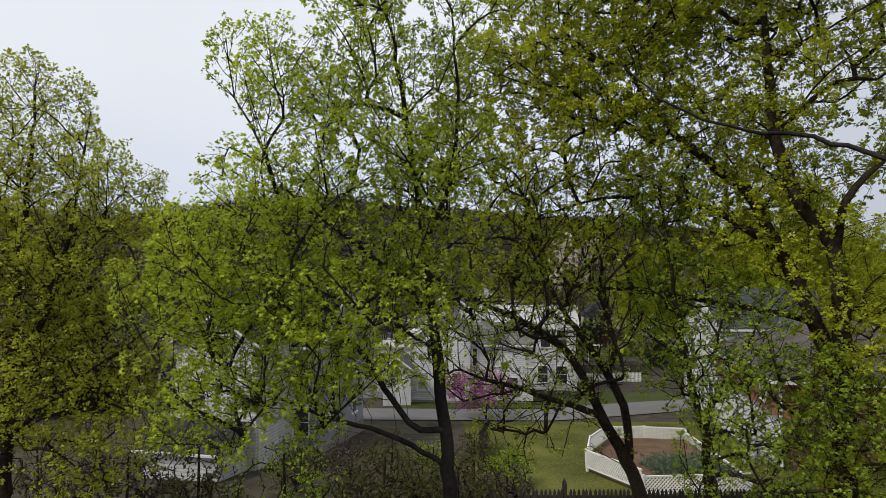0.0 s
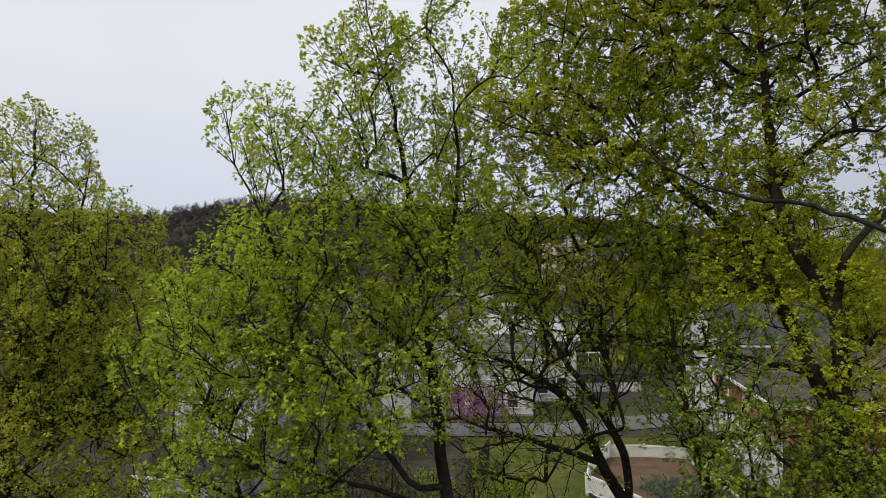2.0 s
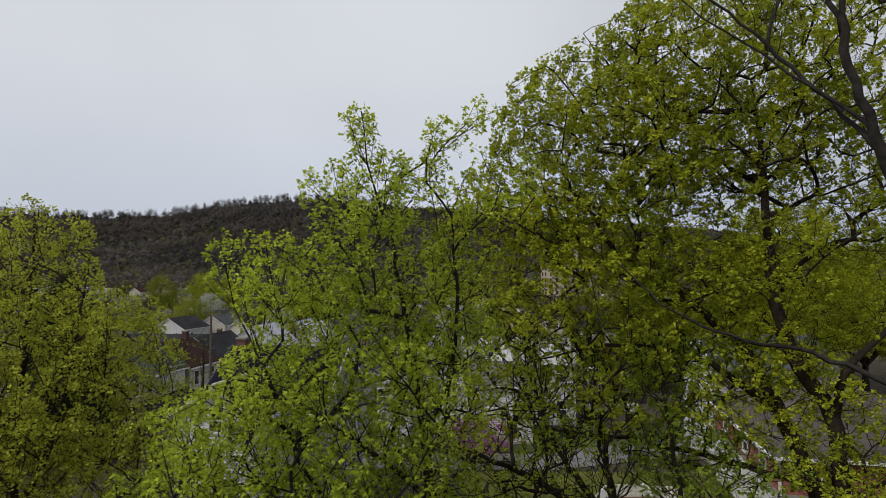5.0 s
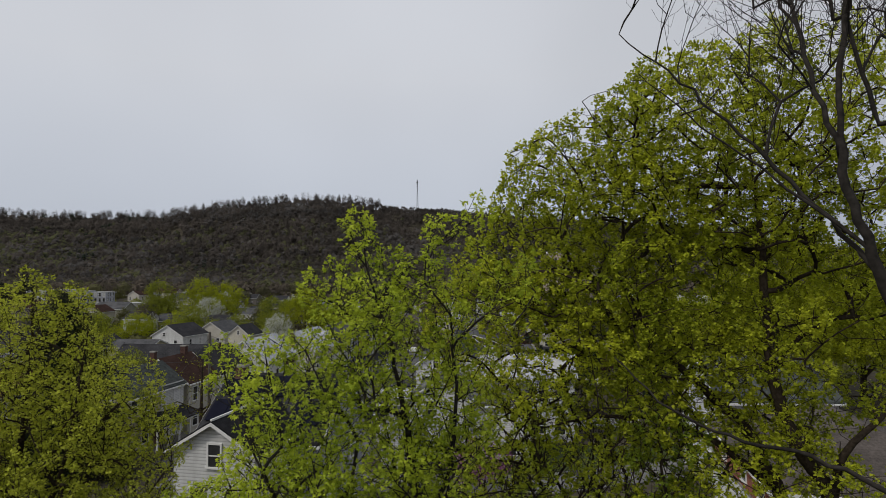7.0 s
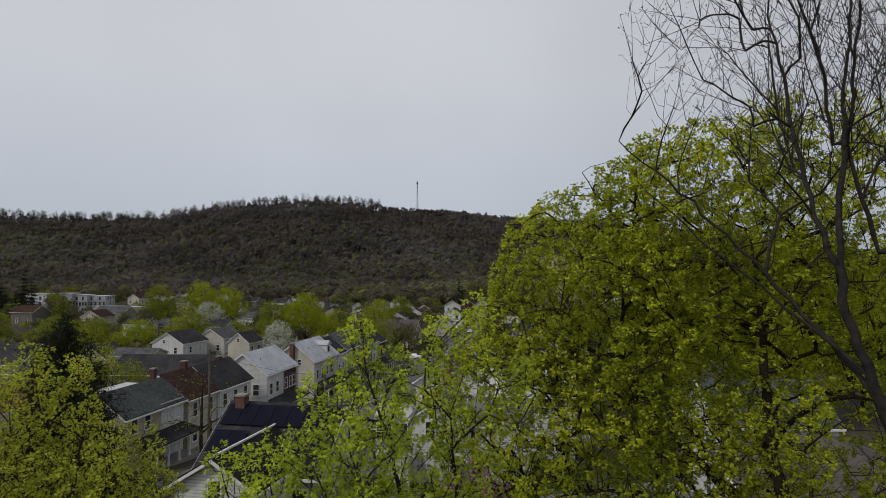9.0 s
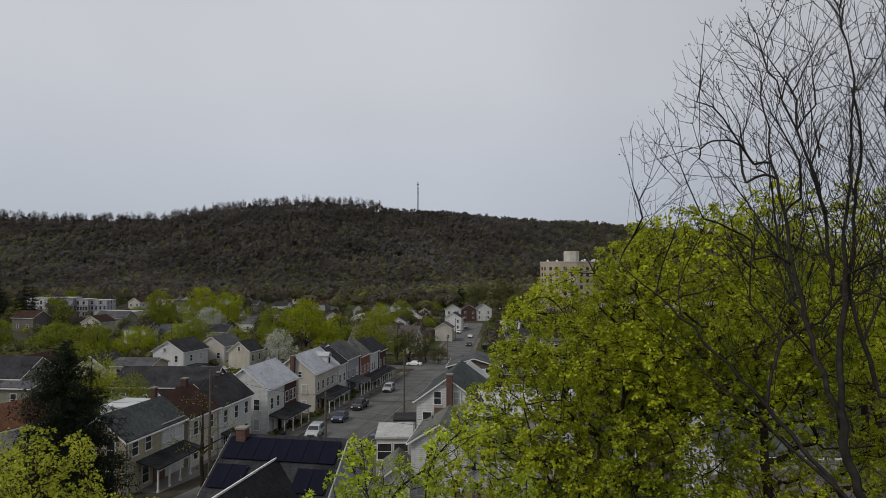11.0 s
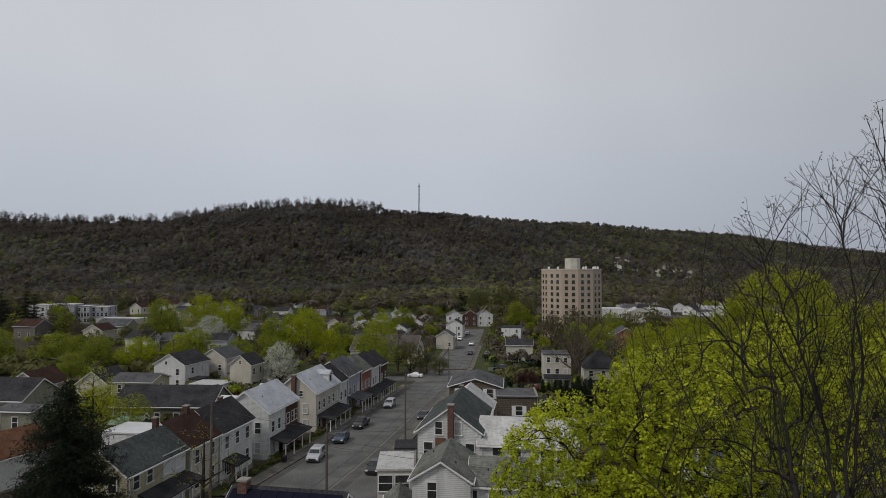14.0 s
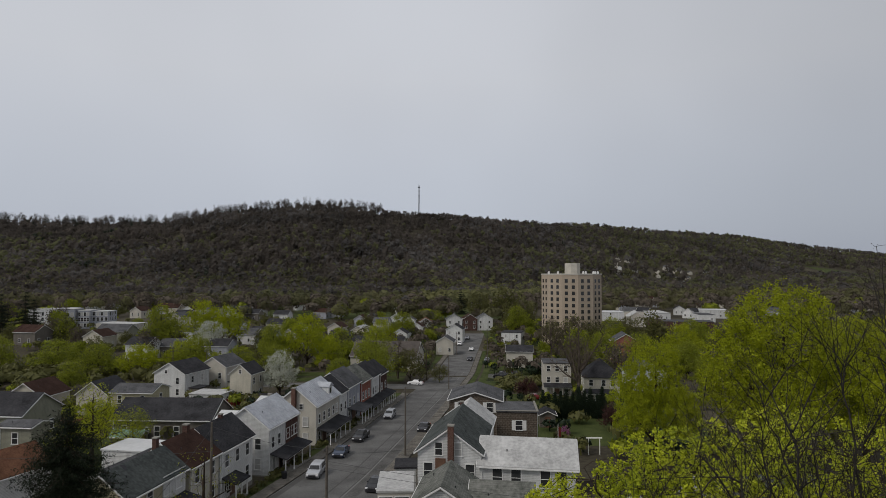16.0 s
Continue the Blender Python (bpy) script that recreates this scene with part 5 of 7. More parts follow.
# ---- brick house beside the garden ----
brick_house = thing("house", pose(23.4, 35.0, 4.2, 0, 0, -11.3), "red brick house with white base and brown hipped roof", "house")
BW, BL = 5.6, 6.7
child("wall", Solid().box(-BW, -BL, 2.4, BW, BL, 4.3).mesh("wall", RED_BRICK), brick_house)
child("foundation", Solid().box(-BW + 0.03, -BL + 0.03, -1.5, BW - 0.03, BL - 0.03, 2.398).mesh("foundation", WHITE_PAINT), brick_house, None, "white painted foundation wall")
# the foliage's shade on this face is put into the colour, as darker brick
child("front_wall", Solid().box(-BW - 0.02, -BL - 0.03, -1.5, BW + 0.02, -BL + 0.02, 2.318).mesh("front_wall", DARK_BRICK), brick_house, None, "brick lower front wall with shade put into its dark colour")
child("floor_band", Solid().box(-BW - 0.05, -BL - 0.05, 2.32, BW + 0.05, BL + 0.05, 2.46).mesh("floor_band", CONCRETE), brick_house)
hip, ex, ey = Solid(), BW + 0.5, BL + 0.5
ring = [(-ex, -ey), (ex, -ey), (ex, ey), (-ex, ey)]
hip.hull([(x, y, 4.302) for x, y in ring], [(x, y, 4.42) for x, y in ring])
o = len(hip.v)
hip.v += [(x, y, 4.422) for x, y in ring] + [(0, -2.6, 6.9), (0, 2.6, 6.9)]
hip.f += [(o, o + 1, o + 4), (o + 1, o + 2, o + 5, o + 4), (o + 2, o + 3, o + 5), (o + 3, o, o + 4, o + 5)]
roof = child("roof", hip.mesh("roof", ROOF_TAUPE), brick_house)
for x0, y0, x1, y1 in ((-ex - 0.1, -ey - 0.1, ex + 0.1, -ey), (-ex - 0.1, -ey, -ex, ey)):
    child("gutter", Solid().box(x0, y0, 4.26, x1, y1, 4.41).mesh("gutter", TRIM), roof, None, "white gutter")
child("downpipe", Solid().box(-BW - 0.12, -BL - 0.12, -0.5, -BW - 0.01, -BL - 0.01, 4.25).mesh("downpipe", TRIM), brick_house)
child("downpipe", Solid().box(1.2, -BL - 0.12, -0.5, 1.32, -BL - 0.01, 4.25).mesh("downpipe", TRIM), brick_house)
for a in rows_of("W", (-3.6, 0.8, 4.0), (2.9,), 0.9, 1.1) + rows_of("S", (-3.2, 3.6), (2.8,), 1.1, 1.2) + rows_of("W", (2.4,), (1.1,), 0.9, 0.6):
    add_window(brick_house, 2 * BW, 2 * BL, *a)
tank = thing("oil_tank", pose(15.9, 31.2, at(15.9, 31.2)), "pale grey upright tank standing against the white base wall", "tank")
child("body", Solid().prism(0, 0, 0, 1.25, 0.42, 0.42, 18).prism(0, 0, 1.25, 1.4, 0.42, 0.2, 18).mesh("body", ROOF_PALE, False), tank)
child("pipe", Solid().bar((0, 0, 1.4), (0, 0, 1.75), 0.035, 6).mesh("pipe", IRON), tank)
house(25.1, 48.5, 88, 8.0, 8.6, 7.4, 2.6, WHITE_SIDING, ROOF_SLATE, "white house with a grey shingle roof", z=2.4, windows=rows_of("W", (-2.4, 0.4, 2.6), (1.5, 4.4)) + rows_of("N", (-1.8, 1.8), (1.5, 4.4)))

# ---- blocks behind the street on the near side of the valley ----
taupe = house(-47.5, 107.5, 88, 9.0, 17.0, 4.9, 2.6, TAUPE_SIDING, ROOF_DARK, "long taupe house with white trimmed windows and a dark roof", windows=rows_of("W", (-6.4, -0.7, 2.6), (2.1,), 0.9, 1.6))
oval = [(0.36 * math.cos(a), 0.62 * math.sin(a)) for a in np.linspace(0, 2 * math.pi, 20, endpoint=False)]
om = on_face(9.0, 17.0, "W", -2.5, 2.9)
owin = child("oval_window", Solid().hull([(x * 1.3, 0, z * 1.2) for x, z in oval], [(x * 1.3, -0.05, z * 1.2) for x, z in oval]).mesh("oval_window", TRIM), taupe, om, "white framed oval window")
child("pane", Solid().hull([(x, -0.052, z) for x, z in oval], [(x, -0.07, z) for x, z in oval]).mesh("pane", GLASS), owin)
house(-40.0, 80.0, 80, 5.0, 7.0, 5.6, 0.4, WHITE_SIDING, ROOF_WHITE, "low white building with a white membrane roof", flat=True)
house(-36.2, 69.5, -10, 4.4, 8.0, 5.2, 1.2, WHITE_SIDING, ROOF_GREY, "rear wing with a grey roof")
house(-30.5, 92.0, 80, 6.0, 6.0, 6.6, 1.4, WHITE_SIDING, ROOF_WHITE, "white rear wing with a white metal roof")
house(-66.5, 94.5, 84, 8.0, 9.0, 8.0, 2.5, GREEN_SIDING, ROOF_DARK, "grey green house with a dark shingle roof", windows=rows_of("W", (-3, 3), (1.2, 4.6)) + rows_of("S", (-2, 2), (4.6,)))
house(-60.5, 88.0, 84, 3.6, 5.0, 7.0, 0.5, GREEN_SIDING, ROOF_GREY, "two storey rear addition with a low grey roof", windows=rows_of("W", (0,), (1.2, 4.6)))
house(-54.0, 73.5, -20, 7.0, 9.0, 4.2, 2.2, WHITE_SIDING, ROOF_RUST, "white house with a rust brown roof", windows=rows_of("S", (-1.8, 1.8), (1.4,)))
house(-58.0, 80.5, -5, 4.0, 4.5, 2.8, 1.0, DARK_BRICK, ROOF_RUST, "small shed with a reddish roof", category="shed")
house(-65.0, 131.0, 85, 7.0, 9.0, 5.6, 1.2, YELLOW_SIDING, ROOF_GREY, "pale yellow house with a low grey roof", windows=rows_of("W", (-2.5, 2.5), (3.4, 1.0)) + rows_of("S", (0,), (3.4,)))
house(-68.0, 159.0, -14, 9.0, 10.0, 6.4, 2.6, WHITE_SIDING, ROOF_DARK, "white house with a dark roof and rear porch", windows=rows_of("S", (2.4,), (3.8, 1.0)) + rows_of("S", (-1,), (6.3,), 0.7, 0.8) + rows_of("E", (-2, 2), (3.8, 1.0)))
house(-61.5, 170.0, -14, 8.0, 9.0, 6.9, 2.4, STUCCO, ROOF_GREY, "tan house with a grey roof", windows=rows_of("S", (2.2,), (3.6, 1.0)) + rows_of("E", (-2, 2), (3.6,)))
house(-48.6, 151.0, -12, 5.6, 6.2, 7.0, 2.2, CREAM_SIDING, ROOF_DARK, "tall cream house with a dark gabled roof", windows=rows_of("S", (0,), (7.0,), 0.6, 0.9) + rows_of("E", (-1.6, 1.6), (1.2, 4.4)))
house(-85.0, 128.0, -5, 8.0, 8.0, 5.4, 2.6, CREAM_SIDING, ROOF_BROWN, "cream house with a brown roof", windows=rows_of("S", (-1, 1), (5.0,), 0.7, 1.1))
house(-74.0, 133.0, -5, 7.0, 8.0, 5.0, 2.6, STUCCO, ROOF_DARK, "tan house with a dark roof")

# ---- the tower block ----
tower = thing("tower_block", pose(60.0, 284, -5.5, 0, 0, 0), "tall tan twelve sided apartment tower with rows of small windows", "apartment tower")
TR, TH, SIDES = 14.0, 32.6, 12
TURN = -math.pi / 2
child("wall", Solid().prism(0, 0, -1, TH, TR, TR, SIDES, TURN).mesh("wall", TOWER_CONCRETE), tower)
child("parapet", Solid().prism(0, 0, TH + 0.003, TH + 0.5, TR + 0.18, TR + 0.18, SIDES, TURN).mesh("parapet", STUCCO), tower)
child("penthouse", Solid().prism(0.5, 0, TH + 0.5, TH + 5.4, 3.6, 3.6, 8, math.pi / 8).mesh("penthouse", STUCCO), tower)
for i in range(8):
    a = TURN + math.pi / 6 * i + 0.35
    child("roof_vent", shared("vent", lambda: Solid().prism(0, 0, 0, 0.7, 0.5, 0.5, 8).prism(0, 0, 0.7, 1.1, 0.6, 0.2, 8).mesh("roof_vent", TRIM)), tower, pose(12 * math.cos(a), 12 * math.sin(a), TH + 0.5))
apo = TR * math.cos(math.pi / SIDES)
tower_frame = Solid().box(-0.82, -0.06, -0.1, -0.7, 0, 1.7).box(0.7, -0.06, -0.1, 0.82, 0, 1.7).box(-0.7, -0.06, 1.6, 0.7, 0, 1.7).box(-0.82, -0.12, -0.1, 0.82, 0, 0.0).mesh("window_frame", TOWER_CONCRETE)
for k in range(SIDES):
    a = TURN + 2 * math.pi * (k + 0.5) / SIDES
    for lv in range(11):
        for u in (-1.55, 1.55):
            m = pose(apo * math.cos(a), apo * math.sin(a), 1.7 + 2.74 * lv, 0, 0, math.degrees(a) + 90) @ pose(u, 0, 0)
            win = child("window", tower_frame, tower, m)
            child("pane", pane_mesh(1.4, 1.6, GLASS), win)

# ---- radio mast on the ridge ----
mast_y, mast_x = 1238, -49.0
mast = thing("radio_mast", pose(mast_x, mast_y, at(mast_x, mast_y)), "tall thin lattice radio mast on the wooded ridge", "mast")
MH = 56.0 + 12
for i in range(3):
    a = 2 * math.pi * i / 3
    child("leg", Solid().bar((2.2 * math.cos(a), 2.2 * math.sin(a), 0), (0.5 * math.cos(a), 0.5 * math.sin(a), MH), 0.45).mesh("leg", IRON), mast)
s = Solid()
for j in range(14):
    z0, z1 = MH * j / 14, MH * (j + 1) / 14
    for i in range(3):
        a, b = 2 * math.pi * i / 3, 2 * math.pi * (i + 1) / 3
        r0, r1 = 2.2 - 1.7 * z0 / MH, 2.2 - 1.7 * z1 / MH
        s.bar((r0 * math.cos(a), r0 * math.sin(a), z0), (r1 * math.cos(b), r1 * math.sin(b), z1), 0.16)
child("bracing", s.mesh("bracing", IRON), mast)
child("antenna", Solid().box(-1.6, -1.6, MH - 12, 1.6, 1.6, MH - 11).box(-2.0, -0.4, MH - 5, 2.0, 0.4, MH - 3).box(-1.2, -1.2, MH - 22, 1.6, 1.2, MH - 20.4).box(-1.1, -0.3, MH + 0.4, 1.1, 0.3, MH + 1.2).bar((0, 0, MH), (0, 0, MH + 4), 0.2).mesh("antenna", IRON), mast)

# ---- cars ----
CAR_SHAPES = {
    "sedan": [(-2.25, 0.55), (-2.2, 0.85), (-1.5, 0.98), (-0.85, 1.42), (0.45, 1.45), (1.15, 1.0), (2.1, 0.82), (2.25, 0.55)],
    "suv": [(-2.25, 0.6), (-2.25, 1.05), (-2.0, 1.62), (-0.2, 1.7), (0.55, 1.62), (1.15, 1.1), (2.1, 0.98), (2.25, 0.6)],
    "pickup": [(-2.6, 0.65), (-2.6, 1.1), (-0.9, 1.1), (-0.75, 1.72), (0.5, 1.75), (1.15, 1.18), (2.4, 1.05), (2.6, 0.65)],
}


def car(x, y, turn, shape, mat, label, z=None):
    ob = thing("car", pose(x, y, (at(x, y) if z is None else z) + 0.06, math.degrees(math.atan2(at(x, y + 1) - at(x, y - 1), 2)) * -math.cos(radians(turn)) * 0, 0, turn), label, "car", "parked cars")
    prof = CAR_SHAPES[shape]
    half, n = 0.9, len(prof)
    v, q = [], []
    for sx, inset in ((-1, 1), (1, 1)):
        for px, pz in prof:
            tuck = 0.0 if pz < 1.12 else 0.16
            v.append((sx * (half - tuck), px, pz))
    low = [(-half, prof[0][0] + 0.05, 0.28), (-half, prof[-1][0] - 0.05, 0.28), (half, prof[0][0] + 0.05, 0.28), (half, prof[-1][0] - 0.05, 0.28)]
    v += low
    q.append(tuple(list(range(n)) + [2 * n + 1, 2 * n]))
    q.append(tuple(list(range(2 * n - 1, n - 1, -1)) + [2 * n + 2, 2 * n + 3]))
    q += [(i + 1, i, n + i, n + i + 1) for i in range(n - 1)]
    q += [(0, 2 * n, 2 * n + 2, n), (2 * n + 1, n - 1, 2 * n - 1, 2 * n + 3), (2 * n, 2 * n + 1, 2 * n + 3, 2 * n + 2)]
    body = child("body", mesh_of("body", v, q, mat), ob)
    bev = body.modifiers.new("edges", "BEVEL")
    bev.width, bev.segments = 0.06, 2
    front, back = prof[-1][0], prof[0][0]
    tops = [p for p in prof if p[1] > 1.3]
    (ax, az), (bx, bz) = tops[0], tops[-1]
    hood = prof[prof.index(tops[-1]) + 1]
    tail = prof[prof.index(tops[0]) - 1]

    def sheet(name, a, b, wa, wb):
        (y0, z0), (y1, z1) = a, b
        k = 0.1
        pa = (y0 + (y1 - y0) * k, z0 + (z1 - z0) * k)
        pb = (y0 + (y1 - y0) * (1 - k), z0 + (z1 - z0) * (1 - k))
        up = 0.012
        child(name, Solid().slab([(-wa, pa[0], pa[1] + up), (wa, pa[0], pa[1] + up), (wb, pb[0], pb[1] + up), (-wb, pb[0], pb[1] + up)], 0.01).mesh(name, GLASS), ob)
    sheet("windscreen", hood, (bx, bz), 0.76, 0.64)
    sheet("rear_window", (ax, az), tail, 0.64, 0.74)
    for sx in (-1, 1):
        lo = 1.12 if shape == "pickup" else 1.0
        g = Solid().hull([(sx * 0.86, hood[0] - 0.25, lo), (sx * 0.86, max(tail[0] + 0.2, -1.9), lo), (sx * 0.745, ax + 0.1, az - 0.1), (sx * 0.745, bx - 0.05, bz - 0.1)],
                         [(sx * 0.885, hood[0] - 0.25, lo), (sx * 0.885, max(tail[0] + 0.2, -1.9), lo), (sx * 0.77, ax + 0.1, az - 0.1), (sx * 0.77, bx - 0.05, bz - 0.1)])
        child("side_window", g.mesh("side_window", GLASS), ob)
        child("headlight", Solid().box(sx * 0.68 - 0.17, front - 0.1, 0.66, sx * 0.68 + 0.17, front + 0.02, 0.82).mesh("headlight", LAMP_CLEAR), ob)
        child("tail_light", Solid().box(sx * 0.72 - 0.13, back - 0.02, 0.72, sx * 0.72 + 0.13, back + 0.1, 0.9).mesh("tail_light", LAMP_RED), ob)
        child("mirror", Solid().box(sx * 0.98 - 0.09, hood[0] - 0.5, 1.02, sx * 0.98 + 0.09, hood[0] - 0.38, 1.15).mesh("mirror", mat), ob)
        for wy in (-1.38, 1.4):
            wheel = child("wheel", shared("tyre", lambda: Solid().prism(0, 0, -0.11, 0.11, 0.33, 0.33, 16).mesh("wheel", TYRE)), ob, pose(sx * 0.82, wy, 0.33, 0, 90, 0))
            child("rim", shared("rim", lambda: Solid().prism(0, 0, -0.125, 0.125, 0.2, 0.2, 10).mesh("rim", RIM)), wheel)
    child("grille", Solid().box(-0.5, front - 0.05, 0.5, 0.5, front + 0.03, 0.72).mesh("grille", IRON), ob)
    child("bumper", Solid().box(-0.8, front - 0.1, 0.32, 0.8, front + 0.06, 0.48).mesh("bumper", IRON), ob)
    return ob


SILVER, BLUE, BLACK, GREYCAR, WHITECAR, REDCAR = paint("silver_paint", (0.4, 0.41, 0.43)), paint("dark_blue_paint", (0.04, 0.055, 0.09)), paint("black_paint", (0.02, 0.02, 0.022)), paint("grey_paint", (0.3, 0.31, 0.33)), paint("white_car_paint", (0.75, 0.75, 0.75), 0.0), paint("red_car_paint", (0.25, 0.03, 0.03))
car(-18.0, 86.4, 177, "suv", SILVER, "silver suv parked along the kerb")
car(-16.3, 97.6, 174, "sedan", BLUE, "dark blue sedan parked along the kerb")
car(-14.6, 108.6, 170, "pickup", BLACK, "black pickup truck parked along the kerb")
car(-11.2, 128.5, 172, "suv", GREYCAR, "grey suv parked along the kerb")
car(-8.8, 80.2, 170, "sedan", BLACK, "black sedan parked beside the white house")
car(-8.0, 176.5, 80, "sedan", WHITECAR, "white sedan on the cross street")
for k, (x, y, mt, lb, sh) in enumerate(((10.2, 232, BLACK, "black sedan parked on the far street", "sedan"), (7.8, 282, WHITECAR, "white suv parked on the far street", "suv"), (15.9, 222, BLACK, "black suv parked on the far street", "suv"), (16.6, 229, GREYCAR, "grey sedan parked on the far street", "sedan"), (12.2, 262, WHITECAR, "white sedan on the far street", "sedan"), (12.2, 306, GREYCAR, "grey suv far along the street", "suv"))):
    car(x, y, 170, sh, mt, lb)

car(22.4, 151.0, 95, "sedan", REDCAR, "red sedan parked beside the hedge")
car(18.0, 192.0, 80, "suv", BLACK, "black suv in the small car park")
car(20.5, 199.0, 85, "sedan", GREYCAR, "grey sedan in the small car park")
car(-3.6, 116.0, 170, "sedan", BLACK, "black sedan parked by the brown shingled house")

# ---- utility poles and cables ----


def utility_pole(x, y, top, arms=1, label="weathered wooden utility pole with a crossarm", turn=80, arm=1.1):
    z = at(x, y)
    ob = thing("utility_pole", pose(x, y, z, 0, 0, turn), label, "utility pole", "utility poles")
    h = top - z
    child("pole", Solid().prism(0, 0, -1, h, 0.16, 0.11, 10).mesh("pole", POLE_WOOD, False), ob)
    for k in range(arms):
        zz = h - 0.5 - 0.9 * k
        a = child("crossarm", Solid().box(-arm, 0.12, zz - 0.06, arm, 0.22, zz + 0.06).mesh("crossarm", POLE_WOOD), ob)
        for i in range(4):
            u = -arm + 0.12 + (2 * arm - 0.24) * i / 3
            child("insulator", shared("insulator", lambda: Solid().prism(0, 0, 0, 0.14, 0.05, 0.03, 6).mesh("insulator", IRON)), a, pose(u, 0.17, zz + 0.06))
    return ob


def cable(a, b, sag, label="thin black overhead cable", r=0.016):
    cu = bpy.data.curves.new("cable", "CURVE")
    cu.dimensions, cu.bevel_depth, cu.bevel_resolution = "3D", r, 1
    sp = cu.splines.new("POLY")
    sp.points.add(16)
    for i in range(17):
        t = i / 16
        p = Vector(a).lerp(Vector(b), t)
        sp.points[i].co = (p.x, p.y, p.z - sag * 4 * t * (1 - t), 1)
    cu.materials.append(WIRE)
    return tagged(new("cable", cu), label, "cable", "overhead cables")


utility_pole(-24.2, 63.3, 13.0, 0, "bare grey utility pole beside the yellow house")
utility_pole(-11.9, 62.0, 10.9, 1, "weathered utility pole beside the street", 80, 0.5)
utility_pole(-6.0, 97.0, 10.3, 0, "dark wooden utility pole beside the street")
utility_pole(1.6, 168.0, 5.5, 1, "wooden utility pole at the cross street")
utility_pole(15.6, 214.0, 4.6, 1, "wooden utility pole on the far street")
utility_pole(5.6, 248.0, 4.0, 1, "wooden utility pole on the far street")
utility_pole(19.0, 262.0, 4.0, 1, "wooden utility pole on the far street")
utility_pole(-78.0, 176.0, 7.0, 2, "wooden utility pole among the trees")
utility_pole(-69.0, 178.0, 6.0, 1, "wooden utility pole among the trees")
cable((-24.2, 63.3, 12.6), (-11.9, 62.0, 10.6), 0.5)
cable((-11.9, 62.0, 10.5), (-6.0, 97.0, 10.0), 0.7)
cable((-6.0, 97.0, 10.0), (1.6, 168.0, 5.2), 0.9)
cable((-11.9, 62.0, 9.4), (12.0, 55.0, 8.6), 0.3)
cable((-24.2, 63.3, 10.0), (-60.0, 60.0, 10.5), 0.5)
cable((-11.9, 62.0, 8.7), (26.0, 46.0, 9.6), 0.5)
cable((-24.2, 63.3, 12.4), (-28.0, 58.2, 6.4), 0.2)
cable((-6.0, 97.0, 9.0), (-19.0, 103.0, 5.5), 0.3)
cable((-11.9, 62.0, 10.2), (-3.0, 70.0, 8.4), 0.2)
cable((-78.0, 176.0, 6.6), (-20.0, 172.0, 6.0), 1.0)

# ---- garden: picket fence, lattice bed, redbud ----
fence = thing("picket_fence", pose(0, 19.4, 0), "dark weathered wooden picket fence across the slope", "fence")
picket = Solid().box(-0.045, -0.012, 0, 0.045, 0.012, 1.0).hull([(-0.045, -0.012, 1.0), (0.045, -0.012, 1.0), (0.045, 0.012, 1.0), (-0.045, 0.012, 1.0)], [(-0.008, -0.012, 1.1), (0.008, -0.012, 1.1), (0.008, 0.012, 1.1), (-0.008, 0.012, 1.1)]).mesh("picket", FENCE_WOOD)
post = Solid().box(-0.07, -0.07, -0.3, 0.07, 0.07, 1.25).prism(0, 0, 1.25, 1.4, 0.1, 0.02, 4, math.pi / 4).mesh("post", FENCE_WOOD)
FZ = at(6, 19.4) + 0.28
for i in range(110):
    child("picket", picket, fence, pose(-1.0 + 0.135 * i, 0, FZ, 0, RNG.normal(0, 0.8), 0))
for i in range(7):
    child("post", post, fence, pose(-1.0 + 2.45 * i + 0.05, 0.09, FZ))
for z in (0.25, 0.8):
    child("rail", Solid().box(-1.1, 0.02, FZ + z, 14.0, 0.06, FZ + z + 0.08).mesh("rail", FENCE_WOOD), fence)


def lattice_panel(ax, ay, bx, by, h=0.72):
    d = math.hypot(bx - ax, by - ay)
    ob = thing("lattice_panel", pose(ax, ay, at((ax + bx) / 2, (ay + by) / 2) + 0.05, 0, 0, math.degrees(math.atan2(by - ay, bx - ax))), "white diagonal lattice panel edging the garden bed", "garden edging", "garden edging")
    slope = (at(bx, by) - at(ax, ay)) / d
    ob.rotation_euler[1] = -math.atan(slope)
    s = Solid()
    step = 0.16
    k = int(d / step) + int(h / step) + 1
    for i in range(k):
        x = i * step - h
        for sg, yy in ((1, -0.012), (-1, 0.012)):
            if sg > 0:
                p, q = [x, 0.0], [x + h, h]
            else:
                p, q = [x + h, 0.0], [x, h]
            t0, t1 = 0.0, 1.0
            lo, hi = sorted((p[0], q[0]))
            if hi <= 0 or lo >= d:
                continue
            dx = q[0] - p[0]
            ts = sorted(((0 - p[0]) / dx, (d - p[0]) / dx))
            t0, t1 = max(0, ts[0]), min(1, ts[1])
            if t1 - t0 < 0.05:
                continue
            s.bar((p[0] + dx * t0, yy, h * t0), (p[0] + dx * t1, yy, h * t1), 0.026)
    child("lattice", s.mesh("lattice", LATTICE), ob)
    child("top_rail", Solid().box(0, -0.035, h, d, 0.035, h + 0.07).mesh("top_rail", LATTICE), ob)
    child("bottom_rail", Solid().box(0, -0.035, -0.05, d, 0.035, 0.02).mesh("bottom_rail", LATTICE), ob)
    child("corner_post", Solid().box(-0.05, -0.05, -0.3, 0.05, 0.05, h + 0.12).mesh("corner_post", LATTICE), ob)


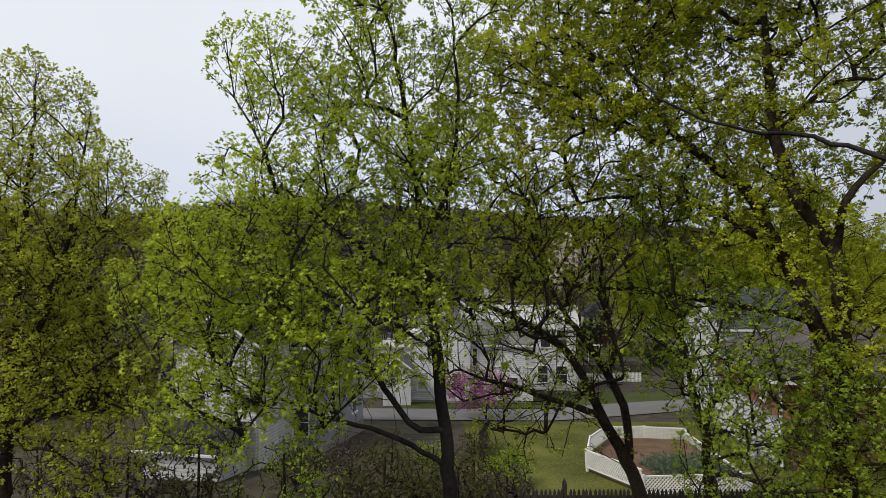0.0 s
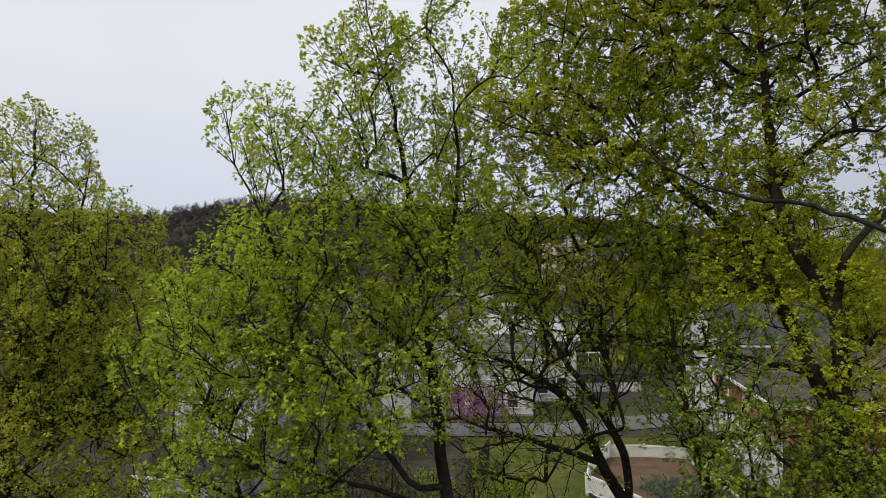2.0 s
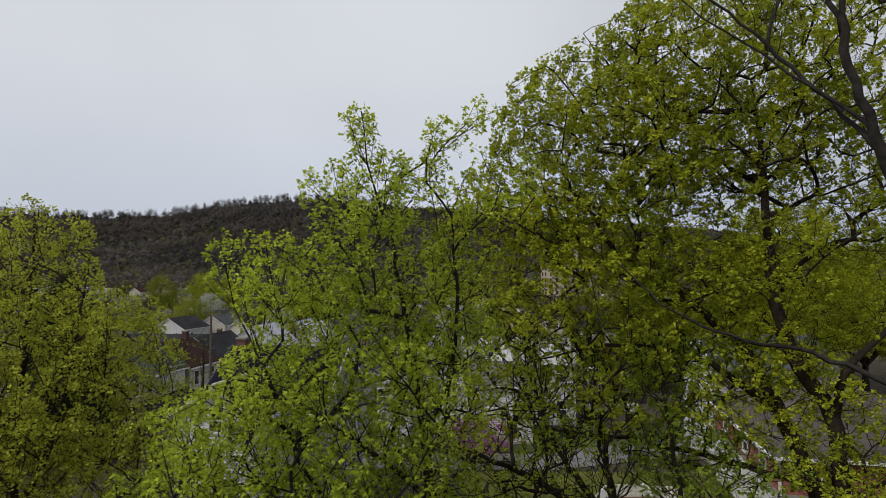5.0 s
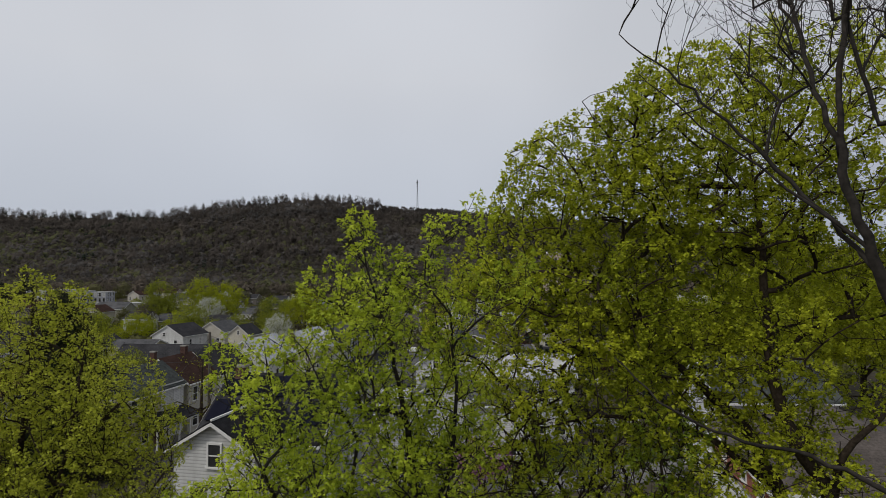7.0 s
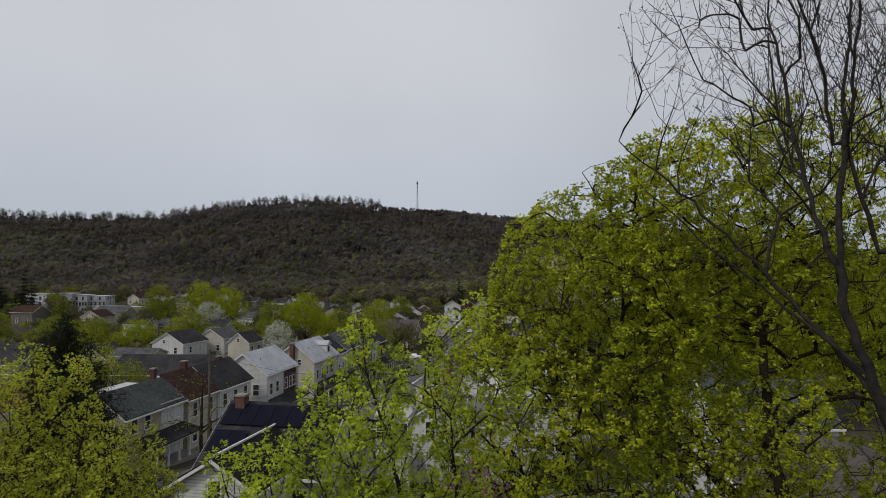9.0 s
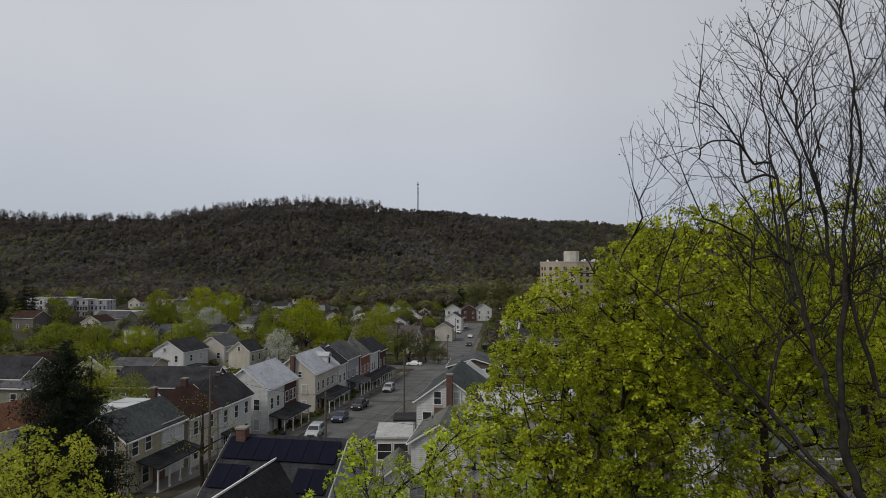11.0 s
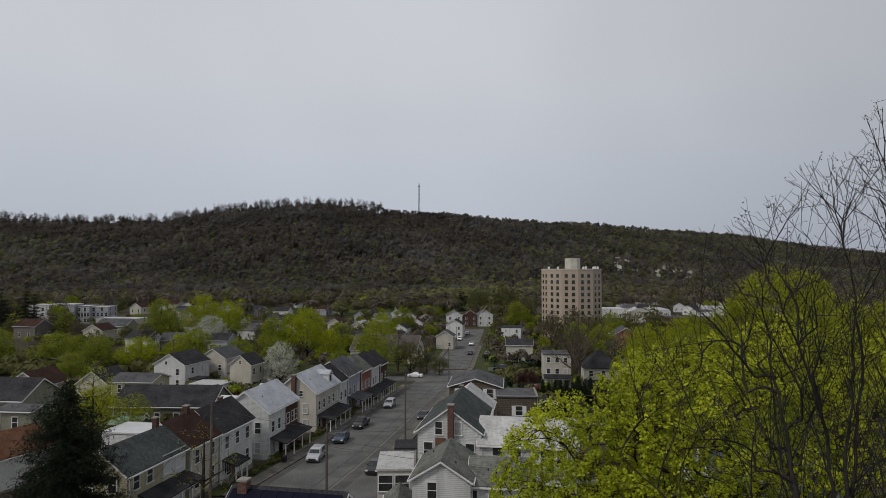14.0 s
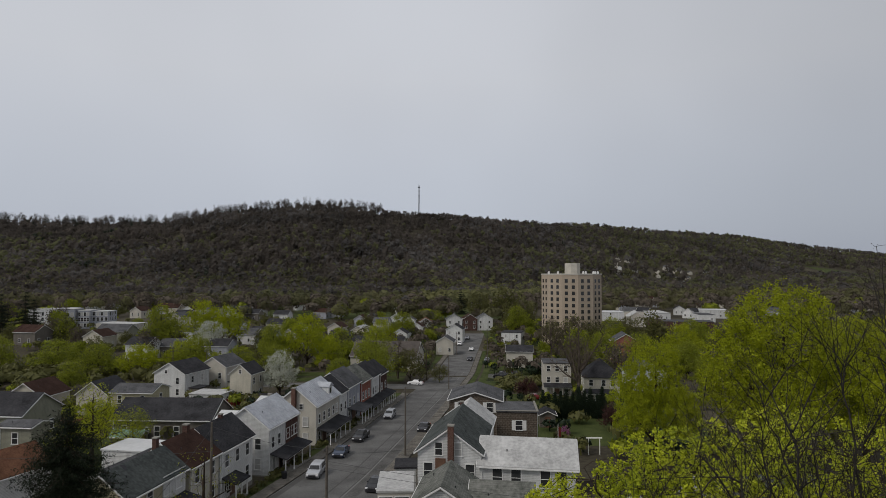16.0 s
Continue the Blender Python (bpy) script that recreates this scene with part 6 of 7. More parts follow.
BED = [(7.0, 29.4), (8.3, 25.0), (13.1, 25.6), (14.1, 31.2), (15.0, 37.4), (12.6, 38.0), (10.4, 37.9), (8.1, 33.4)]
for a, b in zip(BED, BED[1:] + BED[:1]):
    lattice_panel(*a, *b)
v = [(x + (11.2 - x) * 0.02, y, at(x, y) + 0.1) for x, y in BED] + [(11.2, 31.5, at(11.2, 31.5) + 0.16)]
tagged(new("garden_bed", mesh_of("garden_bed", v, [(i, (i + 1) % 8, 8) for i in range(8)], SOIL)), "bare brown soil of the raised garden bed", "garden bed", kind="structure")
rng = np.random.default_rng(5)
hx, hy = rng.uniform(10.0, 13.4, 420), rng.uniform(27.8, 30.8, 420)
herbs = leaves_mesh("herb_bed", np.stack([hx, hy, land(hx, hy) + rng.uniform(0.15, 0.5, 420)], 1), 9, 0.22, HERB, 8, 0.2, -0.4, 0.3)
tagged(new("herb_bed", herbs), "grey green herbs growing in the garden bed", "herbs", kind="stuff")
tree(pose(3.2, 45.5, at(3.2, 45.5)), [[(0, 0, 0, 0.08), (0.1, 0, 1.2, 0.06), (0.4, 0, 2.6, 0.03)], [(0, 0, 0.4, 0.06), (-0.9, 0, 1.6, 0.04), (-1.8, 0, 2.6, 0.02)]], [(-0.6, 0, 2.4, 3.0, 2.2, 1.6)], 420, 71, "redbud tree in pink purple blossom", REDBUD, per=4, along=3, size=0.13, spread=0.14, step=0.25, name="redbud")

# ---- yards: sheds, fences, bins, dish ----


def shed(x, y, turn, w, l, h, wall, roof, label):
    return house(x, y, turn, w, l, h, 0.7, wall, roof, label, category="shed", group="garden sheds", door=[("S", 0, 0.05)])


shed(-52.5, 102.0, 85, 2.6, 5.0, 2.4, GREEN_SIDING, paint("green_shed_roof", (0.16, 0.27, 0.19), 0.0), "garden shed with a pale green roof")
shed(-36.0, 128.0, 80, 3.0, 4.5, 2.5, GREY_SIDING, ROOF_GREY, "small grey garden shed")
shed(20.5, 120.5, -4, 3.0, 3.6, 2.6, TAUPE_SIDING, ROOF_DARK, "small garden shed behind the hedge")
shed(-40.5, 140.0, 80, 3.0, 4.0, 2.5, TAUPE_SIDING, ROOF_DARK, "dark brown garden shed in a yard")


def board_fence(ax, ay, bx, by, h, mat, label, picket=False):
    d = math.hypot(bx - ax, by - ay)
    ob = thing("board_fence", pose(ax, ay, at(ax, ay), 0, 0, math.degrees(math.atan2(by - ay, bx - ax))), label, "fence", "yard fences")
    wide = 0.1 if picket else 0.2
    step = wide * (1.7 if picket else 1.06)
    board = shared(("board", h, wide, mat.name), lambda: Solid().box(-wide / 2, -0.015, -0.3, wide / 2, 0.015, h).mesh("board", mat))
    for i in range(int(d / step)):
        t = (i + 0.5) * step
        x, y = ax + (bx - ax) * t / d, ay + (by - ay) * t / d
        child("board", board, ob, pose(t, 0, at(x, y) - at(ax, ay) + RNG.normal(0, 0.01)))
    for z in (0.3, h - 0.25):
        child("rail", Solid().hull([(0, 0.02, z), (d, 0.02, z + at(bx, by) - at(ax, ay)), (d, 0.06, z + at(bx, by) - at(ax, ay)), (0, 0.06, z)], [(0, 0.02, z + 0.08), (d, 0.02, z + 0.08 + at(bx, by) - at(ax, ay)), (d, 0.06, z + 0.08 + at(bx, by) - at(ax, ay)), (0, 0.06, z + 0.08)]).mesh("rail", mat), ob)
    return ob


RED_FENCE = material("red_stained_fence", (0.11, 0.022, 0.018), 0.9, 0, 0.25, 8.0, 1.0, 0.2, piece=0.2)
board_fence(-50.5, 141.5, -43.0, 142.5, 1.7, RED_FENCE, "dark red stained board fence")
board_fence(14.8, 72.5, 24.0, 73.5, 1.1, LATTICE, "white picket fence beside the white house", True)
board_fence(1.9, 32.0, 2.8, 36.5, 1.6, FENCE_WOOD, "dark weathered board fence beside the lawn")
board_fence(14.8, 78.0, 27.0, 80.0, 1.5, FENCE_WOOD, "dark board fence behind the garden")
board_fence(-33.5, 98.5, -27.5, 99.6, 1.2, FENCE_WOOD, "dark board fence between the yards")

bin_mesh = Solid().hull([(-0.25, -0.28, 0.08), (0.25, -0.28, 0.08), (0.25, 0.28, 0.08), (-0.25, 0.28, 0.08)], [(-0.32, -0.36, 1.0), (0.32, -0.36, 1.0), (0.32, 0.36, 1.0), (-0.32, 0.36, 1.0)])
bin_body, bin_lid = bin_mesh.mesh("body", IRON), Solid().hull([(-0.34, -0.38, 1.0), (0.34, -0.38, 1.0), (0.34, 0.38, 1.0), (-0.34, 0.38, 1.0)], [(-0.3, -0.34, 1.09), (0.3, -0.34, 1.09), (0.3, 0.34, 1.09), (-0.3, 0.34, 1.09)]).mesh("lid", IRON)
for x, y in ((-34.5, 75.2), (-44.5, 100.5), (-22.0, 84.4), (16.2, 96.0)):
    ob = thing("rubbish_bin", pose(x, y, at(x, y), 0, 0, RNG.uniform(0, 360)), "dark wheeled rubbish bin in a yard", "bin", "rubbish bins")
    child("body", bin_body, ob)
    child("lid", bin_lid, ob)
dish = thing("satellite_dish", pose(-32.1, 60.6, 8.25, 0, 0, 30), "dark grey satellite dish on the yellow house's roof", "satellite dish")
child("mast", Solid().bar((0, 0, 0), (0, 0, 0.75), 0.035, 6).mesh("mast", IRON), dish)
bowl = Solid()
bowl.prism(0, 0, 0, 0.1, 0.18, 0.42, 14)
child("bowl", bowl.mesh("bowl", IRON), dish, pose(0, -0.12, 0.8, 55, 0, 0))
child("arm", Solid().bar((0, -0.1, 0.7), (0, -0.55, 0.85), 0.02).mesh("arm", IRON), dish)
# flagpole, sign and arch in the garden beyond the white wing
pole = thing("flagpole", pose(17.4, 92.0, at(17.4, 92)), "white flagpole with a small drooping red and white flag", "flagpole")
child("pole", Solid().prism(0, 0, 0, 6.2, 0.05, 0.035, 8).mesh("pole", TRIM), pole)
child("flag", Solid().slab([(0.04, 0, 4.3), (0.5, 0.12, 4.2), (0.45, 0.1, 5.6), (0.04, 0, 5.8)], 0.02).mesh("flag", RED_FENCE), pole)
board = thing("notice_board", pose(17.9, 93.2, at(17.9, 93.2)), "plain white board on posts in the garden", "board")
child("panel", Solid().box(-0.6, -0.03, 1.2, 0.6, 0.03, 2.2).mesh("panel", LATTICE), board)
for u in (-0.5, 0.5):
    child("post", Solid().box(u - 0.05, 0.035, -0.2, u + 0.05, 0.135, 1.5).mesh("post", LATTICE), board)
arch = thing("garden_arch", pose(24.3, 98.0, at(24.3, 98)), "white wooden garden arch", "garden arch")
for u in (-0.9, 0.9):
    child("post", Solid().box(u - 0.06, -0.06, -0.2, u + 0.06, 0.06, 2.6).mesh("post", LATTICE), arch)
child("beam", Solid().box(-1.3, -0.08, 2.601, 1.3, 0.08, 2.8).mesh("beam", LATTICE), arch)

# rear additions, lean-tos and carports in the yards
for x, y, turn, w, l, h, wall, roof, label in (
        (-55.0, 145.0, 80, 6.0, 8.0, 2.8, WHITE_SIDING, ROOF_PALE, "low white lean-to with a flat pale roof"),
        (-61.2, 153.0, -14, 3.0, 4.0, 2.9, TAUPE_SIDING, ROOF_DARK, "dark back porch room with a flat roof"),
        (-55.2, 164.0, -14, 3.2, 4.4, 2.9, GREEN_SIDING, ROOF_DARK, "back porch room with a dark flat roof"),
        (-45.0, 92.5, 82, 3.4, 9.0, 2.5, TAUPE_SIDING, ROOF_DARK, "low garage with a dark flat roof"),
        (-34.0, 104.0, -10, 4.0, 6.0, 3.0, WHITE_SIDING, ROOF_GREY, "white rear room with a grey flat roof"),
        (-29.5, 121.0, -10, 4.0, 6.0, 3.2, GREY_SIDING, ROOF_DARK, "grey rear room with a dark flat roof"),
        (-27.0, 133.0, -10, 4.0, 6.0, 3.2, WHITE_SIDING, ROOF_GREY, "white rear room with a grey flat roof"),
        (-70.0, 112.0, 84, 4.0, 6.0, 2.6, TAUPE_SIDING, ROOF_RUST, "brown garage with a rust coloured flat roof")):
    house(x, y, turn, w, l, h, 0.4, wall, roof, label, windows=rows_of("S", (0.0,), (0.9,), 0.9, 1.1), flat=True, category="outbuilding", group="yard outbuildings")
board_fence(-46.0, 118.0, -36.0, 116.5, 1.6, FENCE_WOOD, "dark board fence across the back yards")
board_fence(-58.0, 137.0, -50.0, 138.5, 1.5, FENCE_WOOD, "dark board fence across the back yards")

# ---- trees of the town ----


def round_tree(x, y, h, r, seed, label, leaf, n=300, per=5, along=4, size=0.34, spread=0.35, bark=BARK, shell=0.3, trunk=0.3, name="tree", lean=0.0, group="town trees"):
    """A broad street tree: forked trunk, three or four limbs and an uneven crown of several masses."""
    rg = np.random.default_rng(seed)
    fork = h * trunk
    limbs = [[(0, 0, -0.5, h * 0.02), (0.05 * r, 0, fork, h * 0.016), (lean, 0, h * 0.62, h * 0.009), (lean, 0.1, h * 0.85, 0.03)]]
    blobs = [(lean, 0, h * 0.72, r * 0.62, r * 0.62, h * 0.27)]
    for i in range(5):
        a = 2 * math.pi * (i + rg.uniform(-0.25, 0.25)) / 5
        q = r * rg.uniform(0.5, 0.62)
        z = h * rg.uniform(0.36 if trunk > 0.15 else 0.27, 0.62)
        limbs.append([(0, 0, fork * rg.uniform(0.8, 1.1), h * 0.01), (q * 0.5 * math.cos(a), q * 0.5 * math.sin(a), (fork + z) / 2, h * 0.007), (q * math.cos(a), q * math.sin(a), z, 0.03)])
        blobs.append((q * math.cos(a), q * math.sin(a), z, r * rg.uniform(0.4, 0.52), r * rg.uniform(0.4, 0.52), h * rg.uniform(0.17, 0.24)))
    return tree(pose(x, y, at(x, y), 0, 0, rg.uniform(0, 360)), limbs, blobs, n, seed, label, leaf, bark, per, along, size, spread, step=1.1, tip=0.014, shell=shell, name=name, group=group)


# tall trees beyond the brick house
GREAT = round_tree(47.3, 84.0, 28.0, 12.0, 101, "great broad tree with a dense yellow green crown", DOME_LEAF, 2000, 9, 3, 0.29, 0.34, trunk=0.16)
copy_thing(GREAT, pose(31.6, 90.0, at(31.6, 90), 0, 0, 140) @ Matrix.Diagonal((0.58, 0.58, 0.7, 1)))
copy_thing(GREAT, pose(64.0, 92.0, at(64, 92), 0, 0, 60) @ Matrix.Diagonal((0.95, 0.95, 0.84, 1)))
pear = round_tree(-41.5, 155.0, 12.0, 5.4, 103, "ornamental pear tree in full white blossom", BLOSSOM, 560, 7, 3, 0.2, 0.3, shell=0.25, trunk=0.16)


def bare_tree(x, y, h, r, seed, label):
    """A leafless yard tree: a forked trunk, limbs that climb and two orders of fine twigs."""
    rg = np.random.default_rng(seed)
    limbs = [[(0, 0, -0.5, h * 0.022), (0.1, 0, h * 0.22, h * 0.018), (0.3, 0.1, h * 0.6, h * 0.009), (0.1, 0.2, h * 0.97, 0.03)]]
    blobs = [(0, 0, h * 0.66, r * 0.75, r * 0.75, h * 0.36)]
    for i in range(7):
        a = 2 * math.pi * (i + rg.uniform(-0.2, 0.2)) / 7
        q, z = r * rg.uniform(0.55, 0.9), h * rg.uniform(0.5, 0.86)
        limbs.append([(0.1, 0, h * rg.uniform(0.2, 0.42), h * 0.011), (q * 0.45 * math.cos(a), q * 0.45 * math.sin(a), z * 0.66, h * 0.008), (q * math.cos(a), q * math.sin(a), z, 0.035)])
        blobs.append((q * 0.8 * math.cos(a), q * 0.8 * math.sin(a), z, r * 0.4, r * 0.4, h * 0.18))
    return tree(pose(x, y, at(x, y)), limbs, blobs, 90, seed, label, None, BARK_TWIG, step=0.7, tip=0.022, shell=0.5, bend=0.08, climb=1.0, group="town trees", shoots=[(0.55, 2.4, 36, 0.25, 0.15), (0.42, 1.1, 36, 0.25, 0.15)], tuft=True)


PATTERNS = [
    round_tree(-61.0, 182.0, 11.0, 6.0, 111, "street tree with fresh yellow green leaves", TOWN_LEAF, 430, 7, 2, 0.33, 0.45, shell=0.22, trunk=0.12),
    round_tree(-40.0, 212.0, 12.0, 6.4, 112, "street tree with bright yellow green leaves", DOME_LEAF, 430, 7, 2, 0.33, 0.45, shell=0.22, trunk=0.12),
    round_tree(-10.0, 183.0, 10.5, 5.6, 113, "half leafed olive tree on the traffic island", OLIVE_LEAF, 300, 5, 2, 0.4, 0.4, trunk=0.12),
    round_tree(-18.5, 176.0, 11.5, 5.5, 114, "street tree with sparse spring leaves and visible limbs", TOWN_LEAF, 260, 4, 2, 0.32, 0.4),
    round_tree(-94.0, 247.0, 14.0, 7.5, 115, "white blossoming tree above the roofs", BLOSSOM, 420, 6, 3, 0.32, 0.45, shell=0.22, trunk=0.16),
    bare_tree(32.4, 146.0, 20.0, 7.4, 116, "bare brown tree beside the yards"),
    round_tree(-70.0, 420.0, 12.0, 6.0, 117, "small far tree with yellow green leaves", TOWN_LEAF, 90, 4, 3, 0.95, 0.8, trunk=0.12),
    round_tree(-30.0, 430.0, 12.0, 6.0, 118, "small far tree half in leaf", OLIVE_LEAF, 90, 4, 3, 0.9, 0.8, trunk=0.12),
    round_tree(-10.0, 440.0, 13.0, 5.6, 119, "small far tree still bare and brown", TWIGS, 90, 4, 3, 0.75, 0.8, trunk=0.12),
]


def plant(k, x, y, s=1.0, turn=None, tall=1.0):
    rg = RNG.uniform(0, 360) if turn is None else turn
    return copy_thing(PATTERNS[k], pose(x, y, at(x, y), 0, 0, rg) @ Matrix.Diagonal((s, s, s * tall, 1)))


WEST_TREES = [(0, -111, 240, 1.5, 1.2), (1, -103, 262, 1.5, 1.2), (1, -91, 260, 1.4, 1.2), (0, -138, 188, 1.4, 0.8), (0, -120, 190, 1.4, 0.75), (0, -152, 196, 1.4, 0.8), (0, -105, 186, 1.2, 0.85), (1, -92, 186, 1.2, 0.8), (0, -77, 190, 1.3, 0.95), (1, -84, 196, 1.0, 1.0), (1, -48, 216, 1.4, 1.15), (0, -60, 216, 1.3, 1.1), (1, -24, 238, 1.1, 1.2)]
ISLAND_TREES = [(0, -52, 190, 1.0, 1.0), (3, -20, 182, 1.35, 1.1), (0, -30, 178, 0.8, 0.9), (5, -5, 187, 0.55, 1.0), (5, -14, 190, 0.6, 1.0), (2, -1, 182, 0.6, 0.9), (3, -64, 172, 0.9, 1.0), (0, -98, 160, 0.8, 1.0), (0, 51, 196, 1.2, 1.1), (3, 60, 190, 1.2, 1.1), (0, 66, 200, 1.2, 1.0), (2, 45, 205, 1.2, 1.0), (1, 84, 215, 1.2, 1.1)]
EAST_TREES = [(0, 96, 235, 1.3, 1.1), (2, 104, 220, 1.3, 1.1), (0, 76, 190, 1.1, 1.0), (8, 41, 190, 0.7, 1.0), (5, 42, 236, 0.8, 1.0), (2, 40, 338, 1.4, 1.0), (2, 46, 345, 1.6, 1.1), (0, 40, 330, 1.3, 1.1), (0, -20, 300, 1.2, 1.1), (2, 24, 395, 1.8, 1.1), (7, 40, 410, 1.9, 1.1), (3, -50, 98, 0.7, 1.0), (0, -66, 116, 0.6, 0.9)]
FAR_TREES = [(2, 47, 262, 1.2, 1.1), (7, 56, 258, 1.1, 1.2), (2, 64, 262, 1.2, 1.1), (0, 73, 264, 1.2, 1.1), (3, 68, 250, 1.1, 1.0), (2, 82, 268, 1.3, 1.1), (7, 90, 262, 1.3, 1.1), (6, 52, 232, 1.1, 1.0), (7, 44, 190, 0.9, 1.0), (8, 50, 178, 0.9, 1.0), (7, 62, 172, 0.9, 1.0), (0, 72, 166, 0.9, 1.0)]
for k, x, y, s, tall in WEST_TREES + ISLAND_TREES + EAST_TREES + FAR_TREES:
    plant(k, x, y, s, None, tall)
rg = np.random.default_rng(17)
SX, SY = [q[0] for q in STREET], [q[1] for q in STREET]


def taken(x, y):
    road = float(np.interp(y, SY, SX))
    if (0.25 < x / y < 0.47 and 325 < y < 470) or (-0.1 < x / y < 0.12 and 225 < y < 370):
        return True
    if 0.085 < x / y < 0.2 and 178 < y < 300:
        return True
    return math.hypot(x - 60, y - 284) < 22 or (abs(x - road) < 9 and y < 370) or abs(y - 174) < 9


for i in range(150):
    y = rg.uniform(196, 400)
    x = rg.uniform(-0.8, 0.85) * y
    if taken(x, y):
        continue
    plant(int(rg.choice([6, 7, 8, 3, 0], p=[0.3, 0.28, 0.22, 0.1, 0.1])), x, y, rg.uniform(0.55, 1.0))


def conifer(x, y, h, r, seed, label, mat=NEEDLES, layers=26, name="spruce", group="", slim=False, coarse=1.0, full=0.85):
    rg = np.random.default_rng(seed)
    ob = thing(name, pose(x, y, at(x, y)), label, "conifer", group)
    child("trunk", Solid().prism(0, 0, -0.5, h * 0.97, h * 0.016, 0.02, 8).mesh("trunk", BARK), ob)
    pts, boughs = [], Solid()
    for i in range(layers):
        t = (i + 0.3) / layers
        z = h * (0.06 + 0.93 * t)
        reach = r * ((1 - t) ** full if not slim else min(1, 2.2 * (1 - t)) * min(1, 0.6 + t * 2)) + 0.05
        for j in range(max(4, int(13 * (1 - t) + 4))):
            a = rg.uniform(0, 2 * math.pi)
            q = reach * rg.uniform(0.65, 1.12)
            end = np.array((q * math.cos(a), q * math.sin(a), z - q * 0.22 + rg.normal(0, 0.1)))
            top = np.array((0, 0, z))
            if not slim:
                boughs.bar(top, end, 0.02, 3)
            m = max(3, int(q / 0.16 / coarse))
            for s in np.linspace(0.12, 1, m):
                c = top + (end - top) * s
                for _ in range(2 if coarse == 1.0 else 1):
                    pts.append(c + rg.normal(0, 0.1 + 0.06 * q * s, 3) * (1, 1, 0.6))
    child("crown", leaves_mesh("crown", np.array(pts), 4, (0.3 if not slim else 0.2) * coarse, mat, seed + 1, 0.2, 0.9, 0.22 if not slim else 0.32), ob)
    if not slim:
        child("branchwork", boughs.mesh("branchwork", BARK), ob)
    return ob


conifer(-30.9, 49.5, 15.4, 5.6, 201, "dark green spruce with drooping boughs", NEEDLES, 44, full=0.5)
far_spruce = conifer(-176.0, 262.0, 17.0, 6.0, 202, "dark spruce between the roofs", NEEDLES, 12, coarse=2.2)
for x, y, s in ((-187, 258, 1.15), (-181, 264, 1.2), (-192, 262, 1.1), (-100, 270, 0.7), (2, 470, 1.0), (14, 472, 1.2), (26, 430, 1.1), (-160, 420, 1.0)):
    copy_thing(far_spruce, pose(x, y, at(x, y), 0, 0, RNG.uniform(0, 360)) @ Matrix.Diagonal((s, s, s, 1)))
cedar = conifer(21.0, 128.0, 6.0, 0.9, 203, "narrow dark green arborvitae in a hedge row", CEDAR, 40, "arborvitae", "arborvitae row", True)
for i in range(1, 11):
    s = RNG.uniform(0.85, 1.15)
    copy_thing(cedar, pose(21.0 + 1.25 * i, 128.0 + RNG.normal(0, 0.2), at(21, 128), 0, 0, RNG.uniform(0, 360)) @ Matrix.Diagonal((1, 1, s, 1)))
round_tree(32.4, 117.0, 5.5, 2.8, 121, "purple leafed plum tree", PURPLE_LEAF, 260, 5, 3, 0.2, 0.2, trunk=0.15)
round_tree(20.6, 150.0, 5.8, 3.0, 122, "dark red leafed ornamental tree", PURPLE_LEAF, 260, 5, 3, 0.24, 0.22, trunk=0.15)
round_tree(21.5, 108.0, 2.6, 1.3, 123, "small redbud in pink blossom", REDBUD, 120, 4, 3, 0.14, 0.14, trunk=0.15, name="redbud")
round_tree(-48.5, 84.0, 13.8, 6.2, 124, "yard tree with thin yellow green leaves and visible limbs", DOME_LEAF, 420, 4, 2, 0.22, 0.3, trunk=0.42)
round_tree(-24.0, 61.0, 10.4, 4.4, 125, "crooked street tree with sparse yellow buds", DOME_LEAF, 90, 3, 1, 0.14, 0.15, trunk=0.4)

# ---- houses farther off ----
FAR_STREET = [
    (6.5, 354, 9, 9, 6.5, WHITE_SIDING, ROOF_GREY), (15.4, 354, 8, 9, 6.8, DARK_BRICK, ROOF_BROWN), (24, 355, 9, 9, 6.8, WHITE_SIDING, ROOF_GREY), (-28, 362, 8, 9, 6.2, WHITE_SIDING, ROOF_PALE), (-20, 368, 7, 8, 4.8, WHITE_SIDING, ROOF_GREY), (-10.5, 368, 8, 8, 3.6, WHITE_SIDING, ROOF_RUST), (-19, 305, 8, 8, 3.8, WHITE_SIDING, ROOF_DARK), (1.2, 252, 7, 8, 5.4, STUCCO, ROOF_GREY), (32.5, 283, 11, 9, 6.2, WHITE_SIDING, ROOF_DARK),
    (6, 296, 8, 8, 6.4, WHITE_SIDING, ROOF_DARK), (-14, 330, 7, 7, 4.4, WHITE_SIDING, ROOF_BROWN), (-26, 326, 7, 8, 4.6, WHITE_SIDING, ROOF_GREY), (-32, 322, 8, 8, 7.4, STUCCO, ROOF_GREY),
]
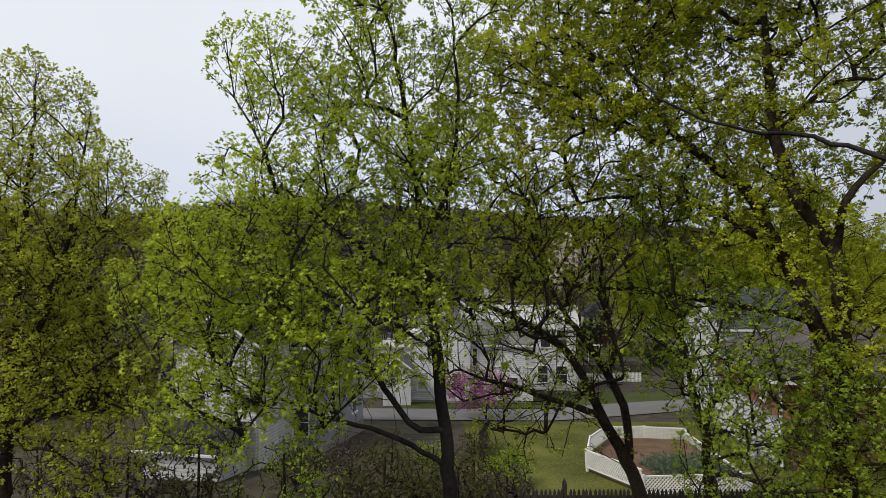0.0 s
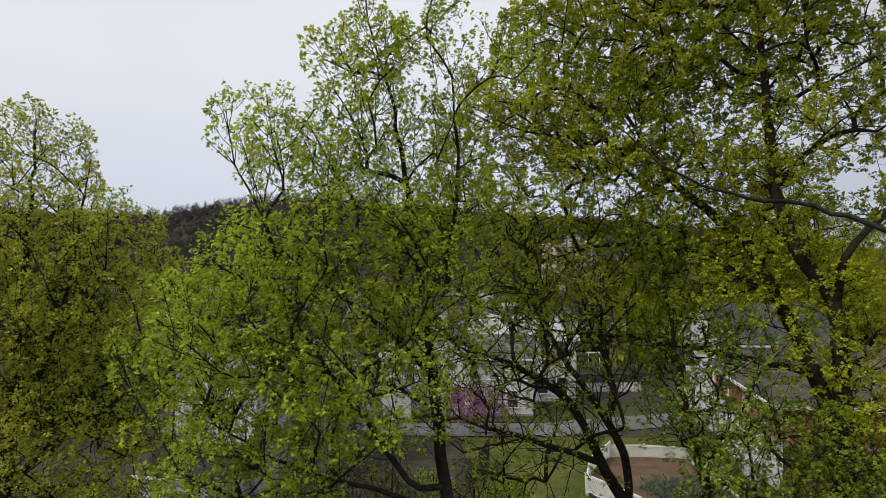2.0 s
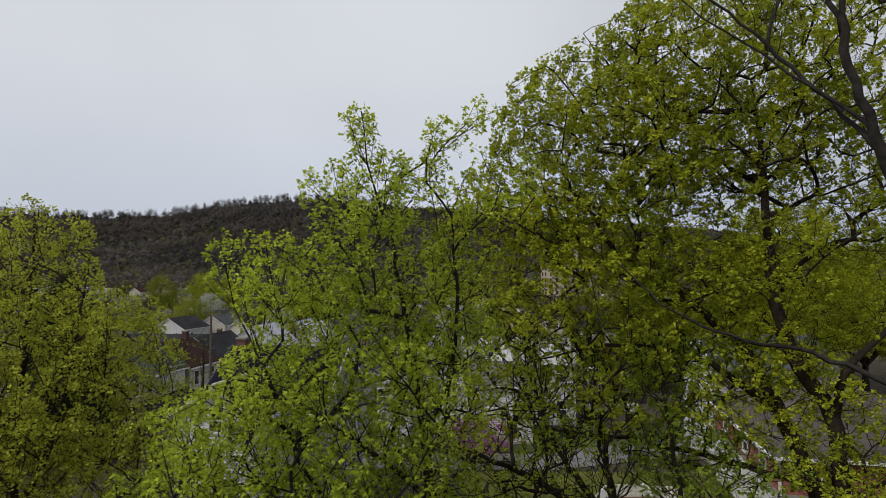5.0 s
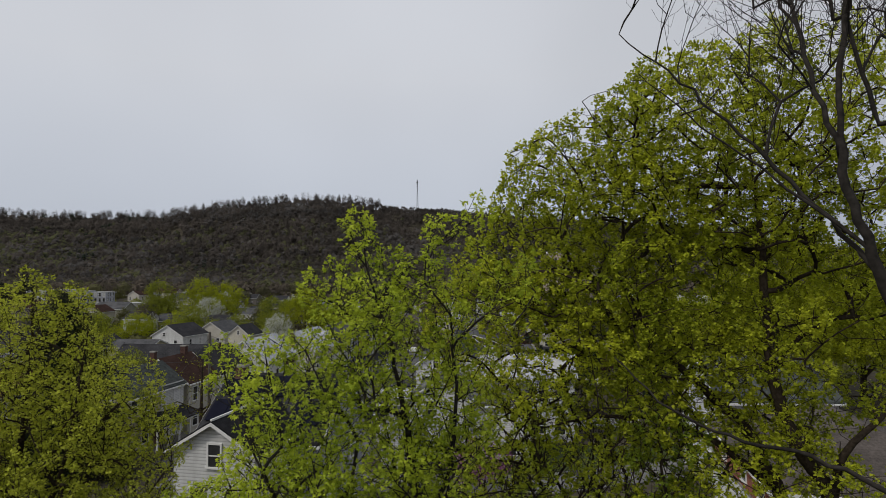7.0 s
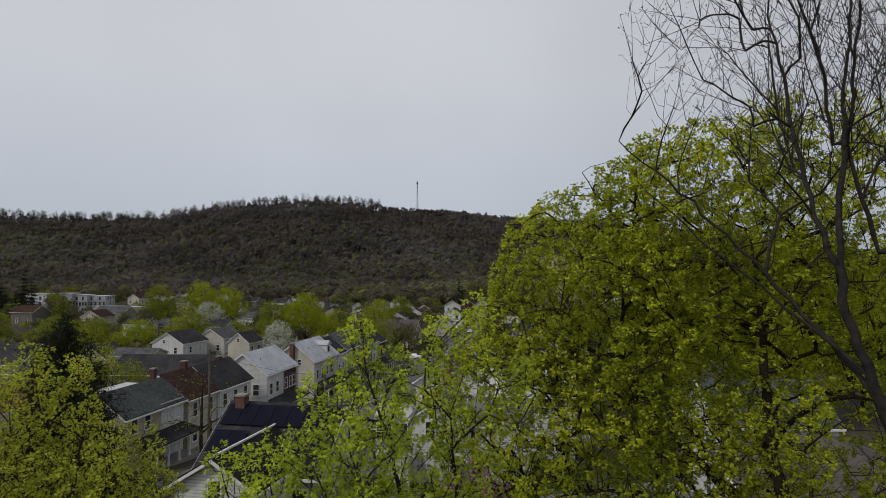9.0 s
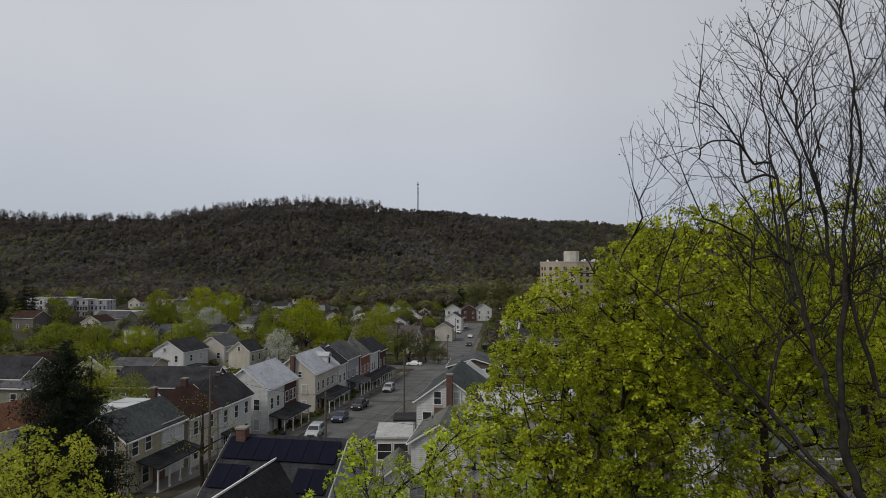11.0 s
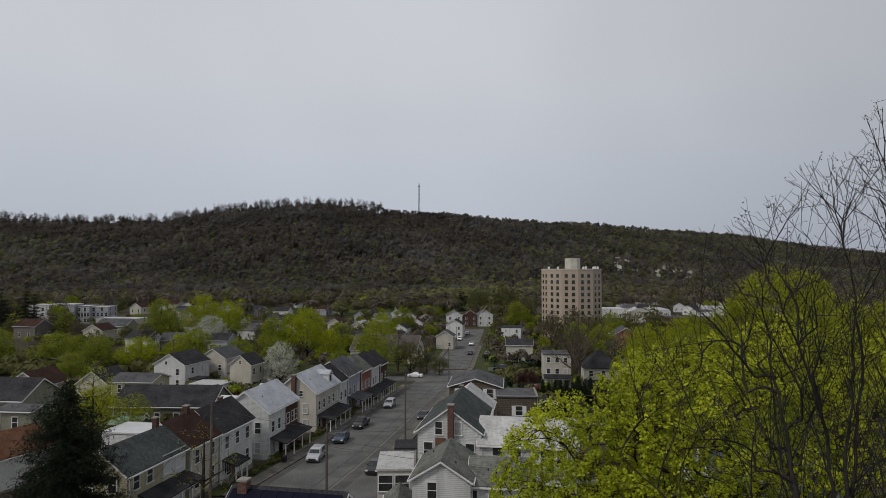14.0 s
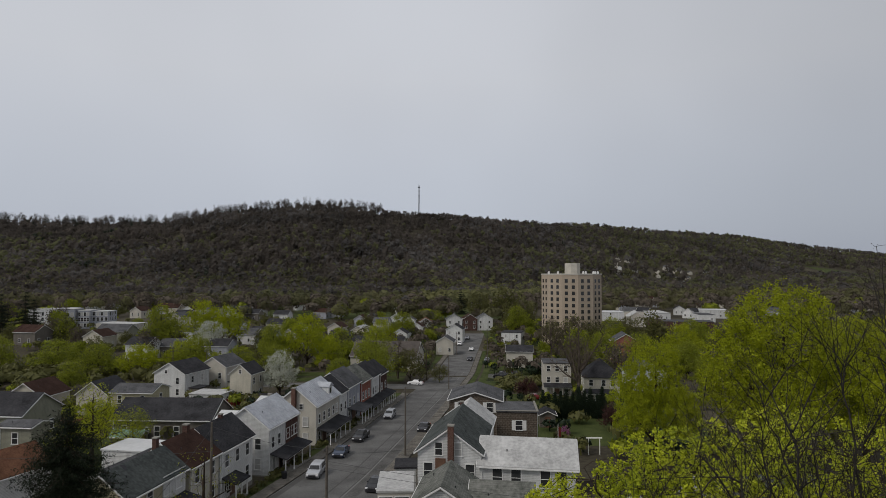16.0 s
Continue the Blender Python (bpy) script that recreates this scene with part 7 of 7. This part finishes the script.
FAR_EDGES = [
    (-40, 300, 9, 12, 5.0, CREAM_SIDING, ROOF_PALE), (-20, 290, 7, 8, 5.0, WHITE_SIDING, ROOF_DARK), (66.5, 224, 9, 10, 8.6, RED_BRICK, ROOF_GREY),
    (-105, 300, 9, 16, 5.6, WHITE_SIDING, ROOF_DARK), (-92, 288, 8, 12, 4.8, WHITE_SIDING, ROOF_GREY), (-78, 275, 8, 9, 5.2, GREY_SIDING, ROOF_DARK), (-125, 310, 9, 12, 6, CREAM_SIDING, ROOF_GREY),
    (-135, 240, 8, 9, 5.4, CREAM_SIDING, ROOF_BROWN), (-112, 228, 8, 9, 5.4, WHITE_SIDING, ROOF_DARK), (-160, 238, 8, 10, 5.4, TAUPE_SIDING, ROOF_BROWN), (-140, 262, 9, 14, 5, GREEN_SIDING, ROOF_GREY), (-150, 285, 10, 20, 5.5, STUCCO, ROOF_PALE),
    (56, 170, 9, 10, 5.0, WHITE_SIDING, ROOF_GREY),
    (110, 420, 14, 26, 6, WHITE_SIDING, ROOF_WHITE), (150, 430, 12, 30, 5, ROOF_WHITE, ROOF_PALE), (175, 410, 10, 20, 5, WHITE_SIDING, ROOF_GREY), (136, 350, 14, 34, 5.5, DARK_BRICK, ROOF_GREY), (120, 380, 10, 18, 6, STUCCO, ROOF_PALE), (195, 440, 12, 22, 6, WHITE_SIDING, ROOF_WHITE),
]
for x, y, w, l, h, wall, roof in FAR_STREET + FAR_EDGES:
    turn = RNG.choice([-10, 80]) + RNG.uniform(-6, 6)
    turn = RNG.uniform(-4, 4) if (345 < y < 372 and abs(x) < 30) or 140 < y < 180 else turn
    zs = (1.2, 4.0) if h > 5.4 else (1.4,)
    u = min(l, w) * 0.28
    wins = [(fc, q, z, 0.9, 1.4) for fc in ("S", "E", "W") for q in (-u, u) for z in zs]
    house(x, y, turn, w, l, h, w * 0.3, wall, roof, "%s house with a %s roof in the valley town" % (wall.name.split("_")[0], roof.name.split("_")[0]), windows=wins, flat=l > 18 or (x, y) == (32.5, 283), group="valley houses")
house(27.2, 217.5, 84, 8.0, 9.2, 5.8, 1.7, STUCCO, ROOF_DARK, "tan blank walled building with a dark low roof", group="valley houses")
house(30.2, 163.0, -6, 7.0, 8.0, 8.3, 0.5, STUCCO, ROOF_GREY, "tan two storey house with a flat roof and front porch", flat=True, windows=rows_of("S", (-2.2, 0, 2.2), (6.3, 3.4), 0.9, 1.3), porch=[dict(face="S", u0=-3.4, u1=3.4, depth=2.2, high=3.0, posts=4)], group="valley houses")
house(39.5, 153.5, -8, 8.4, 8.8, 5.9, 4.2, CREAM_SIDING, ROOF_DARK, "cream house with a steep dark hipped roof and porch", hip=True, windows=rows_of("S", (-2.6, 0.4, 2.6), (3.9,), 0.9, 1.4) + rows_of("W", (-2, 2), (3.9, 1.2)), porch=[dict(face="S", u0=-4.0, u1=2.4, depth=2.2, high=2.9, posts=4)], group="valley houses")
house(-19.5, 217, 82, 16, 23, 4.6, 4.4, STUCCO, ROOF_TAUPE, "large hall with a broad grey brown roof behind the street trees", group="valley houses")
for x, y, l, wall, roof in ((-246, 760, 60, RED_BRICK, ROOF_RUST), (-150, 745, 70, STUCCO, ROOF_GREY), (-172, 770, 12, WHITE_SIDING, ROOF_WHITE), (-190, 735, 46, STUCCO, ROOF_PALE)):
    house(x, y, 90, 16, l, 4.5, 0.5, wall, roof, "long low far building at the foot of the ridge", flat=True, group="far sheds")
# white apartment blocks
for x, y, w, l, h, turn in ((-196, 308, 17, 16, 9.2, 8), (-184, 301, 8, 9, 9.6, 6), (-176.5, 303, 5.5, 9, 8.8, 6), (-170, 306, 8, 10, 8.2, 6)):
    house(x, y, turn, w, l, h, 0.6, WHITE_SIDING if x < -185 else GREY_SIDING, ROOF_PALE, "white three storey apartment building", windows=rows_of("S", [w * q for q in (-0.36, -0.12, 0.12, 0.36)], (0.9, 3.7, 6.3), 1.1, 1.7) + rows_of("E", (-3, 0, 3), (0.9, 3.7, 6.3), 1.1, 1.7), flat=True, category="apartment building", group="apartment buildings")
for i in range(34):
    s = rg.uniform(-0.52, -0.08)
    y = rg.uniform(225, 410)
    x = s * y
    if math.hypot(x + 171, y - 300) < 34 or math.hypot(x + 19, y - 217) < 20:
        continue
    house(x, y, rg.choice([-10, 80]), 7.5, 10, rg.uniform(4.2, 6.0), 2.4, (WHITE_SIDING, STUCCO, GREY_SIDING, CREAM_SIDING, TAUPE_SIDING)[i % 5], (ROOF_DARK, ROOF_GREY, ROOF_BROWN)[i % 3], "house with a dark roof among the valley trees", windows=[(f, q, 1.5, 1.0, 1.5) for f in ("S", "E", "W") for q in (-2, 2)], group="valley houses")
for i in range(60):
    s = rg.uniform(-0.6, 0.75)
    y = rg.uniform(420, 640)
    x = s * y
    house(x, y, rg.uniform(-90, 90), 8, 10, 4.5, 2.6, (WHITE_SIDING, CREAM_SIDING, STUCCO, GREY_SIDING)[i % 4], (ROOF_GREY, ROOF_DARK, ROOF_BROWN)[i % 3], "small distant house among the trees", windows=[("S", q, 1.4, 1.0, 1.4) for q in (-2, 2)], group="distant houses")
for i in range(34):
    s = rg.uniform(0.275, 0.435)
    y = rg.uniform(985, 1160)
    x = s * y
    house(x, y, rg.uniform(-30, 30), 6.5, 7.5, 3.8, 2.4, (WHITE_SIDING, CREAM_SIDING, STUCCO, STUCCO)[i % 4], ROOF_GREY, "pale hillside house seen far off", group="hillside houses", verge=False)

patch("hill_field", 850, 1330, 925, 1450, GRASS, "green sloping field among the far woods", "field", 0.4, -8, 14)

# ---- woods of the ridge ----


def woods(name, xs, ys, tall, wide, tris, mat, label, seed, top=0.0, flake=0.17, sink=0.0, mid=0.58):
    """Many small ragged crowns joined into one: flakes scattered through each crown's egg-shaped space, and a thin stem."""
    rg = np.random.default_rng(seed)
    n = len(xs)
    base = np.stack([xs, ys, land(xs, ys) - sink], 1)
    hh = tall * rg.uniform(0.7, 1.25, n)
    ww = wide * rg.uniform(0.7, 1.3, n)
    d = rg.normal(0, 1, (n, tris, 3))
    d /= np.linalg.norm(d, axis=2)[..., None]
    d[..., 2] = np.where(d[..., 2] < -0.3, -d[..., 2], d[..., 2])
    e1 = np.cross(d, np.array((0.2, 0.3, 0.93)))
    e1 /= np.linalg.norm(e1, axis=2)[..., None] + 1e-6
    e2 = np.cross(d, e1)
    d = d * rg.random((n, tris, 1)) ** 0.22
    c = base[:, None] + d * np.stack([ww, ww, hh * (1 - mid)], 1)[:, None]
    c[..., 2] += (hh * mid)[:, None]
    sz = (ww * flake)[:, None, None, None] * rg.uniform(0.6, 1.3, (n, tris, 1, 1))
    ang = rg.uniform(0, 6.283, (n, tris, 1)) + np.array((0.0, 2.1, 4.2))
    tri = c[:, :, None] + (np.cos(ang)[..., None] * e1[:, :, None] + np.sin(ang)[..., None] * e2[:, :, None]) * sz * 1.7
    tri += rg.normal(0, 0.45, (n, tris, 3, 3)) * sz * np.array((1, 1, 1.0 + top))
    stem = np.stack([base + (0.15, 0, 0), base - (0.15, 0, 0), base + np.stack([np.zeros(n), np.zeros(n), hh * 0.9], 1)], 1)
    allt = np.concatenate([tri.reshape(-1, 3, 3), stem])
    return tagged(new(name, quads_mesh(name, allt, 3, mat)), label, "woods", kind="stuff")


def wooded(x, y, rg):
    """False in the far field and for most of the clearing round the hillside houses."""
    s = x / y
    field = (s > 0.59) & (s < 0.68) & (y > 1270) & (y < 1455)
    village = (s > 0.265) & (s < 0.445) & (y > 925) & (y < 1190) & (rg.random(len(x)) < 0.7)
    return ~(field | village)


def clumps(n, count, radius, u0, u1, seed, s0=-0.86, s1=0.86):
    """Spots on the slope gathered in clumps."""
    cx, cy = hill_spots(count, u0, u1, seed, s0, s1)
    rg = np.random.default_rng(seed + 1)
    k = rg.integers(0, len(cx), n)
    x, y = cx[k] + rg.normal(0, radius * 1.6, n), cy[k] + rg.normal(0, radius, n)
    keep = wooded(x, y, rg)
    return x[keep], y[keep]


def hill_spots(n, u0, u1, seed, s0=-0.86, s1=0.86):
    rg = np.random.default_rng(seed)
    s = rg.uniform(s0, s1, n)
    r = np.interp(s, RIDGE_S, RIDGE_R)
    foot = np.interp(s, (-1.0, 0.0, 0.35, 0.8), (640, 700, 850, 1000))
    u = rg.uniform(u0, u1, n)
    y = foot + (r - foot) * u
    keep = wooded(s * y, y, rg)
    return (s * y)[keep], y[keep]


def flat_spots(n, seed, y0=380, y1=800):
    rg = np.random.default_rng(seed)
    y = y0 + (y1 - y0) * rg.random(n) ** 0.8
    x = rg.uniform(-0.86, 0.9, n) * y
    keep = (np.abs(x - np.interp(y, SY, SX)) > 9) & ~((x > 0.25 * y) & (x < 0.47 * y) & (y > 300) & (y < 450)) & ~((x > -0.1 * y) & (x < 0.1 * y) & (y > 225) & (y < 372))
    keep &= ~((np.abs(x + 200) < 90) & (y > 640) & (y < 775))
    return x[keep], y[keep]


hx, hy = flat_spots(1300, 321, 60, 420)
free = (np.abs(hy - 174) > 8) & (np.abs(hx - np.interp(hy, SY, SX)) > 17) & (hy > 90)
woods("yard_shrubs", hx[free], hy[free], 3.0, 1.9, 60, OLIVE_LEAF, "low shrubs and hedges between the yards", 322)
hx, hy = flat_spots(420, 323, 90, 420)
free = (np.abs(hy - 174) > 8) & (np.abs(hx - np.interp(hy, SY, SX)) > 17)
woods("green_shrubs", hx[free], hy[free], 3.0, 1.8, 70, TOWN_LEAF, "fresh green shrubs between the yards", 324)
rg = np.random.default_rng(91)
hy = rg.uniform(70, 152, 120)
hx = np.interp(hy, SY, SX) - rg.uniform(7.9, 9.4, 120)
woods("porch_shrubs", hx, hy, 0.9, 0.5, 60, OLIVE_LEAF, "low brown green plants before the porches", 92)
rg = np.random.default_rng(95)
woods("lot_hedges", rg.uniform(16, 42, 70), rg.uniform(166, 182, 70), 2.6, 1.5, 80, OLIVE_LEAF, "rough hedges round the car park", 96)
woods("lot_evergreens", rg.uniform(22, 44, 26), rg.uniform(196, 212, 26), 3.2, 1.5, 90, CEDAR, "dark evergreen bushes beside the blank wall", 97)
rg = np.random.default_rng(99)
for tone, count, tall, wide, label, seed in ((OLIVE_LEAF, 190, 2.6, 1.6, "half leafed shrubs in the yards of the far street", 103), (TOWN_LEAF, 90, 2.4, 1.5, "fresh green shrubs in the yards of the far street", 104), (TWIGS, 110, 5.0, 2.2, "bare brown bushes in the yards of the far street", 105), (CEDAR, 36, 3.0, 1.1, "small dark evergreens in the yards of the far street", 106)):
    hy = rg.uniform(196, 372, count)
    hx = np.interp(hy, SY, SX) + rg.choice((-1, 1), count) * rg.uniform(9.0, 42.0, count)
    free = (np.hypot(hx + 19.5, hy - 217) > 15) & (np.hypot(hx - 27, hy - 217) > 7)
    woods("street_shrubs", hx[free], hy[free], tall, wide, 70, tone, label, seed)
for i in range(26):
    y = rg.uniform(226, 368)
    side = rg.choice((-1, 1))
    x = float(np.interp(y, SY, SX)) + side * rg.uniform(13, 42)
    if math.hypot(x - 60, y - 284) > 24 and not (20 < x < 40 and y < 290):
        plant(int(rg.choice((6, 7, 8, 5), p=(0.25, 0.25, 0.3, 0.2))), x, y, rg.uniform(0.35, 0.6))
rg = np.random.default_rng(77)
woods("row_shrubs", rg.uniform(-165, -52, 110), rg.uniform(166, 192, 110), 4.6, 2.8, 90, OLIVE_LEAF, "half leafed undergrowth below the street trees", 78)
woods("far_bare_trees", *flat_spots(760, 311), 12, 5.2, 130, TWIGS, "brown leafless trees along the foot of the ridge", 312, -0.4, 0.12)
woods("far_olive_trees", *flat_spots(640, 313), 11, 5.4, 130, OLIVE_FAR, "half leafed olive trees along the foot of the ridge", 314, -0.4, 0.13)
woods("far_green_trees", *flat_spots(110, 315), 9, 5.0, 130, TOWN_LEAF, "scattered far trees in fresh leaf", 316)
woods("woods_bare", *hill_spots(12500, -0.12, 1.01, 301), 13, 4.6, 24, WOODS, "brown leafless woods covering the far ridge", 302, 1.0, 0.27, 0.0, 0.52)
woods("woods_grey", *clumps(3000, 46, 46, -0.1, 0.98, 303), 14, 4.6, 26, WOODS_GREY, "grey leafless woods in patches on the ridge", 304, 1.0, 0.27, 0.0, 0.52)
woods("woods_greening", *clumps(2200, 40, 40, -0.2, 0.6, 305), 13.5, 4.6, 26, WOODS_GREEN, "patches of greening trees on the far ridge", 306, 0.6, 0.27, 0.0, 0.52)
woods("woods_low", *hill_spots(2900, -0.3, 0.22, 309), 11, 4.8, 30, OLIVE_FAR, "olive trees on the lower slopes of the ridge", 310, 0.4, 0.25, 0.0, 0.52)
woods("woods_mixed", *clumps(2600, 60, 46, -0.05, 0.95, 331, 0.1, 0.86), 13.5, 5.0, 26, WOODS_GREEN, "olive green trees mixed into the lower end of the ridge", 332, 0.6, 0.27, 0.0, 0.52)
woods("olive_belt", *hill_spots(1000, -0.3, 0.12, 361, -0.03, 0.24), 12, 5.2, 34, OLIVE_BELT, "soft olive trees along the foot of the slope", 362, 0.4, 0.25, 0.0, 0.52)
hx, hy = hill_spots(430, 0.955, 1.0, 305, -0.86, -0.1)
woods("ridge_fringe", hx, hy, 25.0, 4.4, 150, WOODS, "bare trees standing up along the ridge line", 306, 0.9, 0.075, 0.5, 0.56)
hx, hy = hill_spots(640, 0.95, 1.0, 345, -0.86, 0.5)
woods("ridge_brush", hx, hy, 13.0, 4.6, 70, WOODS_GREY, "lower grey trees along the ridge line", 346, 0.3, 0.11, 2.5, 0.45)
woods("ridge_evergreens", *clumps(46, 16, 22, 0.955, 0.995, 351, -0.8, -0.3), 20, 3.0, 70, CEDAR, "dark evergreens standing out on the ridge line", 352, 0.4, 0.17, 1.0)
woods("ridge_pines", *hill_spots(150, 0.9, 1.0, 307, -0.02, 0.86), 13, 2.8, 50, CEDAR, "dark pines along the ridge line", 308, 0.0, 0.17, 1.0)
woods("slope_pines", *clumps(110, 14, 16, 0.1, 0.8, 311), 15, 3.2, 60, CEDAR, "dark pines in small groups on the slope", 312)

rg = np.random.default_rng(41)
hx = np.concatenate([rg.uniform(-62, -30, 46), rg.uniform(12, 40, 22)])
hy = np.concatenate([rg.uniform(110, 150, 46), rg.uniform(86, 150, 22)])
woods("dark_hedges", hx, hy, 2.6, 1.5, 70, CEDAR, "dark evergreen shrubs in the yards", 326)

# ---- thicket on the near slope ----
for k, (x, y, h, r) in enumerate(((0.4, 16.5, 2.6, 1.5), (1.8, 17.2, 2.3, 1.3), (-1.6, 15.5, 2.9, 1.7), (-4.2, 16.0, 3.0, 1.9), (-7.0, 17.0, 3.2, 2.0), (-9.6, 18.0, 3.0, 2.0), (-12.4, 18.4, 3.2, 2.2), (10.6, 16.5, 2.6, 1.6), (-6.2, 25.5, 2.4, 1.6), (-4.2, 26.5, 2.2, 1.5), (-2.2, 25.8, 2.6, 1.6), (-0.4, 26.8, 2.0, 1.4), (1.4, 27.4, 2.4, 1.5), (-3.2, 23.4, 1.8, 1.4), (-0.8, 23.0, 1.9, 1.4), (3.0, 26.6, 1.7, 1.2))):
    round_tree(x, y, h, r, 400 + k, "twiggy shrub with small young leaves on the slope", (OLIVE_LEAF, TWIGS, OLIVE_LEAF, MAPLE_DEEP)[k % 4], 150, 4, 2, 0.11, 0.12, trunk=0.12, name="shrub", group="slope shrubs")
